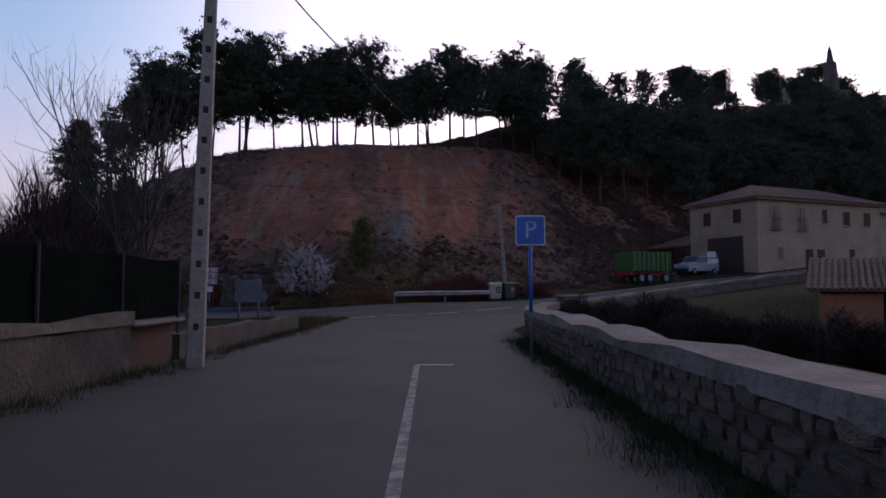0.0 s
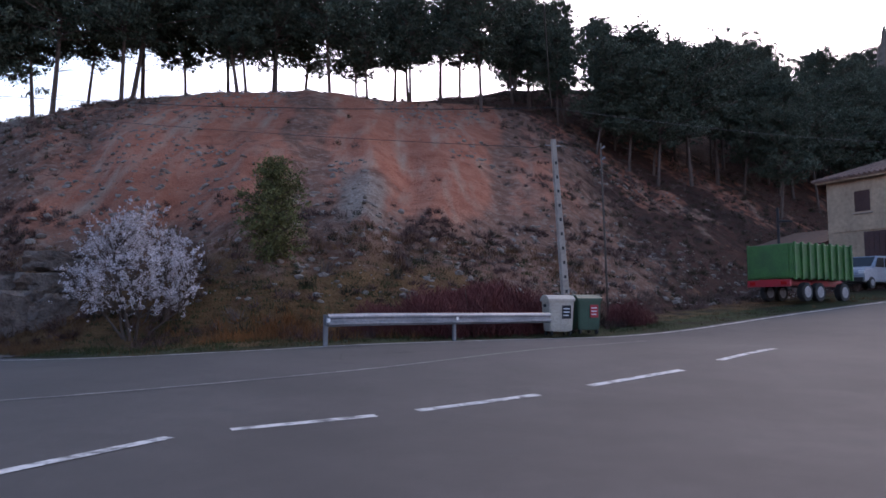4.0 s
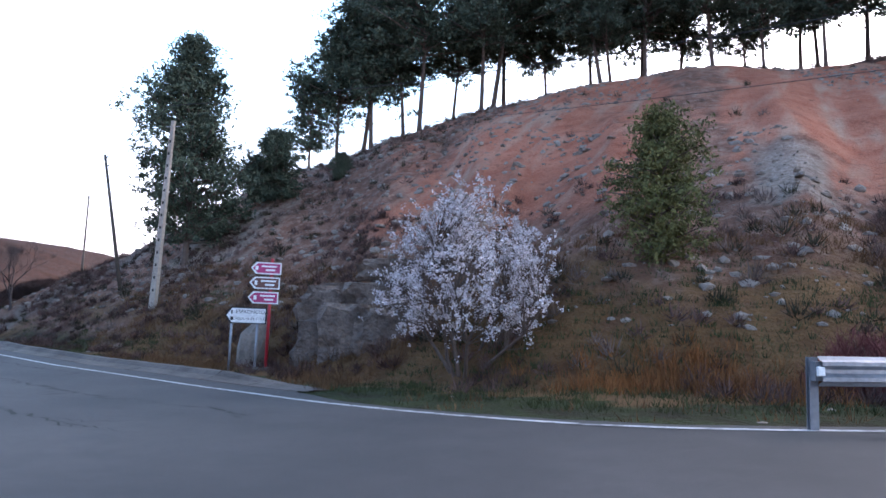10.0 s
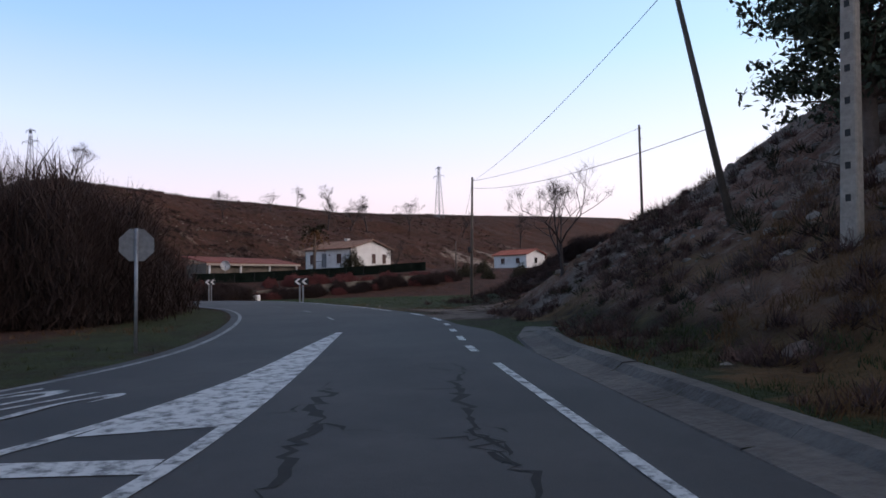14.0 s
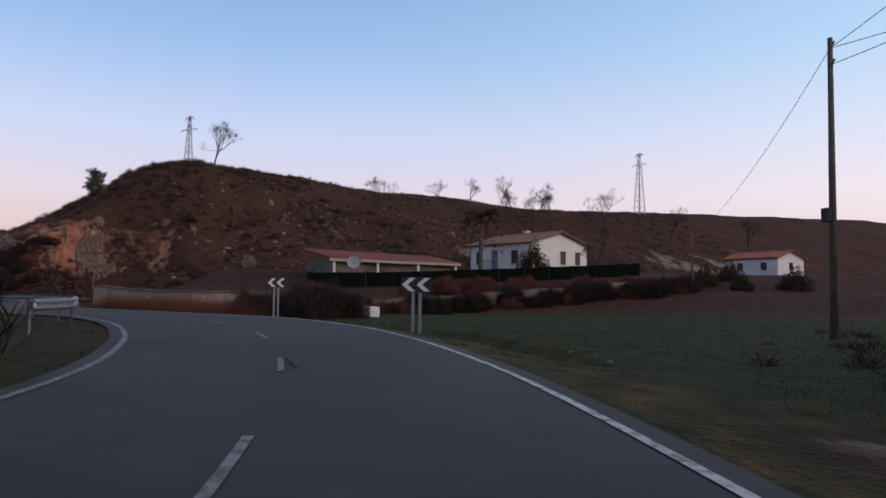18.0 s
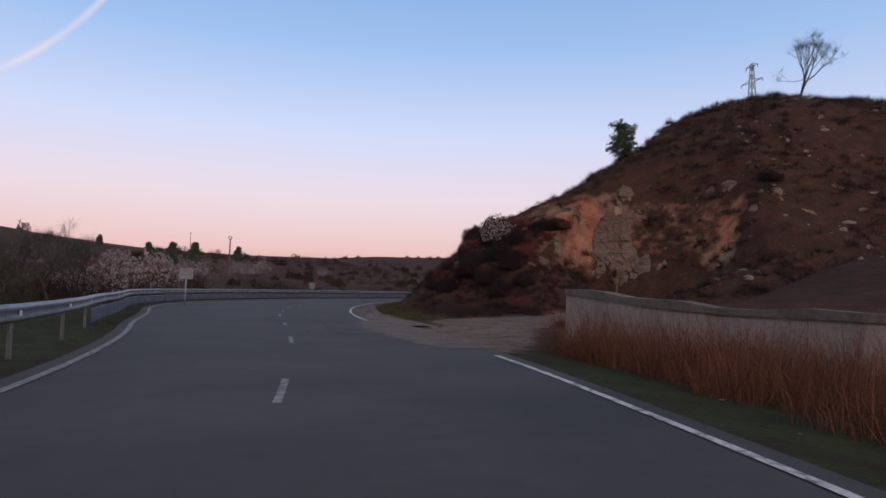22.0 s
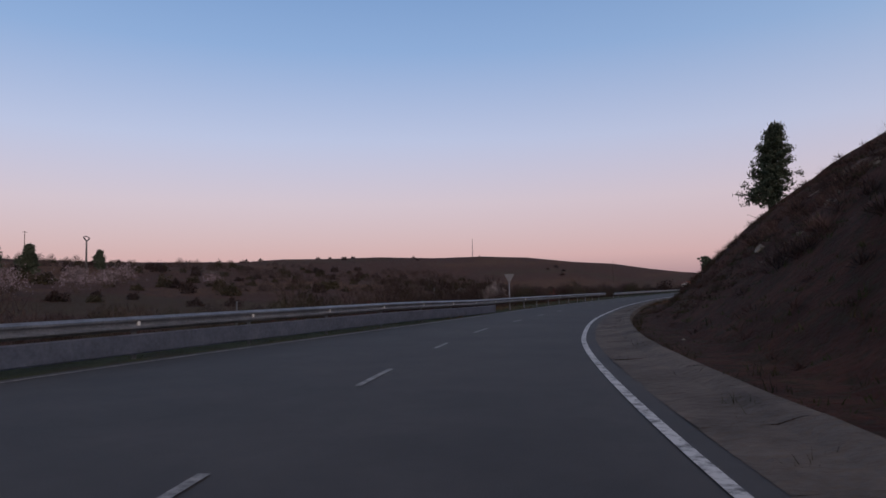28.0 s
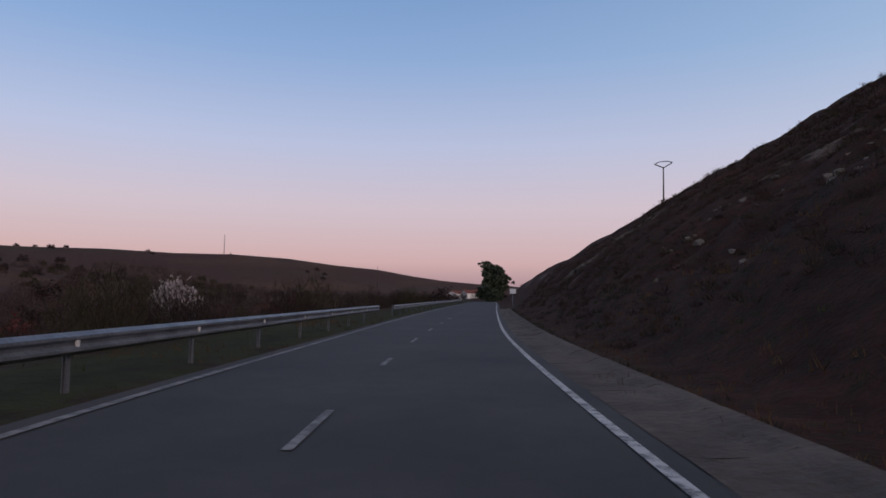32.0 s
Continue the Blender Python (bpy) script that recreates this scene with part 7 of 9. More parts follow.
alm = almond_parts(4.3, 0.021, 30000, 460)
put_tree(alm, "almond_tree", -9.9, 47.2, "spreading almond bush covered in pinkish-white blossom below the red cut", "almond tree", turn=-10, scale=0.95)
put_tree(alm, "almond_tree", -213.3, -65.4, "round almond tree in full white blossom below the guard rail", "almond tree", turn=60, scale=1.2)
M_BLOSSOM2 = island("thin_blossom", (0.30, 0.235, 0.25), (0.52, 0.44, 0.45))
alm2 = almond_parts(4.0, 0.042, 4600, 260)
alm2[1].materials[0] = M_BLOSSOM2
for x, y, s in ((-113.2, 8.8, 0.62), (-110.5, 33.0, 0.4), (-55.0, 37.8, 0.9)):
    put_tree(alm2, "almond_tree", x, y, "almond bush with pale blossom among scrub", "almond tree", "blossoming almonds", x * 31, s)
alm3 = (alm2[0], quads_mesh("blossom", leaves(np.repeat(rng.normal(0, 1, (420, 3)) * (1.1, 1.1, 0.75) + (0, 0, 2.3), 4, 0) + rng.normal(0, 0.12, (1680, 3)), 0.07, 1.0), 4, island("greyish_blossom", (0.24, 0.18, 0.20), (0.42, 0.34, 0.37))))
for k in range(8):
    x, y = -128 - 16.0 * k + rng.normal(0, 4), -150 - 4.0 * k + rng.normal(0, 10)
    put_tree(alm3, "almond_tree", x, y, "distant almond tree in pale blossom", "almond tree", "distant almonds", k * 50, rng.uniform(1.0, 1.6))
for x, y, s in ((-161, -142, 1.4), (-167.3, -140.6, 1.6), (-172, -141, 1.4)):
    put_tree(alm3, "almond_tree", x, y, "almond tree in pale blossom in the valley", "almond tree", "blossoming almonds", x * 31, s)

# thicket beyond the rail of the right-hand bend
for x, y, s in ((-106.1, -27.0, 1.5), (-104.4, -28.2, 1.3), (-108.2, -29.0, 1.25), (-97.9, -16.1, 1.1), (-99.5, -18.2, 1.15)):
    put_tree(alm2, "almond_tree", x, y, "tall almond tree in thin pale blossom beyond the rail", "almond tree", "almonds beyond the rail", x * 31, s)
for k, (x, y, s) in enumerate(((-92.4, -11.0, 0.95), (-94.2, -13.6, 0.85), (-90.8, -12.4, 0.9), (-95.8, -16.6, 0.8), (-89.2, -15.0, 1.0), (-101.5, -22.5, 0.75))):
    put_tree((BARE[k % 3], FINE[k % 3]), "bare_tree", x, y, "leafless bushy tree in the thicket beyond the rail", "tree", "thicket beyond the rail", x * 37, s)
for k in range(26):
    y = rng.uniform(-78, -30)
    x = rng.uniform(-112 - 0.05 * (y + 30), -86)
    if k % 3:
        put_tree((BARE[k % 3], FINE[k % 3]), "bare_tree", x, y, "leafless bushy tree in the thicket beyond the rail", "tree", "thicket beyond the rail", x * 37, rng.uniform(0.9, 1.4))
    else:
        put_tree(alm3, "almond_tree", x, y, "almond tree in pale blossom in the valley", "almond tree", "blossoming almonds", x * 31, rng.uniform(1.1, 1.5))

for k in range(26):
    i = int(rng.integers(20, 62))
    d_ = rng.uniform(8, 34)
    tx, ty = (L_LINE[i + 1] - L_LINE[i - 1]) / np.hypot(*(L_LINE[i + 1] - L_LINE[i - 1]))
    put_tree((BARE[k % 3], FINE[k % 3]), "bare_tree", L_LINE[i][0] - d_ * ty, L_LINE[i][1] + d_ * tx, "leafless bushy tree in the thicket beyond the rail", "tree", "thicket beyond the rail", k * 37, rng.uniform(1.0, 1.6))

# palm
t = thing("palm_tree", (-112.5, 55.0, gz(-112.5, 55.0) - 0.1), "palm tree with a shaggy skirt of dry fronds by the farmhouse", "palm tree")
o = new("trunk", limb_mesh([((0, 0, -0.2), (0.1, 0, 2.6), 0.24, 0.2), ((0.1, 0, 2.6), (0.1, 0.05, 5.4), 0.2, 0.18)], 10))
o.data.materials.append(M_BARK)
o.parent = t
for k in range(26):
    g, el_ = rng.uniform(0, 2 * math.pi), rng.uniform(-1.2, 1.2)
    c = []
    for s in np.linspace(0, 1, 9):
        r = 1.9 * s
        c.append((0.1 + r * math.cos(g) * math.cos(el_ * 0.6), r * math.sin(g) * math.cos(el_ * 0.6), 5.4 + r * math.sin(el_) - 1.1 * s * s))
    c = np.repeat(np.array(c), 5, 0) + rng.normal(0, 0.12, (45, 3))
    o = new("frond", quads_mesh("frond", leaves(c, 0.07, 2.6), 4, M_SCRUBGREEN if el_ > -0.1 else M_DRYGRASS))
    o.parent = t


# bushes: a body of many small leaves and twigs
def bush_mesh(n, r, h, leaf, material):
    q = rng.normal(size=(n, 3))
    q /= np.linalg.norm(q, axis=1)[:, None]
    q[:, 2] = np.abs(q[:, 2])
    lump = 1 + 0.35 * np.sin(q[:, 0] * 5 + 1) * np.cos(q[:, 1] * 4)
    q = q * (rng.uniform(0.35, 1.0, n) ** 0.5 * lump)[:, None] * (r, r, h)
    return quads_mesh("foliage", leaves(q, leaf, 1.6, 0.4), 4, material)


def put_bush(me, x, y, label, group, s=1.0, sz=1.0, name="bush"):
    t = thing(name, (x, y, gz(x, y) - 0.08), label, "bush", group, rng.uniform(0, 360))
    t.scale = (s, s, s * sz)
    o = new("foliage", me)
    o.parent = t
    o = new("stem", STEM_ME)
    o.parent = t


sg_ = []
for k in range(9):
    g_ = rng.uniform(0, 2 * math.pi)
    sg_.append(((0.05 * math.cos(g_), 0.05 * math.sin(g_), -0.1), (rng.uniform(0.3, 0.9) * math.cos(g_), rng.uniform(0.3, 0.9) * math.sin(g_), rng.uniform(0.7, 1.5)), 0.028, 0.008))
STEM_ME = limb_mesh(sg_, 5)
STEM_ME.materials.append(M_BARK)
TWIG = []
for _ in range(3):
    q_ = rng.normal(size=(9000, 3))
    q_ /= np.linalg.norm(q_, axis=1)[:, None]
    q_[:, 2] = np.abs(q_[:, 2])
    q_ = q_ * (rng.uniform(0.2, 1.0, 9000) ** 0.5 * (1 + 0.3 * np.sin(q_[:, 0] * 6) * np.cos(q_[:, 1] * 5)))[:, None] * (1.5, 1.5, 2.0)
    TWIG.append(quads_mesh("foliage", blades(q_, 0.45, 0.012, 0.6), 3, M_BRAMBLE))
DARK = TWIG
REDB = []
for _ in range(2):
    q_ = rng.normal(size=(8000, 3))
    q_ /= np.linalg.norm(q_, axis=1)[:, None]
    q_[:, 2] = np.abs(q_[:, 2])
    q_ = q_ * (rng.uniform(0.2, 1.0, 8000) ** 0.5 * (1 + 0.25 * np.sin(q_[:, 0] * 6) * np.cos(q_[:, 1] * 5)))[:, None] * (1.3, 1.3, 1.3)
    REDB.append(quads_mesh("foliage", blades(q_, 0.36, 0.009, 0.5), 3, M_REDBUSH))
OLIVE = [bush_mesh(3600, 1.2, 1.6, 0.04, M_SCRUBGREEN) for _ in range(2)]
for x, y, s in ((-0.9, 47.6, 1.1), (0.6, 48.6, 1.25), (2.2, 50.0, 1.2), (-2.5, 47.0, 0.8), (1.4, 50.4, 1.1), (3.2, 50.6, 0.95), (-0.2, 49.0, 1.0), (6.8, 51.8, 0.7)):
    put_bush(REDB[int(x) % 2], x, y, "low bush of red-brown twigs behind the guard rail", "red-twigged bushes", s, 0.9)
for k in range(34):
    x = rng.uniform(-63, -44)
    y = np.interp(x, [-63, -57, -48, -38], [38.2, 40.6, 39.6, 35.0]) - 0.8 - rng.uniform(0, 6.5)
    big_ = ease(-60, -54, x)
    put_bush(TWIG[k % 2], x, y, "dark leafless bush in the thicket by the junction", "thicket by the junction", rng.uniform(0.5, 0.8) + 1.25 * big_, rng.uniform(0.9, 1.3))
for k in range(16):
    x = rng.uniform(-34, -11)
    put_bush(TWIG[k % 2], x, rng.uniform(20, 29.5), "dark leafless bush behind the street fence", "thicket behind the street fence", rng.uniform(1.2, 1.9), rng.uniform(0.9, 1.3))
for k in range(16):
    x = rng.uniform(-31, -13)
    put_bush(TWIG[k % 2], x, rng.uniform(24, 30), "tall dark leafless bush behind the street fence", "thicket behind the street fence", rng.uniform(1.6, 2.1), rng.uniform(1.3, 1.7))
for k in range(34):
    w = rng.uniform()
    x, y = -79.5 - 8.5 * w + rng.normal(0, 1.0), 45.8 - 5.0 * w + rng.normal(0, 1.1)
    if abs(y - 46.3) > 0.9 or x < -86:
        put_bush(DARK[k % 3], x, y, "dark bramble at the edge of the field", "brambles by the field", rng.uniform(0.4, 1.0), rng.uniform(0.6, 0.95))
for k in range(18):
    x, y = rng.uniform(-50, -45), rng.uniform(58, 66)
    if abs(x + 44 - 0.55 * (y - 53)) > 3.5 or x < -47:
        put_bush(DARK[k % 3], x, y, "dark bush at the end of the pine hill", "bushes by the track", rng.uniform(0.4, 0.7), 0.7)
for k in range(26):
    w = rng.uniform()
    x, y = np.interp(w, [0, 1], [-98, -106]) + rng.normal(0, 0.9), np.interp(w, [0, 1], [42, 72]) + rng.normal(0, 1.0)
    put_bush(REDB[k % 2], x + 1.2, y, "rusty brown bush along the garden wall", "bushes along the garden wall", rng.uniform(0.5, 0.9))
for k in range(64):
    w = rng.uniform()
    x, y = np.interp(w, [0, 0.3, 0.6, 1], [-88.8, -91.8, -96, -102]) + rng.normal(0, 0.5), np.interp(w, [0, 0.3, 0.6, 1], [43.5, 50, 60, 71]) + rng.normal(0, 0.8)
    put_bush((DARK + REDB)[k % 5], x, y, "dark bramble along the low garden wall", "brambles by the field", rng.uniform(0.4, 0.8), 0.8)
for x, y, s in ((-111.2, 60.0, 1.15), (-108.5, 78, 1.0), (-106, 74.5, 1.0), (-104.5, 82, 1.1), (-104, 77, 0.8)):
    put_bush(OLIVE[int(abs(x)) % 2], x, y, "dense dark green bush near the farmhouse", "garden bushes", s, 1.5 if x < -111 else 1.0)
def clump_body(spots, material, name, label):
    """Far bushes and tree crowns, joined into one body: spots are (x, y, size, height ratio)."""
    out = []
    for x, y, s, sz in spots:
        n = 520
        q = rng.normal(size=(n, 3))
        q /= np.linalg.norm(q, axis=1)[:, None]
        q[:, 2] = np.abs(q[:, 2])
        lump = 1 + 0.4 * np.sin(q[:, 0] * 5 + x) * np.cos(q[:, 1] * 4 + y)
        q = q * (rng.uniform(0.35, 1.0, n) ** 0.5 * lump)[:, None] * (1.4 * s, 1.4 * s, 2.0 * s * sz)
        out.append(leaves(q + (x, y, gz(x, y) - 0.2), 0.085 * s, 1.7, 0.4))
    o = tagged(new(name, quads_mesh(name, np.concatenate(out), 4, material)), label, "bushes", kind="stuff")
    return o


hollow = []
for k in range(90):
    i = int(rng.uniform(0, 1) * (len(L_LINE) - 2)) + 1
    d_ = rng.uniform(9, 34)
    tx, ty = L_LINE[i + 1] - L_LINE[i - 1]
    n_ = math.hypot(tx, ty)
    x, y = L_LINE[i][0] - d_ * ty / n_, L_LINE[i][1] + d_ * tx / n_
    if side(np.array([x]), np.array([y]), L_EDGE)[0] > 0:
        x, y = L_LINE[i][0] + d_ * ty / n_, L_LINE[i][1] - d_ * tx / n_
    if -300 < x < -72 and side(np.array([x]), np.array([y]), L_EDGE)[0] < -7:
        hollow.append((x, y, rng.uniform(0.7, 1.5), rng.uniform(0.7, 1.1)))
clump_body(hollow[::2], M_BRAMBLE, "hollow_bushes", "dark leafless bushes in the hollow below the road")
clump_body(hollow[1::2], M_REDBUSH, "hollow_bushes", "reddish bushes in the hollow below the road")
def twig_body(spots, material, name, label):
    """Leafless thicket, joined into one body: spots are (x, y, size)."""
    out = []
    for x, y, s in spots:
        n = 1000
        q = rng.normal(size=(n, 3))
        q /= np.linalg.norm(q, axis=1)[:, None]
        q[:, 2] = np.abs(q[:, 2])
        q = q * (rng.uniform(0.15, 1.0, n) ** 0.5)[:, None] * (1.5 * s, 1.5 * s, 2.3 * s)
        out.append(blades(q + (x, y, gz(x, y) - 0.3), 0.45 * s, 0.013 * s, 0.6))
    return tagged(new(name, quads_mesh(name, np.concatenate(out), 3, material)), label, "bushes", kind="stuff")


thick = []
for k in range(760):
    i = int(rng.integers(8, len(L_LINE) - 2))
    tx, ty = L_LINE[i + 1] - L_LINE[i - 1]
    n_ = math.hypot(tx, ty)
    d_ = 5.5 + 45 * rng.uniform() ** 1.5
    x, y = L_LINE[i][0] + d_ * ty / n_ * -1, L_LINE[i][1] + d_ * tx / n_
    if -285 < x < -76 and side(np.array([x]), np.array([y]), L_EDGE)[0] < -5:
        thick.append((x, y, rng.uniform(0.8, 1.35) if x > -126 else rng.uniform(0.7, 1.35)))
twig_body(thick[::3], M_BRAMBLE, "valley_thicket", "dark leafless thicket below the guard rail")
twig_body(thick[2::3], M_SCRUBGREEN, "valley_thicket", "dark olive thicket below the guard rail")
twig_body(thick[1::3], M_TWIGDARK, "valley_thicket", "grey-brown leafless thicket below the guard rail")
hedges = []
for k in range(34):
    g, d_ = rng.uniform(0, 1), rng.uniform(80, 360)
    x, y, way = -110 - 270 * g - 0.35 * d_, -30 - 0.85 * d_ + 60 * g, rng.uniform(2.2, 3.4)
    for j in range(int(rng.integers(5, 14))):
        hedges.append((x + 4.5 * j * math.cos(way) + rng.normal(0, 0.8), y + 4.5 * j * math.sin(way) + rng.normal(0, 0.8), rng.uniform(0.8, 1.7)))
twig_body(hedges, M_TWIGDARK, "valley_hedges", "distant leafless hedges between the valley's fields")
far_spots = []
for k in range(200):
    g, d_ = rng.uniform(0.0, 1.0), rng.uniform(90, 330)
    far_spots.append((-100 - 260 * g - 0.35 * d_, -30 - 0.85 * d_ + 60 * g, rng.uniform(0.8, 2.0), rng.uniform(0.6, 1.0)))
clump_body(far_spots[::2], M_SCRUBGREEN, "valley_trees", "distant dark tree clumps and hedges in the valley")
clump_body(far_spots[1::2], M_BRAMBLE, "valley_trees", "distant leafless tree clumps in the valley")
brow = [(rng.uniform(-230, 60), rng.uniform(-400, -290), rng.uniform(1.2, 2.6), rng.uniform(0.8, 1.3)) for _ in range(30)]
brow += [(rng.uniform(-700, -300), rng.uniform(-470, -220), rng.uniform(1.0, 1.9), rng.uniform(0.5, 0.9)) for _ in range(24)]
clump_body(brow, M_BRAMBLE, "brow_bushes", "dark bushes and trees on the far hills")
put_bush(DARK[1], -116.6, 11.4, "round dark bush on the ochre outcrop", "shrubs below the outcrop", 0.5, 0.7)
put_bush(DARK[2], -122.5, 23.3, "round dark bush on the limestone slope", "shrubs below the outcrop", 0.5, 0.6)
for k in range(44):
    w = rng.uniform()
    x, y = -108.5 - 16 * w + rng.normal(0, 1.2), 13.5 - 16 * w + rng.normal(0, 1.2)
    put_bush((REDB + DARK)[k % 5], x, y, "brown shrub at the foot of the limestone outcrop", "shrubs below the outcrop", rng.uniform(0.4, 0.75), 0.7)
for k in range(46):
    w = rng.uniform()
    x, y = -109.5 - 8 * w + rng.normal(0, 0.8), 8.5 + 5.5 * w + rng.normal(0, 1.0) - 2.0
    put_bush((DARK + REDB)[k % 5], x, y, "dark leafless shrub along the foot of the cliff", "shrubs below the outcrop", rng.uniform(0.3, 0.6), 0.7)


for k in range(34):
    y = rng.uniform(-50, -9)
    x = rng.uniform(-108, -90) + 0.35 * (y + 9)
    if side(np.array([x]), np.array([y]), L_EDGE)[0] < -9 and x > -112:
        put_bush((DARK + REDB)[k % 5], x, y, "dark bramble in the thicket beyond the rail", "brambles beyond the rail", rng.uniform(0.7, 1.3), 0.9)

# ---- loose cover: scrub, grass, reeds, stones, each one body ----
def stuff(name, me, label, category):
    return tagged(new(name, me), label, category, kind="stuff")


def scatter(n, x0, x1, y0, y1):
    x, y = rng.uniform(x0, x1, n), rng.uniform(y0, y1, n)
    return x, y, side(x, y, R_EDGE), -side(x, y, L_EDGE)


def clumps(x, y, per, r, h, w):
    """Tufts of blades on the ground at x, y."""
    n = len(x)
    R = np.repeat(rng.uniform(0.5, 1.0, n) * r, per)
    a, q = rng.uniform(0, 2 * np.pi, n * per), np.sqrt(rng.uniform(0, 1, n * per)) * R
    X, Y = np.repeat(x, per) + q * np.cos(a), np.repeat(y, per) + q * np.sin(a)
    Z = np.repeat(z_ground(x, y), per) - 0.06
    c = np.stack([X, Y, Z], 1)
    H = h * (0.35 + 0.65 * (1 - (q / (R + 1e-6)) ** 2)) * np.repeat(rng.uniform(0.6, 1.2, n), per)
    return blades(c, H, w, 0.4)


def tufts(x, y, per, r, h, w):
    """Round low bushes of fine twigs that fan out from the ground at x, y."""
    n = len(x)
    k = rng.uniform(0.55, 1.25, n)
    d = rng.normal(size=(n * per, 3))
    d[:, 2] = np.abs(d[:, 2]) + 0.25
    d /= np.linalg.norm(d, axis=1)[:, None]
    R = np.repeat(k, per)[:, None] * np.array((r, r, h))
    c = np.stack([np.repeat(x, per), np.repeat(y, per), np.repeat(z_ground(x, y) - 0.08, per)], 1)
    tip = c + d * R * rng.uniform(0.6, 1.0, (n * per, 1))
    foot = c + d * R * 0.3 + rng.normal(0, 0.05, (n * per, 3)) * (1, 1, 0)
    a = rng.normal(size=(n * per, 3))
    a /= np.linalg.norm(a, axis=1)[:, None]
    return np.stack([foot - a * w, foot + a * w, tip], 1).reshape(-1, 3)


# hillside east
x, y, dr, dl = scatter(9000, -50, 40, 44, 92)
z = z_ground(x, y)
face = ease(3.2, 6.0, z) * ease(20.5, 17, z) * ease(-27, -17, x) * ease(10, 2, x)
ok = (dr > 4.0) & (z > 0.4) & (rng.uniform(size=len(x)) > 0.975 * face) & (fbm(x, y, 5.0, 9.0) > -0.35)
x, y, z = x[ok], y[ok], z[ok]
third = rng.integers(0, 3, len(x))
for k, (m_, nm, lb) in enumerate(((M_HEATH, "heather", "brown heather scrub on the red hill"), (M_SCRUBGREY, "grey_scrub", "grey dry scrub on the red hill"), (M_SCRUBGREEN, "olive_scrub", "olive green scrub on the red hill"))):
    s = third == k
    stuff(nm, quads_mesh(nm, tufts(x[s], y[s], 46, 0.5, 0.62, 0.017), 3, m_), lb, "scrub")
# hillside west
x, y, dr, dl = scatter(30000, -250, -100, -50, 112)
z = z_ground(x, y)
near = np.minimum(np.hypot(x + 118, y - 12), np.abs(dr))
ok = (dr > 2.9 + 2.1 * (y > 12)) & (z > np.where(y > 12, 1.2 + 1.8 * (y > 25), -1.0)) & (rng.uniform(size=len(x)) < np.where(near < 32, 1.0, 0.5)) & (fbm(x, y, 6.0, 9.0) > -0.3)
ok &= (x < -107.3 - 0.55 * np.maximum(0, y - 22)) | (y < 12)
x, y, z = x[ok], y[ok], z[ok]
close = side(x, y, R_EDGE) < 17
cx_, cy_ = np.repeat(x[close], 2) + rng.normal(0, 0.5, 2 * close.sum()), np.repeat(y[close], 2) + rng.normal(0, 0.5, 2 * close.sum())
ok2 = side(cx_, cy_, R_EDGE) > 2.3
stuff("slope_scrub", quads_mesh("slope_scrub", tufts(cx_[ok2][::2], cy_[ok2][::2], 40, 0.5, 0.45, 0.012), 3, M_SCRUB), "brown scrub and dry stalks on the slope by the road", "scrub")
stuff("slope_grass", quads_mesh("slope_grass", clumps(cx_[ok2][1::2], cy_[ok2][1::2], 40, 0.5, 0.24, 0.011), 3, M_SCRUBGREEN), "olive grass and low scrub on the slope by the road", "grass")
x, y, z = x[~close], y[~close], z[~close]
third = rng.integers(0, 3, len(x))
for k, (m_, nm, lb) in enumerate(((M_SCRUB, "heather", "brown heather scrub on the limestone hill"), (M_SCRUB, "dark_scrub", "dark low scrub on the limestone hill"), (M_SCRUBGREEN, "olive_scrub", "olive scrub on the limestone hill"))):
    s = third == k
    stuff(nm, quads_mesh(nm, tufts(x[s], y[s], 24, 0.75, 0.7, 0.03), 3, m_), lb, "scrub")
# rough growth at the foot of the cliff and round the lane's mouth
x, y = rng.uniform(-122, -96, 5200), rng.uniform(-12, 26, 5200)
ly_ = np.interp(-x, [90, 96, 102, 110, 118], [23.2, 21.0, 19.8, 18.6, 18.4])
dr = side(x, y, R_EDGE)
ok = (dr > 1.7) & (z_ground(x, y) < 4.0) & (np.abs(y - ly_) > np.interp(-x, [90, 97, 106], [4.8, 3.2, 2.8])) & (fbm(x, y, 3.0, 91.0) > -0.35)
x, y, dr = x[ok], y[ok], dr[ok]
far_ = dr + 1.5 * fbm(x, y, 3.0, 95.0) > 4.2
stuff("lane_scrub", quads_mesh("lane_scrub", tufts(x[far_], y[far_], 70, 0.55, 0.6, 0.011), 3, M_BRAMBLE), "dark brown scrub at the foot of the cliff", "scrub")
stuff("lane_grass", quads_mesh("lane_grass", clumps(x[~far_], y[~far_], 40, 0.4, 0.26, 0.009), 3, M_GRASS), "rough grass between the lane and the road", "grass")
# bushes of heather and thorn on the nose of the limestone hill
x, y = rng.uniform(-150, -106, 5200), rng.uniform(-14, 66, 5200)
z = z_ground(x, y)
ok = (z > 1.5) & (side(x, y, R_EDGE) > 4) & (x < -107.3 - 0.55 * np.maximum(0, y - 22)) & (fbm(x, y, 5.0, 77.0) > -0.05)
ok &= np.exp(-((x + 114.5) / 3.4) ** 2 - ((y - 10.8) / 2.6) ** 2) + np.exp(-((x + 119.4) / 3.0) ** 2 - ((y - 13.6) / 2.6) ** 2) < 0.45
x, y = x[ok], y[ok]
stuff("thorn_scrub", quads_mesh("thorn_scrub", tufts(x[::2], y[::2], 90, 0.75, 0.85, 0.014), 3, M_BRAMBLE), "dark thorny scrub on the limestone hill", "scrub")
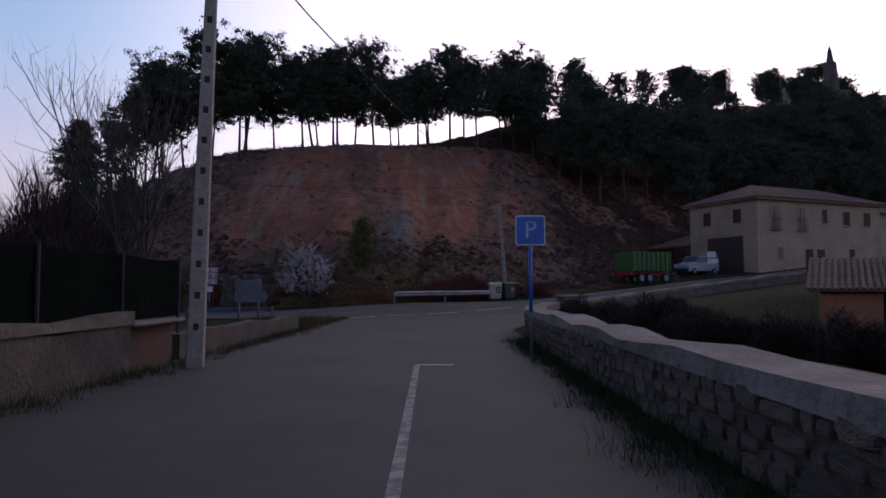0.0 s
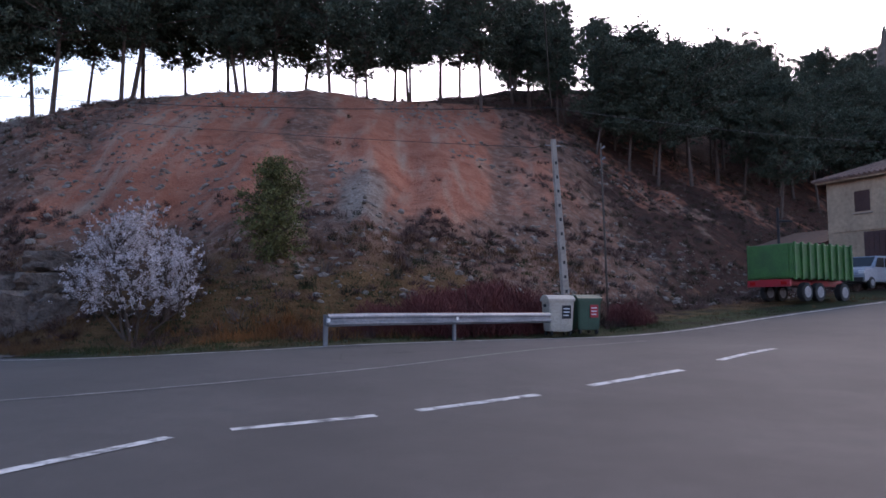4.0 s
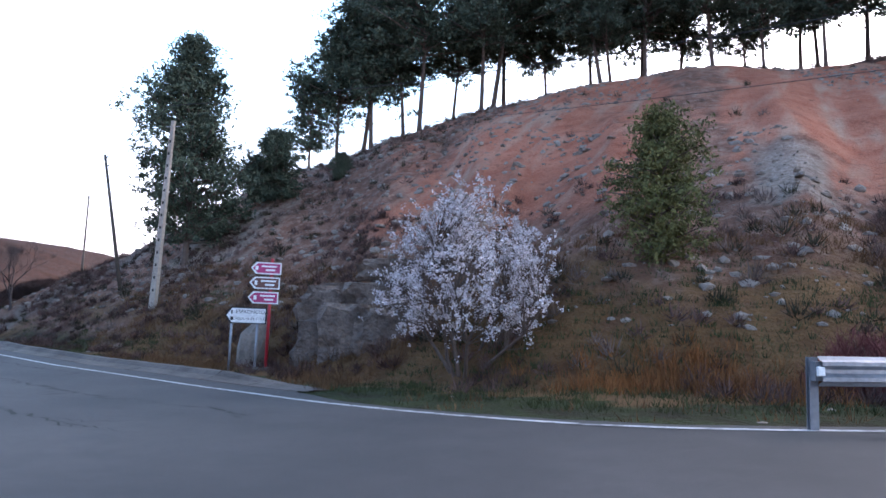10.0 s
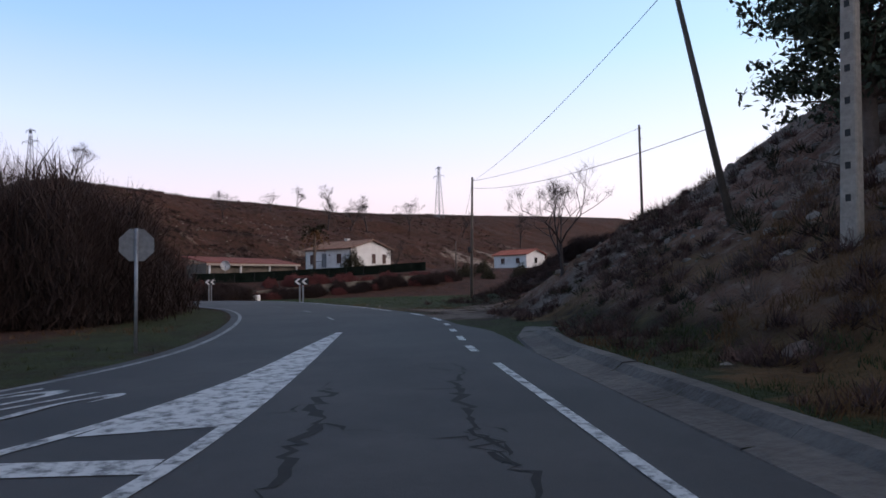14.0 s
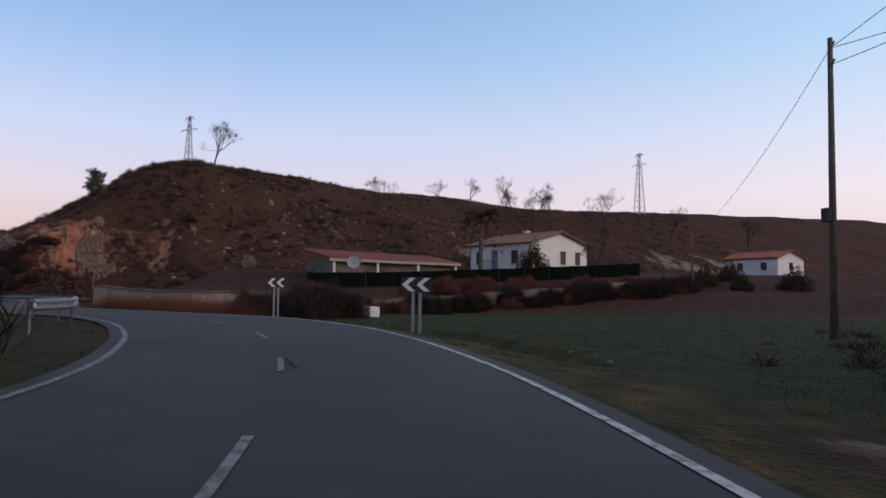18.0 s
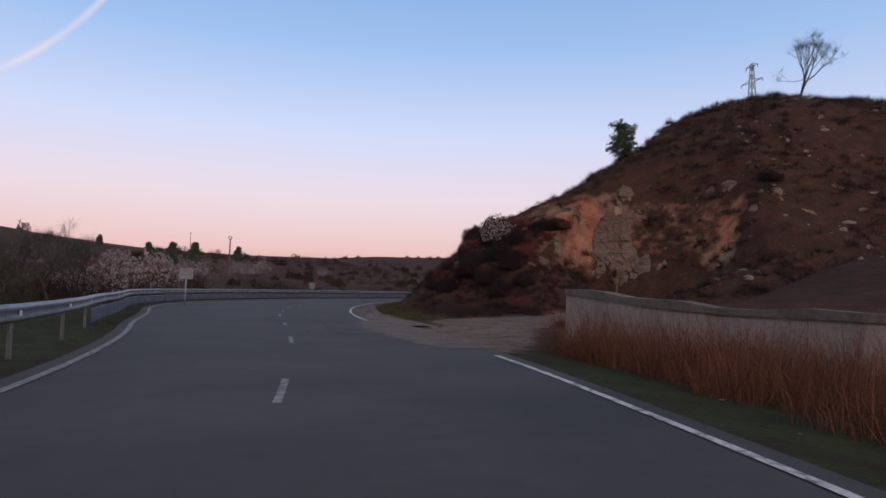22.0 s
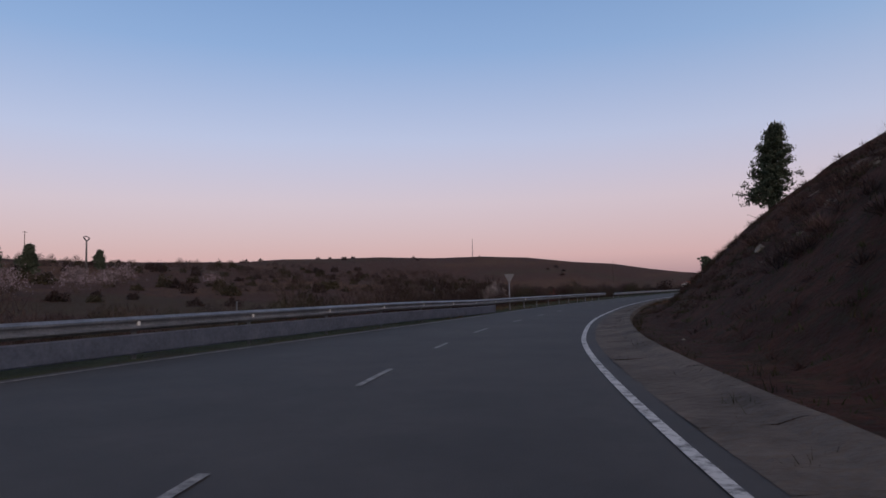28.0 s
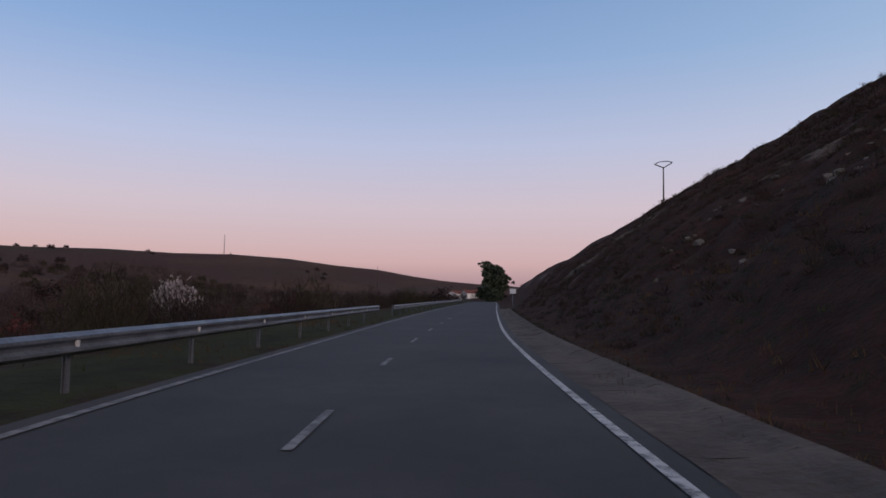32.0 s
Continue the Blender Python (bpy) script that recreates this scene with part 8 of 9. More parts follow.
stuff("rusty_heather", quads_mesh("rusty_heather", tufts(x[1::2], y[1::2], 90, 0.7, 0.7, 0.014), 3, M_HEATH), "mauve-brown heather on the limestone hill", "scrub")
# verges
x, y, dr, dl = scatter(60000, -200, 20, -48, 60)
right = (dr > 0.75 + 1.1 * ((x > -42) & (x < -10))) & (dr < 6.5)
left = (dl > 0.5) & (dl < 6) & (x < -28)
yard = (np.abs(y - np.interp(-x, [90, 96, 102, 110, 118], [23.2, 21.0, 19.8, 18.6, 18.4])) < np.interp(-x, [90, 97, 106], [4.8, 3.0, 2.5])) & (x < -86)
ok = (right | left) & ~yard & (fbm(x, y, 3.0, 5.0) > -0.25) & ~((np.abs(x + 44 - 0.55 * (y - 53)) < 2.6) & (dr > 0))
x, y, dr = x[ok], y[ok], dr[ok]
dryish = fbm(x, y, 7.0, 11.0) + 0.25 * ((x > -40) & (dr > 1)) > 0.22
stuff("verge_grass", quads_mesh("verge_grass", clumps(x[~dryish], y[~dryish], 16, 0.3, 0.17, 0.012), 3, M_GRASS), "short green grass on the road verges", "grass")
stuff("dry_grass", quads_mesh("dry_grass", clumps(x[dryish], y[dryish], 14, 0.32, 0.26, 0.012), 3, M_DRYGRASS), "tufts of dry yellow grass on the road verges", "grass")
# heather along the foot of the hill
x, y, dr, dl = scatter(5200, -44, 10, 44, 64)
ok = (dr > 2.4) & (dr < 12) & (fbm(x, y, 3.0, 81.0) > 0.0 - 0.1 * (x < -15)) & (z_ground(x, y) < 6)
stuff("bank_heather", quads_mesh("bank_heather", tufts(x[ok][::2], y[ok][::2], 60, 0.42, 0.5, 0.012), 3, M_HEATH), "mauve-brown heather at the foot of the hill", "scrub")
stuff("bank_scrub", quads_mesh("bank_scrub", tufts(x[ok][1::2], y[ok][1::2], 60, 0.42, 0.5, 0.012), 3, M_SCRUB), "dark brown scrub at the foot of the hill", "scrub")
# the bank below the red cut
x, y, dr, dl = scatter(9000, -32, 8, 42, 58)
ok = (dr > 1.5) & (dr < 9) & (fbm(x, y, 2.5, 61.0) > -0.25)
x, y, dr = x[ok], y[ok], dr[ok]
kind_ = fbm(x, y, 3.5, 71.0) + 0.1 * (dr - 4)
stuff("bank_grass", quads_mesh("bank_grass", clumps(x[kind_ < 0], y[kind_ < 0], 22, 0.35, 0.22, 0.011), 3, M_GRASS), "green grass on the bank below the red cut", "grass")
stuff("bank_dry_grass", quads_mesh("bank_dry_grass", clumps(x[kind_ >= 0], y[kind_ >= 0], 22, 0.35, 0.34, 0.011), 3, M_DRYGRASS), "orange-brown dry grass on the bank below the cut", "grass")
# reeds between the road and the garden wall
x, y = rng.uniform(-98, -84, 900), rng.uniform(28, 42, 900)
dr = side(x, y, R_EDGE)
ok = (dr > 2.2) & (dr < 4.6) & (fbm(x, y, 3.0, 2.0) > -0.5)
stuff("reeds", quads_mesh("reeds", clumps(x[ok], y[ok], 130, 0.8, 1.4, 0.006), 3, M_REED), "rust-coloured dry reeds below the garden wall", "reeds")
x, y = rng.uniform(-98, -62, 900), rng.uniform(36, 72, 900)
dr = side(x, y, R_EDGE)
ok = (dr > 2.0) & ((x < -92) | (dr < 3.6)) & (fbm(x, y, 4.0, 3.0) > -0.1)
stuff("weeds", quads_mesh("weeds", clumps(x[ok], y[ok], 30, 0.5, 0.34, 0.009), 3, M_DRYGRASS), "brown weeds round the green field", "weeds")
# street side weeds
x, y = np.concatenate([-5.1 + np.abs(rng.normal(0, 0.3, 500)), 2.1 - np.abs(rng.normal(0, 0.28, 900)), rng.uniform(-9, -4.6, 900)]), np.concatenate([rng.uniform(-4, 23, 500), rng.uniform(0, 17.5, 900), rng.uniform(22, 31.5, 900)])
stuff("street_weeds", quads_mesh("street_weeds", clumps(x, y, 34, 0.24, 0.32, 0.007), 3, M_GRASS), "weeds at the foot of the street walls", "weeds")
x, y = rng.uniform(-8.5, -4.6, 420), rng.uniform(22.5, 31, 420)
stuff("street_dry_grass", quads_mesh("street_dry_grass", clumps(x, y, 30, 0.3, 0.42, 0.007), 3, M_DRYGRASS), "rusty dry grass where the street wall ends", "grass")
# crop on the field
x, y, dr, dl = scatter(26000, -92, -48, 46, 76)
ok = (dr > 3.6) & (x + 0.5 * (y - 50) < -48) & (np.exp(-((x + 53) / 8.0) ** 2 - ((y - 64.5) / 5.6) ** 2) < 0.35)
stuff("crop", quads_mesh("crop", clumps(x[ok], y[ok], 7, 0.35, 0.12, 0.016), 3, M_CROP), "short green crop on the field", "crop")


# dark scrub on the mound beside the field
x, y = -53 + rng.normal(0, 4.6, 1500), 64.0 + rng.normal(0, 3.4, 1500)
ok = (side(x, y, R_EDGE) > 5.5) & (np.abs(x + 44 - 0.55 * (y - 53)) > 3)
stuff("mound_scrub", quads_mesh("mound_scrub", tufts(x[ok][::2], y[ok][::2], 60, 0.6, 0.6, 0.012), 3, M_BRAMBLE), "dark scrub on the mound beside the field", "scrub")
stuff("mound_heather", quads_mesh("mound_heather", tufts(x[ok][1::2], y[ok][1::2], 60, 0.55, 0.5, 0.012), 3, M_SCRUB), "brown heather on the mound beside the field", "scrub")
# rusty grass below the young pine
x, y = rng.normal(-4.6, 1.5, 190), rng.normal(46.6, 0.6, 190)
ok = side(x, y, R_EDGE) > 1.2
stuff("rusty_grass", quads_mesh("rusty_grass", clumps(x[ok], y[ok], 34, 0.35, 0.5, 0.011), 3, island("rusty_grass", (0.15, 0.055, 0.018), (0.27, 0.115, 0.035))), "orange dry grass at the foot of the red cut", "grass")


# stones
def stones_mesh(x, y, size, squash=0.7, sink=0.3):
    base = bmesh.new()
    bmesh.ops.create_icosphere(base, subdivisions=1, radius=1.0)
    bv = np.array([v.co[:] for v in base.verts])
    bf = np.array([[v.index for v in f.verts] for f in base.faces])
    base.free()
    n = len(x)
    v = np.repeat(bv[None], n, 0) * rng.uniform(0.6, 1.25, (n, len(bv), 1))
    a = rng.uniform(0, 2 * np.pi, n)
    s = np.asarray(size)[:, None]
    sx, sy, sz = s * rng.uniform(0.8, 1.5, (n, 1)), s * rng.uniform(0.6, 1.0, (n, 1)), s * squash * rng.uniform(0.6, 1.1, (n, 1))
    vx, vy, vz = v[..., 0] * sx, v[..., 1] * sy, v[..., 2] * sz
    X = x[:, None] + vx * np.cos(a)[:, None] - vy * np.sin(a)[:, None]
    Y = y[:, None] + vx * np.sin(a)[:, None] + vy * np.cos(a)[:, None]
    Z = z_ground(x, y)[:, None] + vz - sink * s * squash + 0.1 * s
    V = np.stack([X, Y, Z], 2).reshape(-1, 3)
    F = (bf[None] + (np.arange(n) * len(bv))[:, None, None]).reshape(-1, 3)
    me = bpy.data.meshes.new("stones")
    me.from_pydata(V.tolist(), [], F.tolist())
    me.materials.append(M_ROCK)
    return me


x, y, dr, dl = scatter(9000, -46, 24, 47, 80)
z = z_ground(x, y)
ok = (dr > 4) & (z > 1.5) & (z < 18) & (fbm(x, y, 7.0, 4.0) + 0.35 * (x < -14) > -0.08)
stuff("hill_stones", stones_mesh(x[ok], y[ok], 0.04 + 0.2 * rng.uniform(0, 1, ok.sum()) ** 2), "pale limestone lumps strewn on the red hill", "stones")
x, y, dr, dl = scatter(5200, -190, -104, -30, 80)
z = z_ground(x, y)
ok = (dr > 4.5) & (z > 2) & (z < 16) & (fbm(x, y, 12.0, 4.0) > 0.0) & (x < -107.3 - 0.55 * np.maximum(0, y - 22))
stuff("hill_stones", stones_mesh(x[ok], y[ok], 0.05 + 0.26 * rng.uniform(0, 1, ok.sum()) ** 2.5), "pale limestone lumps on the western hill", "stones")
x, y, dr, dl = scatter(1500, -200, 5, -48, 60)
ok = (dr > 0.5) & (dr < 4)
stuff("verge_stones", stones_mesh(x[ok], y[ok], rng.uniform(0.02, 0.09, ok.sum())), "small stones on the road verge", "stones")


# ---- stop letters and concrete gutters ----
me_stop = words("stop_letters", "STOP", 1.0, pose(0, 0, 0), M_PAINT, paint)
# letters lie flat, drawn out along the lane, and read by who comes from the west
a_ = radians(-129.7)
me_stop.data.transform(Matrix.Rotation(radians(-90), 4, "X"))
me_stop.data.transform(Matrix.Translation((-28.5, 41.4, rz(-28.5, 41.4) + 0.013)) @ Matrix.Rotation(a_, 4, "Z") @ Matrix.Diagonal((0.78, 3.6, 0.4, 1)))


def gutter(line, outline, material, label, name="gutter", piece=2.0):
    """A concrete strip cast in lengths along a line: outline gives (offset, height) pairs."""
    p = resample(line, piece / 2)
    t = thing(name, (*p[0], rz(*p[0])), label, "gutter", kind="structure")
    lines_ = [offset(p, o) for o, _ in outline]
    for i in range(0, len(p) - 2, 2):
        bm = bmesh.new()
        rows_ = []
        for j in (i, i + 1, i + 2):
            w = 0.012 if j == i + 2 else 0.0
            q = [bm.verts.new((lines_[k][j][0] + w - p[0][0], lines_[k][j][1] - p[0][1], rz(*p[j]) - rz(*p[0]) + (h_ if h_ < 0.03 else 0.02 + (h_ - 0.02) * min(1.0, j * piece / 8, (len(p) - 1 - j) * piece / 8)) + rng_g.normal(0, 0.006))) for k, (o, h_) in enumerate(outline)]
            rows_.append(q)
        for a, b in zip(rows_[:-1], rows_[1:]):
            for k in range(len(outline) - 1):
                bm.faces.new((a[k], b[k], b[k + 1], a[k + 1]))
        bmesh.ops.recalc_face_normals(bm, faces=bm.faces)
        if sum(f.normal.z for f in bm.faces) < 0:
            bmesh.ops.reverse_faces(bm, faces=bm.faces)
        part("slab", bm, material, t)
    return t


rng_g = np.random.default_rng(21)
M_GUTTER = simple("stained_concrete", (0.17, 0.14, 0.12), (0.08, 0.064, 0.054), 0.8, 0.95, bump_s=0.6, bump_scale=9, spread=0.12, dist=0.03)
M_VERGE = simple("pale_stained_concrete", (0.155, 0.12, 0.098), (0.055, 0.042, 0.034), 0.6, 0.95, bump_s=0.7, bump_scale=7, spread=0.12, dist=0.04)
gutter([(-12.5, 43.85), (-16.8, 45.0), (-19.6, 45.7), (-22.3, 46.35), (-26.6, 47.3), (-31.0, 48.3), (-34.6, 49.5), (-37.5, 51.0)], ((0.85, -0.05), (0.9, 0.02), (1.12, 0.05), (1.3, 0.09), (1.42, 0.19), (1.62, 0.2), (1.75, 0.08), (1.8, -0.2)), M_GUTTER, "stained concrete gutter with a raised kerb below the hill")
gutter([p for p in R_LINE if -236 < p[0] < -97.4], ((0.30, 0.008), (0.6, 0.025), (1.0, 0.045), (1.2, 0.12), (1.4, 0.14), (1.55, -0.1)), M_VERGE, "pale stained concrete verge with a low kerb beside the road")
x, y = [], []
for p in R_LINE:
    if -236 < p[0] < -97.5:
        for _ in range(3):
            x.append(p[0] + rng_g.normal(0, 0.4)); y.append(p[1] + rng_g.normal(1.5, 0.28))
rng = rng_g
stuff("kerb_weeds", quads_mesh("kerb_weeds", clumps(np.array(x), np.array(y), 30, 0.34, 0.24, 0.013), 3, M_SCRUBGREEN), "small weed tufts in the joints of the concrete verge", "weeds")


# ---- the valley's far houses ----
def far_house(pl, turn, W, L, eave, ridge, wall_m, roof_m, label, name="house", wins=((0.25, 0.55), (0.75, 0.55))):
    t = gable_house((*pl, gz(*pl) - 0.1), turn, W, L, eave, ridge, wall_m, roof_m, name, label)
    for w, zf in wins:
        window_at(t, (0, L * w), (0, -1), (-1, 0), 0.9, 1.1, eave * zf - 0.3, M_DARKWOOD)
        window_at(t, (W * w, 0), (1, 0), (0, -1), 0.8, 1.0, eave * zf - 0.3, M_DARKWOOD)
    return t


far_house((-133.6, -118.2), 150, 5.0, 7.0, 4.2, 5.5, M_BRICK, M_REDTILE, "tall orange brick house among the almond trees", wins=((0.25, 0.3), (0.75, 0.3), (0.25, 0.8), (0.75, 0.8)))
far_house((-140.5, -123.5), 60, 4.0, 7.5, 2.8, 4.0, M_OLDCONC, M_REDTILE, "low grey rendered house beside the brick house in the valley")
far_house((-520, -112), 40, 8.0, 16.0, 4.0, 5.5, M_WHITE, M_REDTILE, "white farm building far along the road", "farm_building")
far_house((-560, -130), 70, 7.0, 11.0, 3.5, 4.8, M_WHITE, M_REDTILE, "far white house near the end of the road")

# ---- layered rock at the nose of the limestone hill ----
rng_r = np.random.default_rng(5)


def ledge(place, size, turn, parent, m_):
    bm = bmesh.new()
    bmesh.ops.create_icosphere(bm, subdivisions=3, radius=1.0)
    sd = Vector(rng_r.uniform(0, 50, 3))
    for v in bm.verts:
        n = noise.noise(v.co * 1.6 + sd) * 0.6 + noise.noise(v.co * 4.2 + sd) * 0.38 + noise.noise(Vector((v.co.x, v.co.y, v.co.z * 6)) * 2.0 + sd) * 0.12
        c = v.co * (1 + n)
        c = Vector((max(-0.95, min(0.95, c.x)), max(-0.8, min(0.8, c.y)), max(-0.66, min(0.66, c.z))))
        v.co = Vector((c.x * size[0], c.y * size[1], c.z * size[2]))
    o = part("ledge", bm, m_, parent)
    o.matrix_local = pose(*place, 0, 0, turn)


def rock_patch(name, x0, x1, y0, y1, cell, cover, step, material, label):
    """Bedded rock that breaks out of a slope: a fine sheet with ledges, sunk into the soil where cover is below zero."""
    X, Y = np.meshgrid(np.arange(x0, x1, cell), np.arange(y0, y1, cell))
    Z = z_ground(X, Y)
    m = cover(X, Y, Z)
    lift = ease(-0.15, 0.35, m)
    q = (Z + 0.5 * fbm(X, Y, 5.0, 13.0) + 0.25 * np.sin(2.1 * Z)) / step
    k = np.floor(q)
    ledge_z = (k + ease(0.5, 1.0, q - k)) * step - q * step
    steep = np.hypot(np.gradient(Z, cell, axis=0), np.gradient(Z, cell, axis=1))
    soft_ = 1 / (1 + 1.2 * steep ** 2)
    Zr = Z + lift * (0.05 + 0.12 * steep + (0.5 + 0.5 * fbm(X, Y, 2.0, 7.0)) * ledge_z + soft_ * (0.5 * fbm(X, Y, 1.3, 23.0) + 0.36 * fbm(X, Y, 0.5, 37.0))) - (1 - lift) * 0.35
    out_ = lift * (0.55 * fbm(Y, Z * 2.2, 1.4, 57.0) + 0.4 * fbm(Y, Z * 3.0, 0.6, 61.0))
    keep = m > -0.2
    n = X.shape[1]
    idx = np.full(X.size, -1)
    f = []
    kf = keep.ravel()
    for r in range(X.shape[0] - 1):
        for c in range(n - 1):
            i = r * n + c
            if kf[i] and kf[i + 1] and kf[i + n] and kf[i + n + 1]:
                f.append((i, i + 1, i + n + 1, i + n))
    used = np.unique(np.array(f).ravel())
    idx[used] = np.arange(len(used))
    ox_, oy_ = X.ravel()[used].mean(), Y.ravel()[used].mean()
    oz_ = float(Z.ravel()[used].min())
    v = np.stack([(X + 0.8 * out_).ravel()[used] - ox_, (Y - 0.45 * out_).ravel()[used] - oy_, Zr.ravel()[used] - oz_], 1)
    me = bpy.data.meshes.new("face")
    me.from_pydata(v.tolist(), [], [tuple(idx[j] for j in q_) for q_ in f])
    me.materials.append(material)
    t = thing(name, (ox_, oy_, oz_), label, "rock", "rock outcrops", kind="structure")
    o = new("face", me)
    o.parent = t
    return t


def rock_material(name, warm, pale, dark):
    """Weathered bedded rock: warm and pale areas, dark seams along the beds, pitted."""
    m, n, l, b = mat(name, 0.95)
    b.inputs["Specular IOR Level"].default_value = 0.15
    col = mix(n, l, tex(n, l, 0.22, 4, 0.42, 0.6), warm, pale)
    col = mix(n, l, tex(n, l, 2.3, 7, 0.35, 0.75), col, mix(n, l, 0.55, col, dark))
    col = mix(n, l, tex(n, l, 1.1, 6, 0.56, 0.7, stretch=(0.35, 0.35, 3.2)), col, dark)
    col = mix(n, l, tex(n, l, 7.0, 5, 0.52, 0.72), col, mix(n, l, 0.6, col, dark))
    l.new(col, b.inputs["Base Color"])
    h = n.new("ShaderNodeMath")
    l.new(tex(n, l, 1.4, 8, 0.2, 0.8, stretch=(0.5, 0.5, 2.5)), h.inputs[0])
    l.new(tex(n, l, 6.0, 6, 0.2, 0.8), h.inputs[1])
    bump(n, l, b, h.outputs[0], 0.9, 0.16)
    return m


M_CLIFF = rock_material("ochre_cliff", (0.21, 0.082, 0.038), (0.17, 0.112, 0.082), (0.042, 0.022, 0.016))
M_PALEROCK = rock_material("pale_limestone", (0.20, 0.115, 0.083), (0.27, 0.19, 0.15), (0.045, 0.026, 0.02))
M_GREYCLIFF = rock_material("grey_brown_cliff", (0.15, 0.095, 0.07), (0.20, 0.145, 0.115), (0.045, 0.028, 0.022))
rock_patch("rock_outcrop", -120, -108, 4, 18, 0.2, lambda x, y, z: 0.8 * np.exp(-((x + 114.4) / 3.0) ** 2 - ((y - 10.6) / 2.6) ** 2) + 0.8 * fbm(x, y, 1.8, 3.0) - 0.3 - 0.6 * ease(2.6, 1.6, z) - 0.5 * ease(6.5, 8, z), 0.5, M_CLIFF, "bedded orange-ochre rock low on the cliff above the bend")
rock_patch("rock_outcrop", -126, -114, 6, 20, 0.22, lambda x, y, z: 0.7 * np.exp(-((x + 119.4) / 3.6) ** 2 - ((y - 13.2) / 3.4) ** 2) + 1.1 * fbm(x, y, 1.7, 11.0) - 0.36 - 0.6 * ease(2.6, 1.6, z) - 0.6 * ease(8.5, 10, z), 0.5, M_GREYCLIFF, "crumbling grey-brown rock face of the cliff above the bend")
rock_patch("rock_outcrop", -140, -110, 16, 60, 0.4, lambda x, y, z: 0.5 * fbm(x, y, 6.0, 19.0) + 0.8 * fbm(x, y, 1.6, 43.0) + 0.25 * ease(4.5, 7, z) * ease(13.5, 11, z) - 0.5, 0.5, M_PALEROCK, "broken pale limestone ledges across the scrubby hillside")
rock_patch("rock_outcrop", -31, -12, 49, 66, 0.3, lambda x, y, z: 0.6 * fbm(x, y, 3.6, 29.0) + 0.6 * fbm(x, y, 1.2, 53.0) + 0.32 * ease(1.2, 3, z) * ease(12, 9, z) - 0.42, 0.55, M_PALEROCK, "pale crumbling limestone beds at the end of the red cut")
# cracked limestone ledges in the bank behind the direction sign
ox, oy = -15.6, 50.4
M_BLOCK = simple("grey_block_rock", (0.23, 0.17, 0.135), (0.075, 0.054, 0.043), 1.7, 0.95, bump_s=1.0, bump_scale=7, spread=0.15, dist=0.08)
t = thing("rock_ledge", (ox, oy, gz(ox, oy)), "cracked grey limestone ledges in the bank behind a sign", "rock")
for lx, ly, up, sx, sy, sz in ((-15.9, 50.1, 0.45, 1.0, 0.9, 1.5), (-14.6, 49.7, 0.4, 1.0, 0.9, 1.35), (-13.5, 49.5, 0.3, 0.8, 0.7, 1.0), (-15.6, 50.6, 1.1, 1.2, 1.0, 0.6), (-14.1, 50.3, 0.95, 1.1, 0.8, 0.5), (-16.3, 51.2, 0.9, 1.0, 0.7, 0.45), (-14.6, 51.6, 0.9, 1.2, 0.6, 0.4), (-16.9, 52.3, 0.5, 0.9, 0.5, 0.4), (-15.4, 52.8, 0.6, 1.1, 0.5, 0.35)):
    ledge((lx - ox, ly - oy, gz(lx, ly) - gz(ox, oy) + up - 0.25), (sx, sy, sz), 15 + rng_r.normal(0, 8), t, M_BLOCK)
bm = bmesh.new()
bmesh.ops.create_icosphere(bm, subdivisions=2, radius=1.0)
for v in bm.verts:
    v.co = v.co * (1 + 0.3 * noise.noise(v.co * 1.7))
    v.co = Vector((v.co.x * 0.5, v.co.y * 0.4, v.co.z * 0.95))
ob = mesh_ob("boulder", bm, M_ROCK)
ob.matrix_world = pose(-18.2, 49.6, gz(-18.2, 49.6) + 0.45, 0, 8, 20)
tagged(ob, "pale upright boulder beside the direction sign", "boulder", "boulders")

# ---- rubble stones of the street parapet ----
STONES = []
for k in range(14):
    bm = bmesh.new()
    w, h, d = 0.5, 0.5, 0.5
    bmesh.ops.create_cube(bm, size=1.0)
    bmesh.ops.subdivide_edges(bm, edges=bm.edges[:], cuts=1, use_grid_fill=True)
    sd = Vector(rng_r.uniform(0, 90, 3))
    for v in bm.verts:
        L = v.co.length
        v.co *= (0.5 / L) ** 0.45 * (1 + 0.22 * noise.noise(v.co * 2.5 + sd))
    me = bpy.data.meshes.new("stone")
    bm.to_mesh(me)
    bm.free()
    me.materials.append(M_STONE)
    STONES.append(me)
face = offset(resample(WALL_R, 0.25), -0.25)
s_f = np.concatenate([[0], np.cumsum(np.hypot(*np.diff(face, axis=0).T))])
count = 0
for row in range(4):
    s = 11.0 + 0.11 * row
    z = 0.03 + 0.155 * row
    while s < 33.0 and count < 295:
        w = rng_r.uniform(0.14, 0.5)
        x, y = np.interp(s + w / 2, s_f, face[:, 0]), np.interp(s + w / 2, s_f, face[:, 1])
        x1, y1 = np.interp(s + w / 2 + 0.2, s_f, face[:, 0]), np.interp(s + w / 2 + 0.2, s_f, face[:, 1])
        o = new("stone", STONES[int(rng_r.integers(14))])
        o.parent = wall_right
        h = rng_r.uniform(0.1, 0.2)
        o.matrix_local = pose(x - wall_right.location.x, y - wall_right.location.y, rz(x, y) - wall_right.location.z + z + h / 2 + rng_r.normal(0, 0.012), 0, rng_r.normal(0, 3), math.degrees(math.atan2(y1 - y, x1 - x))) @ Matrix.Diagonal((w * 1.02, 0.14, h, 1))
        s += w + 0.02
        count += 1

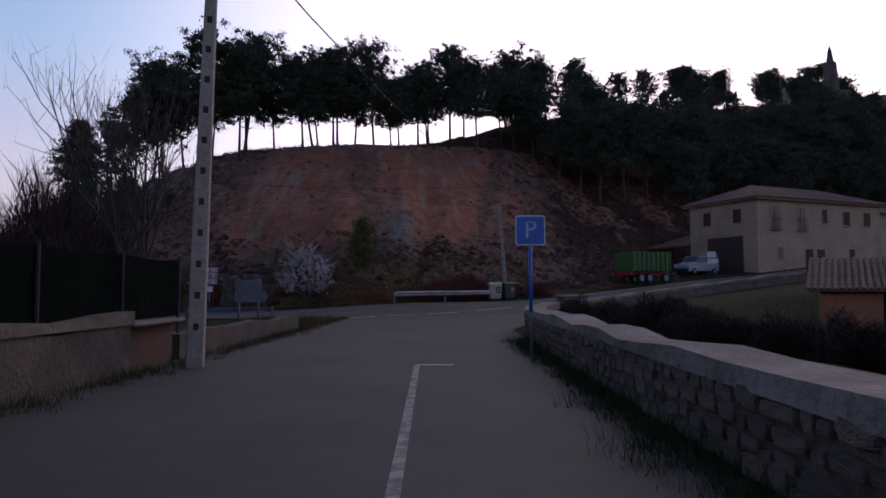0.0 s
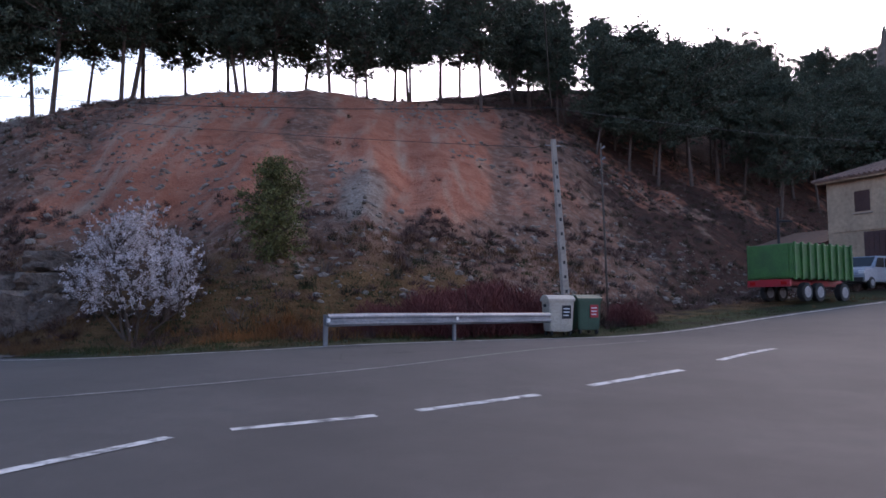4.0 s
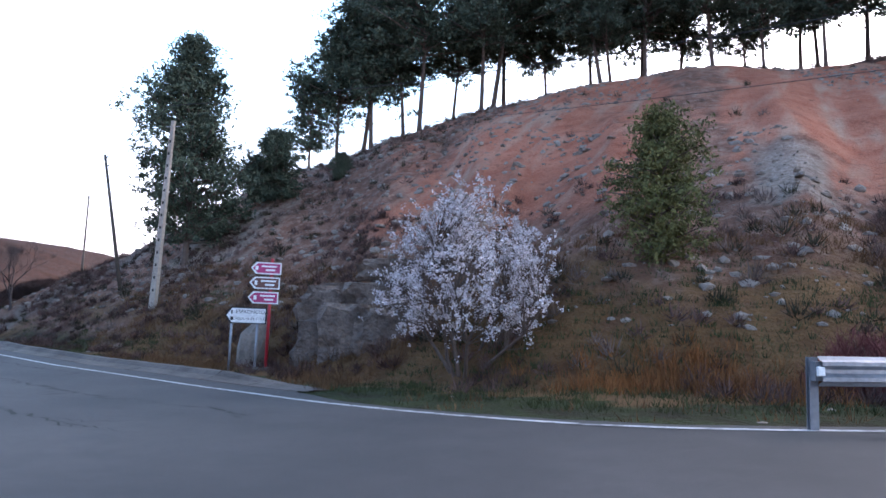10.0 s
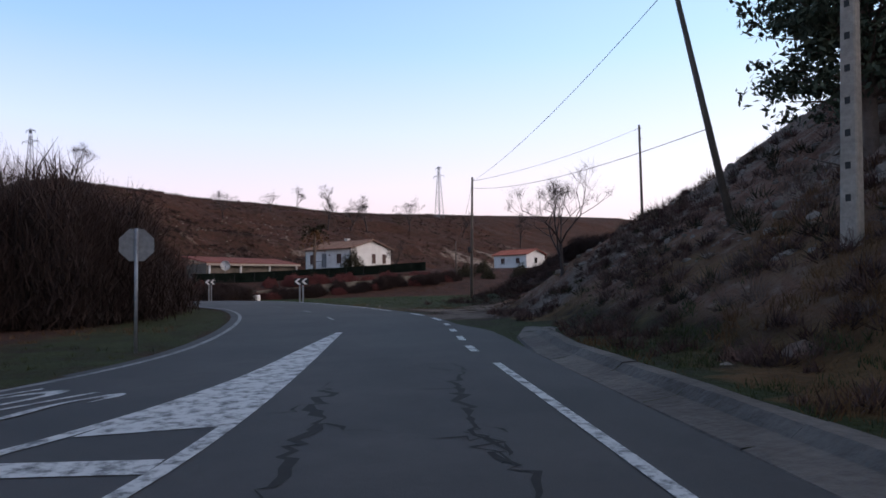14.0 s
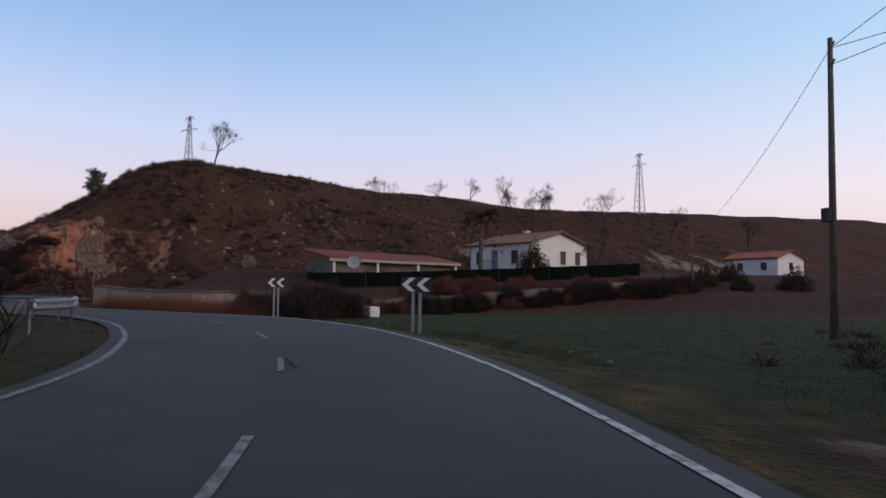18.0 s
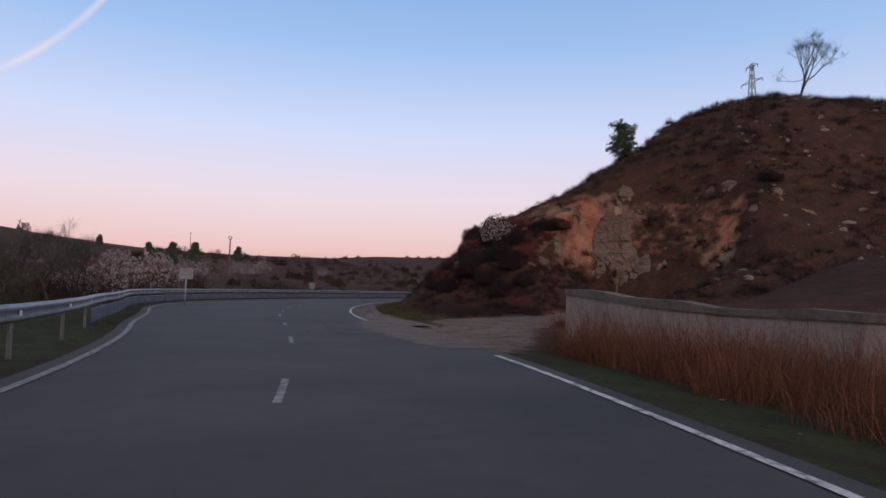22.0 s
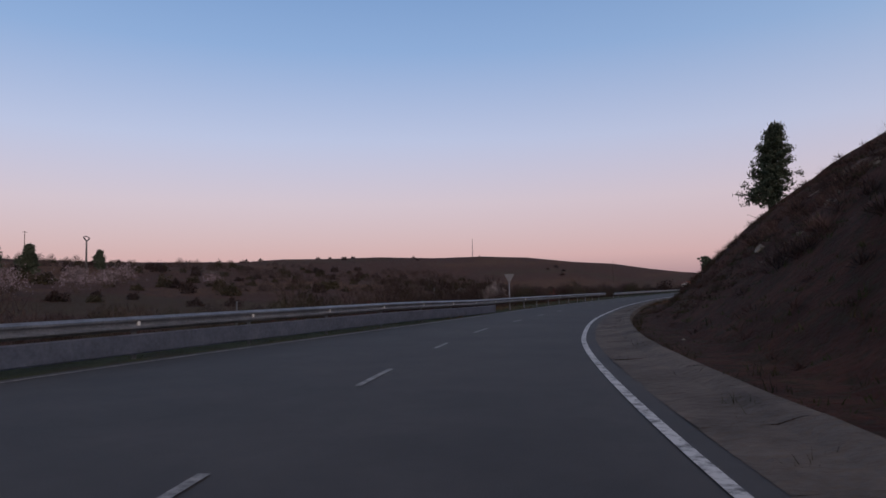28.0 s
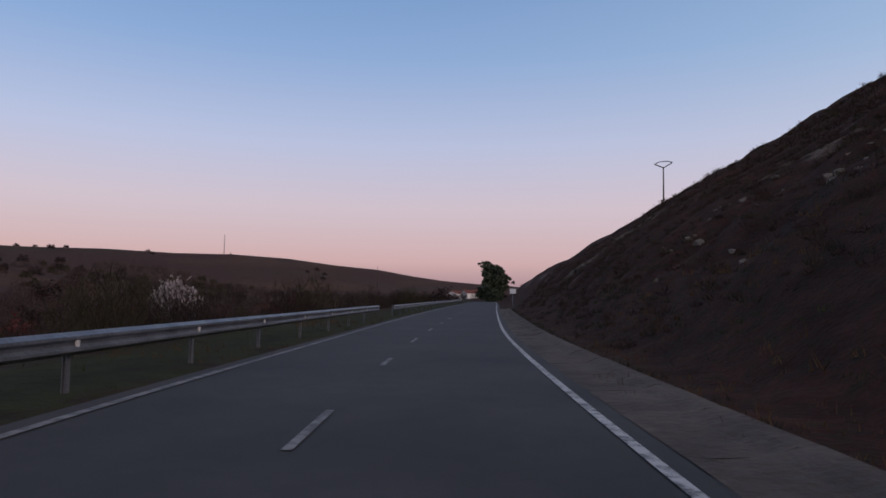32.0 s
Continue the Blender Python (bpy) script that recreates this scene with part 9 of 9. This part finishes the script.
# brambles in the hollow behind the parapet
rng = np.random.default_rng(33)
for k in range(46):
    x, y = rng.uniform(5.0, 16), rng.uniform(14, 40)
    if side(np.array([x]), np.array([y]), WALL_R2)[0] < 1.2 or (x > 13 and 24 < y < 34):
        continue
    put_bush(DARK[k % 3], x, y, "dark bramble in the hollow behind the parapet", "brambles behind the parapet", rng.uniform(0.5, 0.85), 0.7)


# ---- open cracks in the asphalt ----
M_CRACK = simple("open_crack", (0.010, 0.009, 0.009), (0.018, 0.016, 0.015), 9.0, 0.95, bump_s=0)
rng_c = np.random.default_rng(77)


def crack(line, width=0.06):
    """A ragged dark gap along a wandering line, with short side branches."""
    p = resample(line, 0.16)
    p[1:-1] += rng_c.normal(0, 0.07, (len(p) - 2, 2))
    w = width * rng_c.uniform(0.15, 1.3, len(p)) * np.sin(np.linspace(0.15, math.pi - 0.15, len(p)))
    t = np.gradient(p, axis=0)
    t /= np.hypot(t[:, 0], t[:, 1])[:, None] + 1e-9
    n = np.stack([t[:, 1], -t[:, 0]], 1)
    a, b = p + n * w[:, None], p - n * w[:, None]
    ob = ribbon("crack", a, b, z_road(a[:, 0], a[:, 1]) + 0.008, z_road(b[:, 0], b[:, 1]) + 0.008, M_CRACK, cracks)
    return p


cracks = thing("asphalt_cracks", (0, 0, 0), "dark branching cracks in the worn asphalt", "crack", kind="structure")
for line, w in (([(-28.8, 45.2), (-25.8, 44.6), (-23.8, 44.0)], 0.07), ([(-22.7, 43.5), (-21.4, 43.4), (-20.3, 43.4), (-19.3, 42.8)], 0.08), ([(-21.1, 42.5), (-20.0, 42.6), (-19.2, 42.3)], 0.07),
                ([(-25.8, 46.1), (-22.8, 45.6), (-20.1, 45.1), (-18.3, 44.8)], 0.05), ([(-30.0, 47.4), (-27.5, 46.6), (-25.5, 46.0), (-24.3, 45.8)], 0.06), ([(-21.2, 43.2), (-19.2, 42.9), (-15.8, 42.2), (-13.4, 41.8), (-12.1, 41.7)], 0.05),
                ([(-12.3, 41.7), (-11.4, 41.7), (-10.0, 41.2)], 0.05), ([(-92.9, 16.4), (-90.1, 20.9), (-88.8, 23.5), (-87.9, 25.0)], 0.04), ([(-75.4, 39.2), (-73.8, 39.9), (-71.4, 41.5)], 0.05), ([(-74.4, 40.0), (-72.6, 41.1)], 0.04), ([(-59.3, 46.2), (-56.9, 46.9)], 0.05),
                ([(-89.6, 20.2), (-88.6, 21.6)], 0.04), ([(-16.0, 40.6), (-12.6, 39.6), (-10.2, 39.4)], 0.04), ([(-3.0, 39.5), (2.0, 42.6)], 0.03)):
    p = crack(line, w)
    for _ in range(max(1, len(p) // 9)):
        i = int(rng_c.integers(1, len(p) - 1))
        g = rng_c.uniform(0, 2 * math.pi)
        q = p[i] + np.array((math.cos(g), math.sin(g))) * rng_c.uniform(0.35, 0.9)
        if np.hypot(*(q - p[i])) > 0.33:
            crack([tuple(p[i]), tuple(q)], w * 0.6)

# ---- small leavings on the verge ----
def marker_post(pl, h, label, name="marker_post", material=None):
    t = thing(name, (*pl, gz(*pl)), label, "post", "valley posts")
    bm = bmesh.new()
    cyl(bm, 0.05, 0.045, (0, 0, -0.3), (0, 0, h), 8)
    part("shaft", bm, material or M_SIGNBACK, t)


for pl, h in (((-142.2, -40.5), 2.6), ((-126.5, -35.5), 2.6), ((-174.0, -49.5), 3.4), ((-108.5, -28.0), 2.6)):
    marker_post(pl, h, "slim pale post beyond the guard rail")

# ---- earth spilt from the farm lane over the edge of the road ----
M_SPILL = simple("spilt_earth", (0.17, 0.13, 0.105), (0.085, 0.068, 0.058), 1.6, 0.95, bump_s=0.5, bump_scale=25, dist=0.01)
rim_ = [(-88.6, 26.6), (-90.6, 24.0), (-92.6, 20.8), (-94.6, 17.6), (-95.6, 15.9)]
e_ = resample(rim_, 0.22)
in_ = offset(e_, -(0.55 + 0.0))
reach = (1.1 + rng_c.uniform(-0.3, 0.35, len(e_))) * np.sin(np.linspace(0.05, math.pi - 0.05, len(e_)))
in_ = np.array([offset(e_, -r)[i] for i, r in enumerate(reach)])
out_ = offset(e_, 0.9)
spill = ribbon("earth_spill", out_, in_, z_road(out_[:, 0], out_[:, 1]) + 0.012, z_road(in_[:, 0], in_[:, 1]) + 0.006, M_SPILL)
tagged(spill, "pale earth spilt over the asphalt at the lane", "dirt", kind="structure")
# trodden earth between the lane and the concrete verge
seg_ = np.array([p for p in R_LINE if -99.0 < p[0] < -93.0])
seg_ = resample(seg_, 0.25)
w_ = 1.75 + rng_c.uniform(-0.25, 0.25, len(seg_))
a_, b_ = offset(seg_, 0.3), np.array([offset(seg_, w)[i] for i, w in enumerate(w_)])
earth = ribbon("earth_verge", a_, b_, z_road(a_[:, 0], a_[:, 1]) + 0.02, np.maximum(z_ground(b_[:, 0], b_[:, 1]), z_road(b_[:, 0], b_[:, 1])) + 0.05, M_SPILL)
tagged(earth, "trodden pale earth between the lane and the concrete verge", "dirt", kind="structure")
i_ = rng_c.integers(0, len(seg_), 110)
q_ = a_[i_] + (b_[i_] - a_[i_]) * rng_c.uniform(0.1, 1.2, (110, 1))
stuff("edge_rubble", stones_mesh(q_[:, 0], q_[:, 1], 0.015 + 0.1 * rng_c.uniform(0, 1, 110) ** 3), "broken stones where the concrete verge begins", "stones")
i_ = rng_c.integers(0, len(seg_), 150)
q_ = b_[i_] + rng_c.normal(0, 0.22, (150, 2))
stuff("edge_grass", quads_mesh("edge_grass", clumps(q_[:, 0], q_[:, 1], 34, 0.28, 0.22, 0.007), 3, M_GRASS), "rough grass along the trodden earth", "grass")
x, y = [], []
for i in range(len(e_)):
    for _ in range(3):
        r = rng_c.uniform(-1.6, 0.8)
        q = offset(e_, -r)[i]
        x.append(q[0]), y.append(q[1])
stuff("spilt_gravel", stones_mesh(np.array(x), np.array(y), rng_c.uniform(0.012, 0.035, len(x))), "loose gravel spilt at the lane's mouth", "gravel")
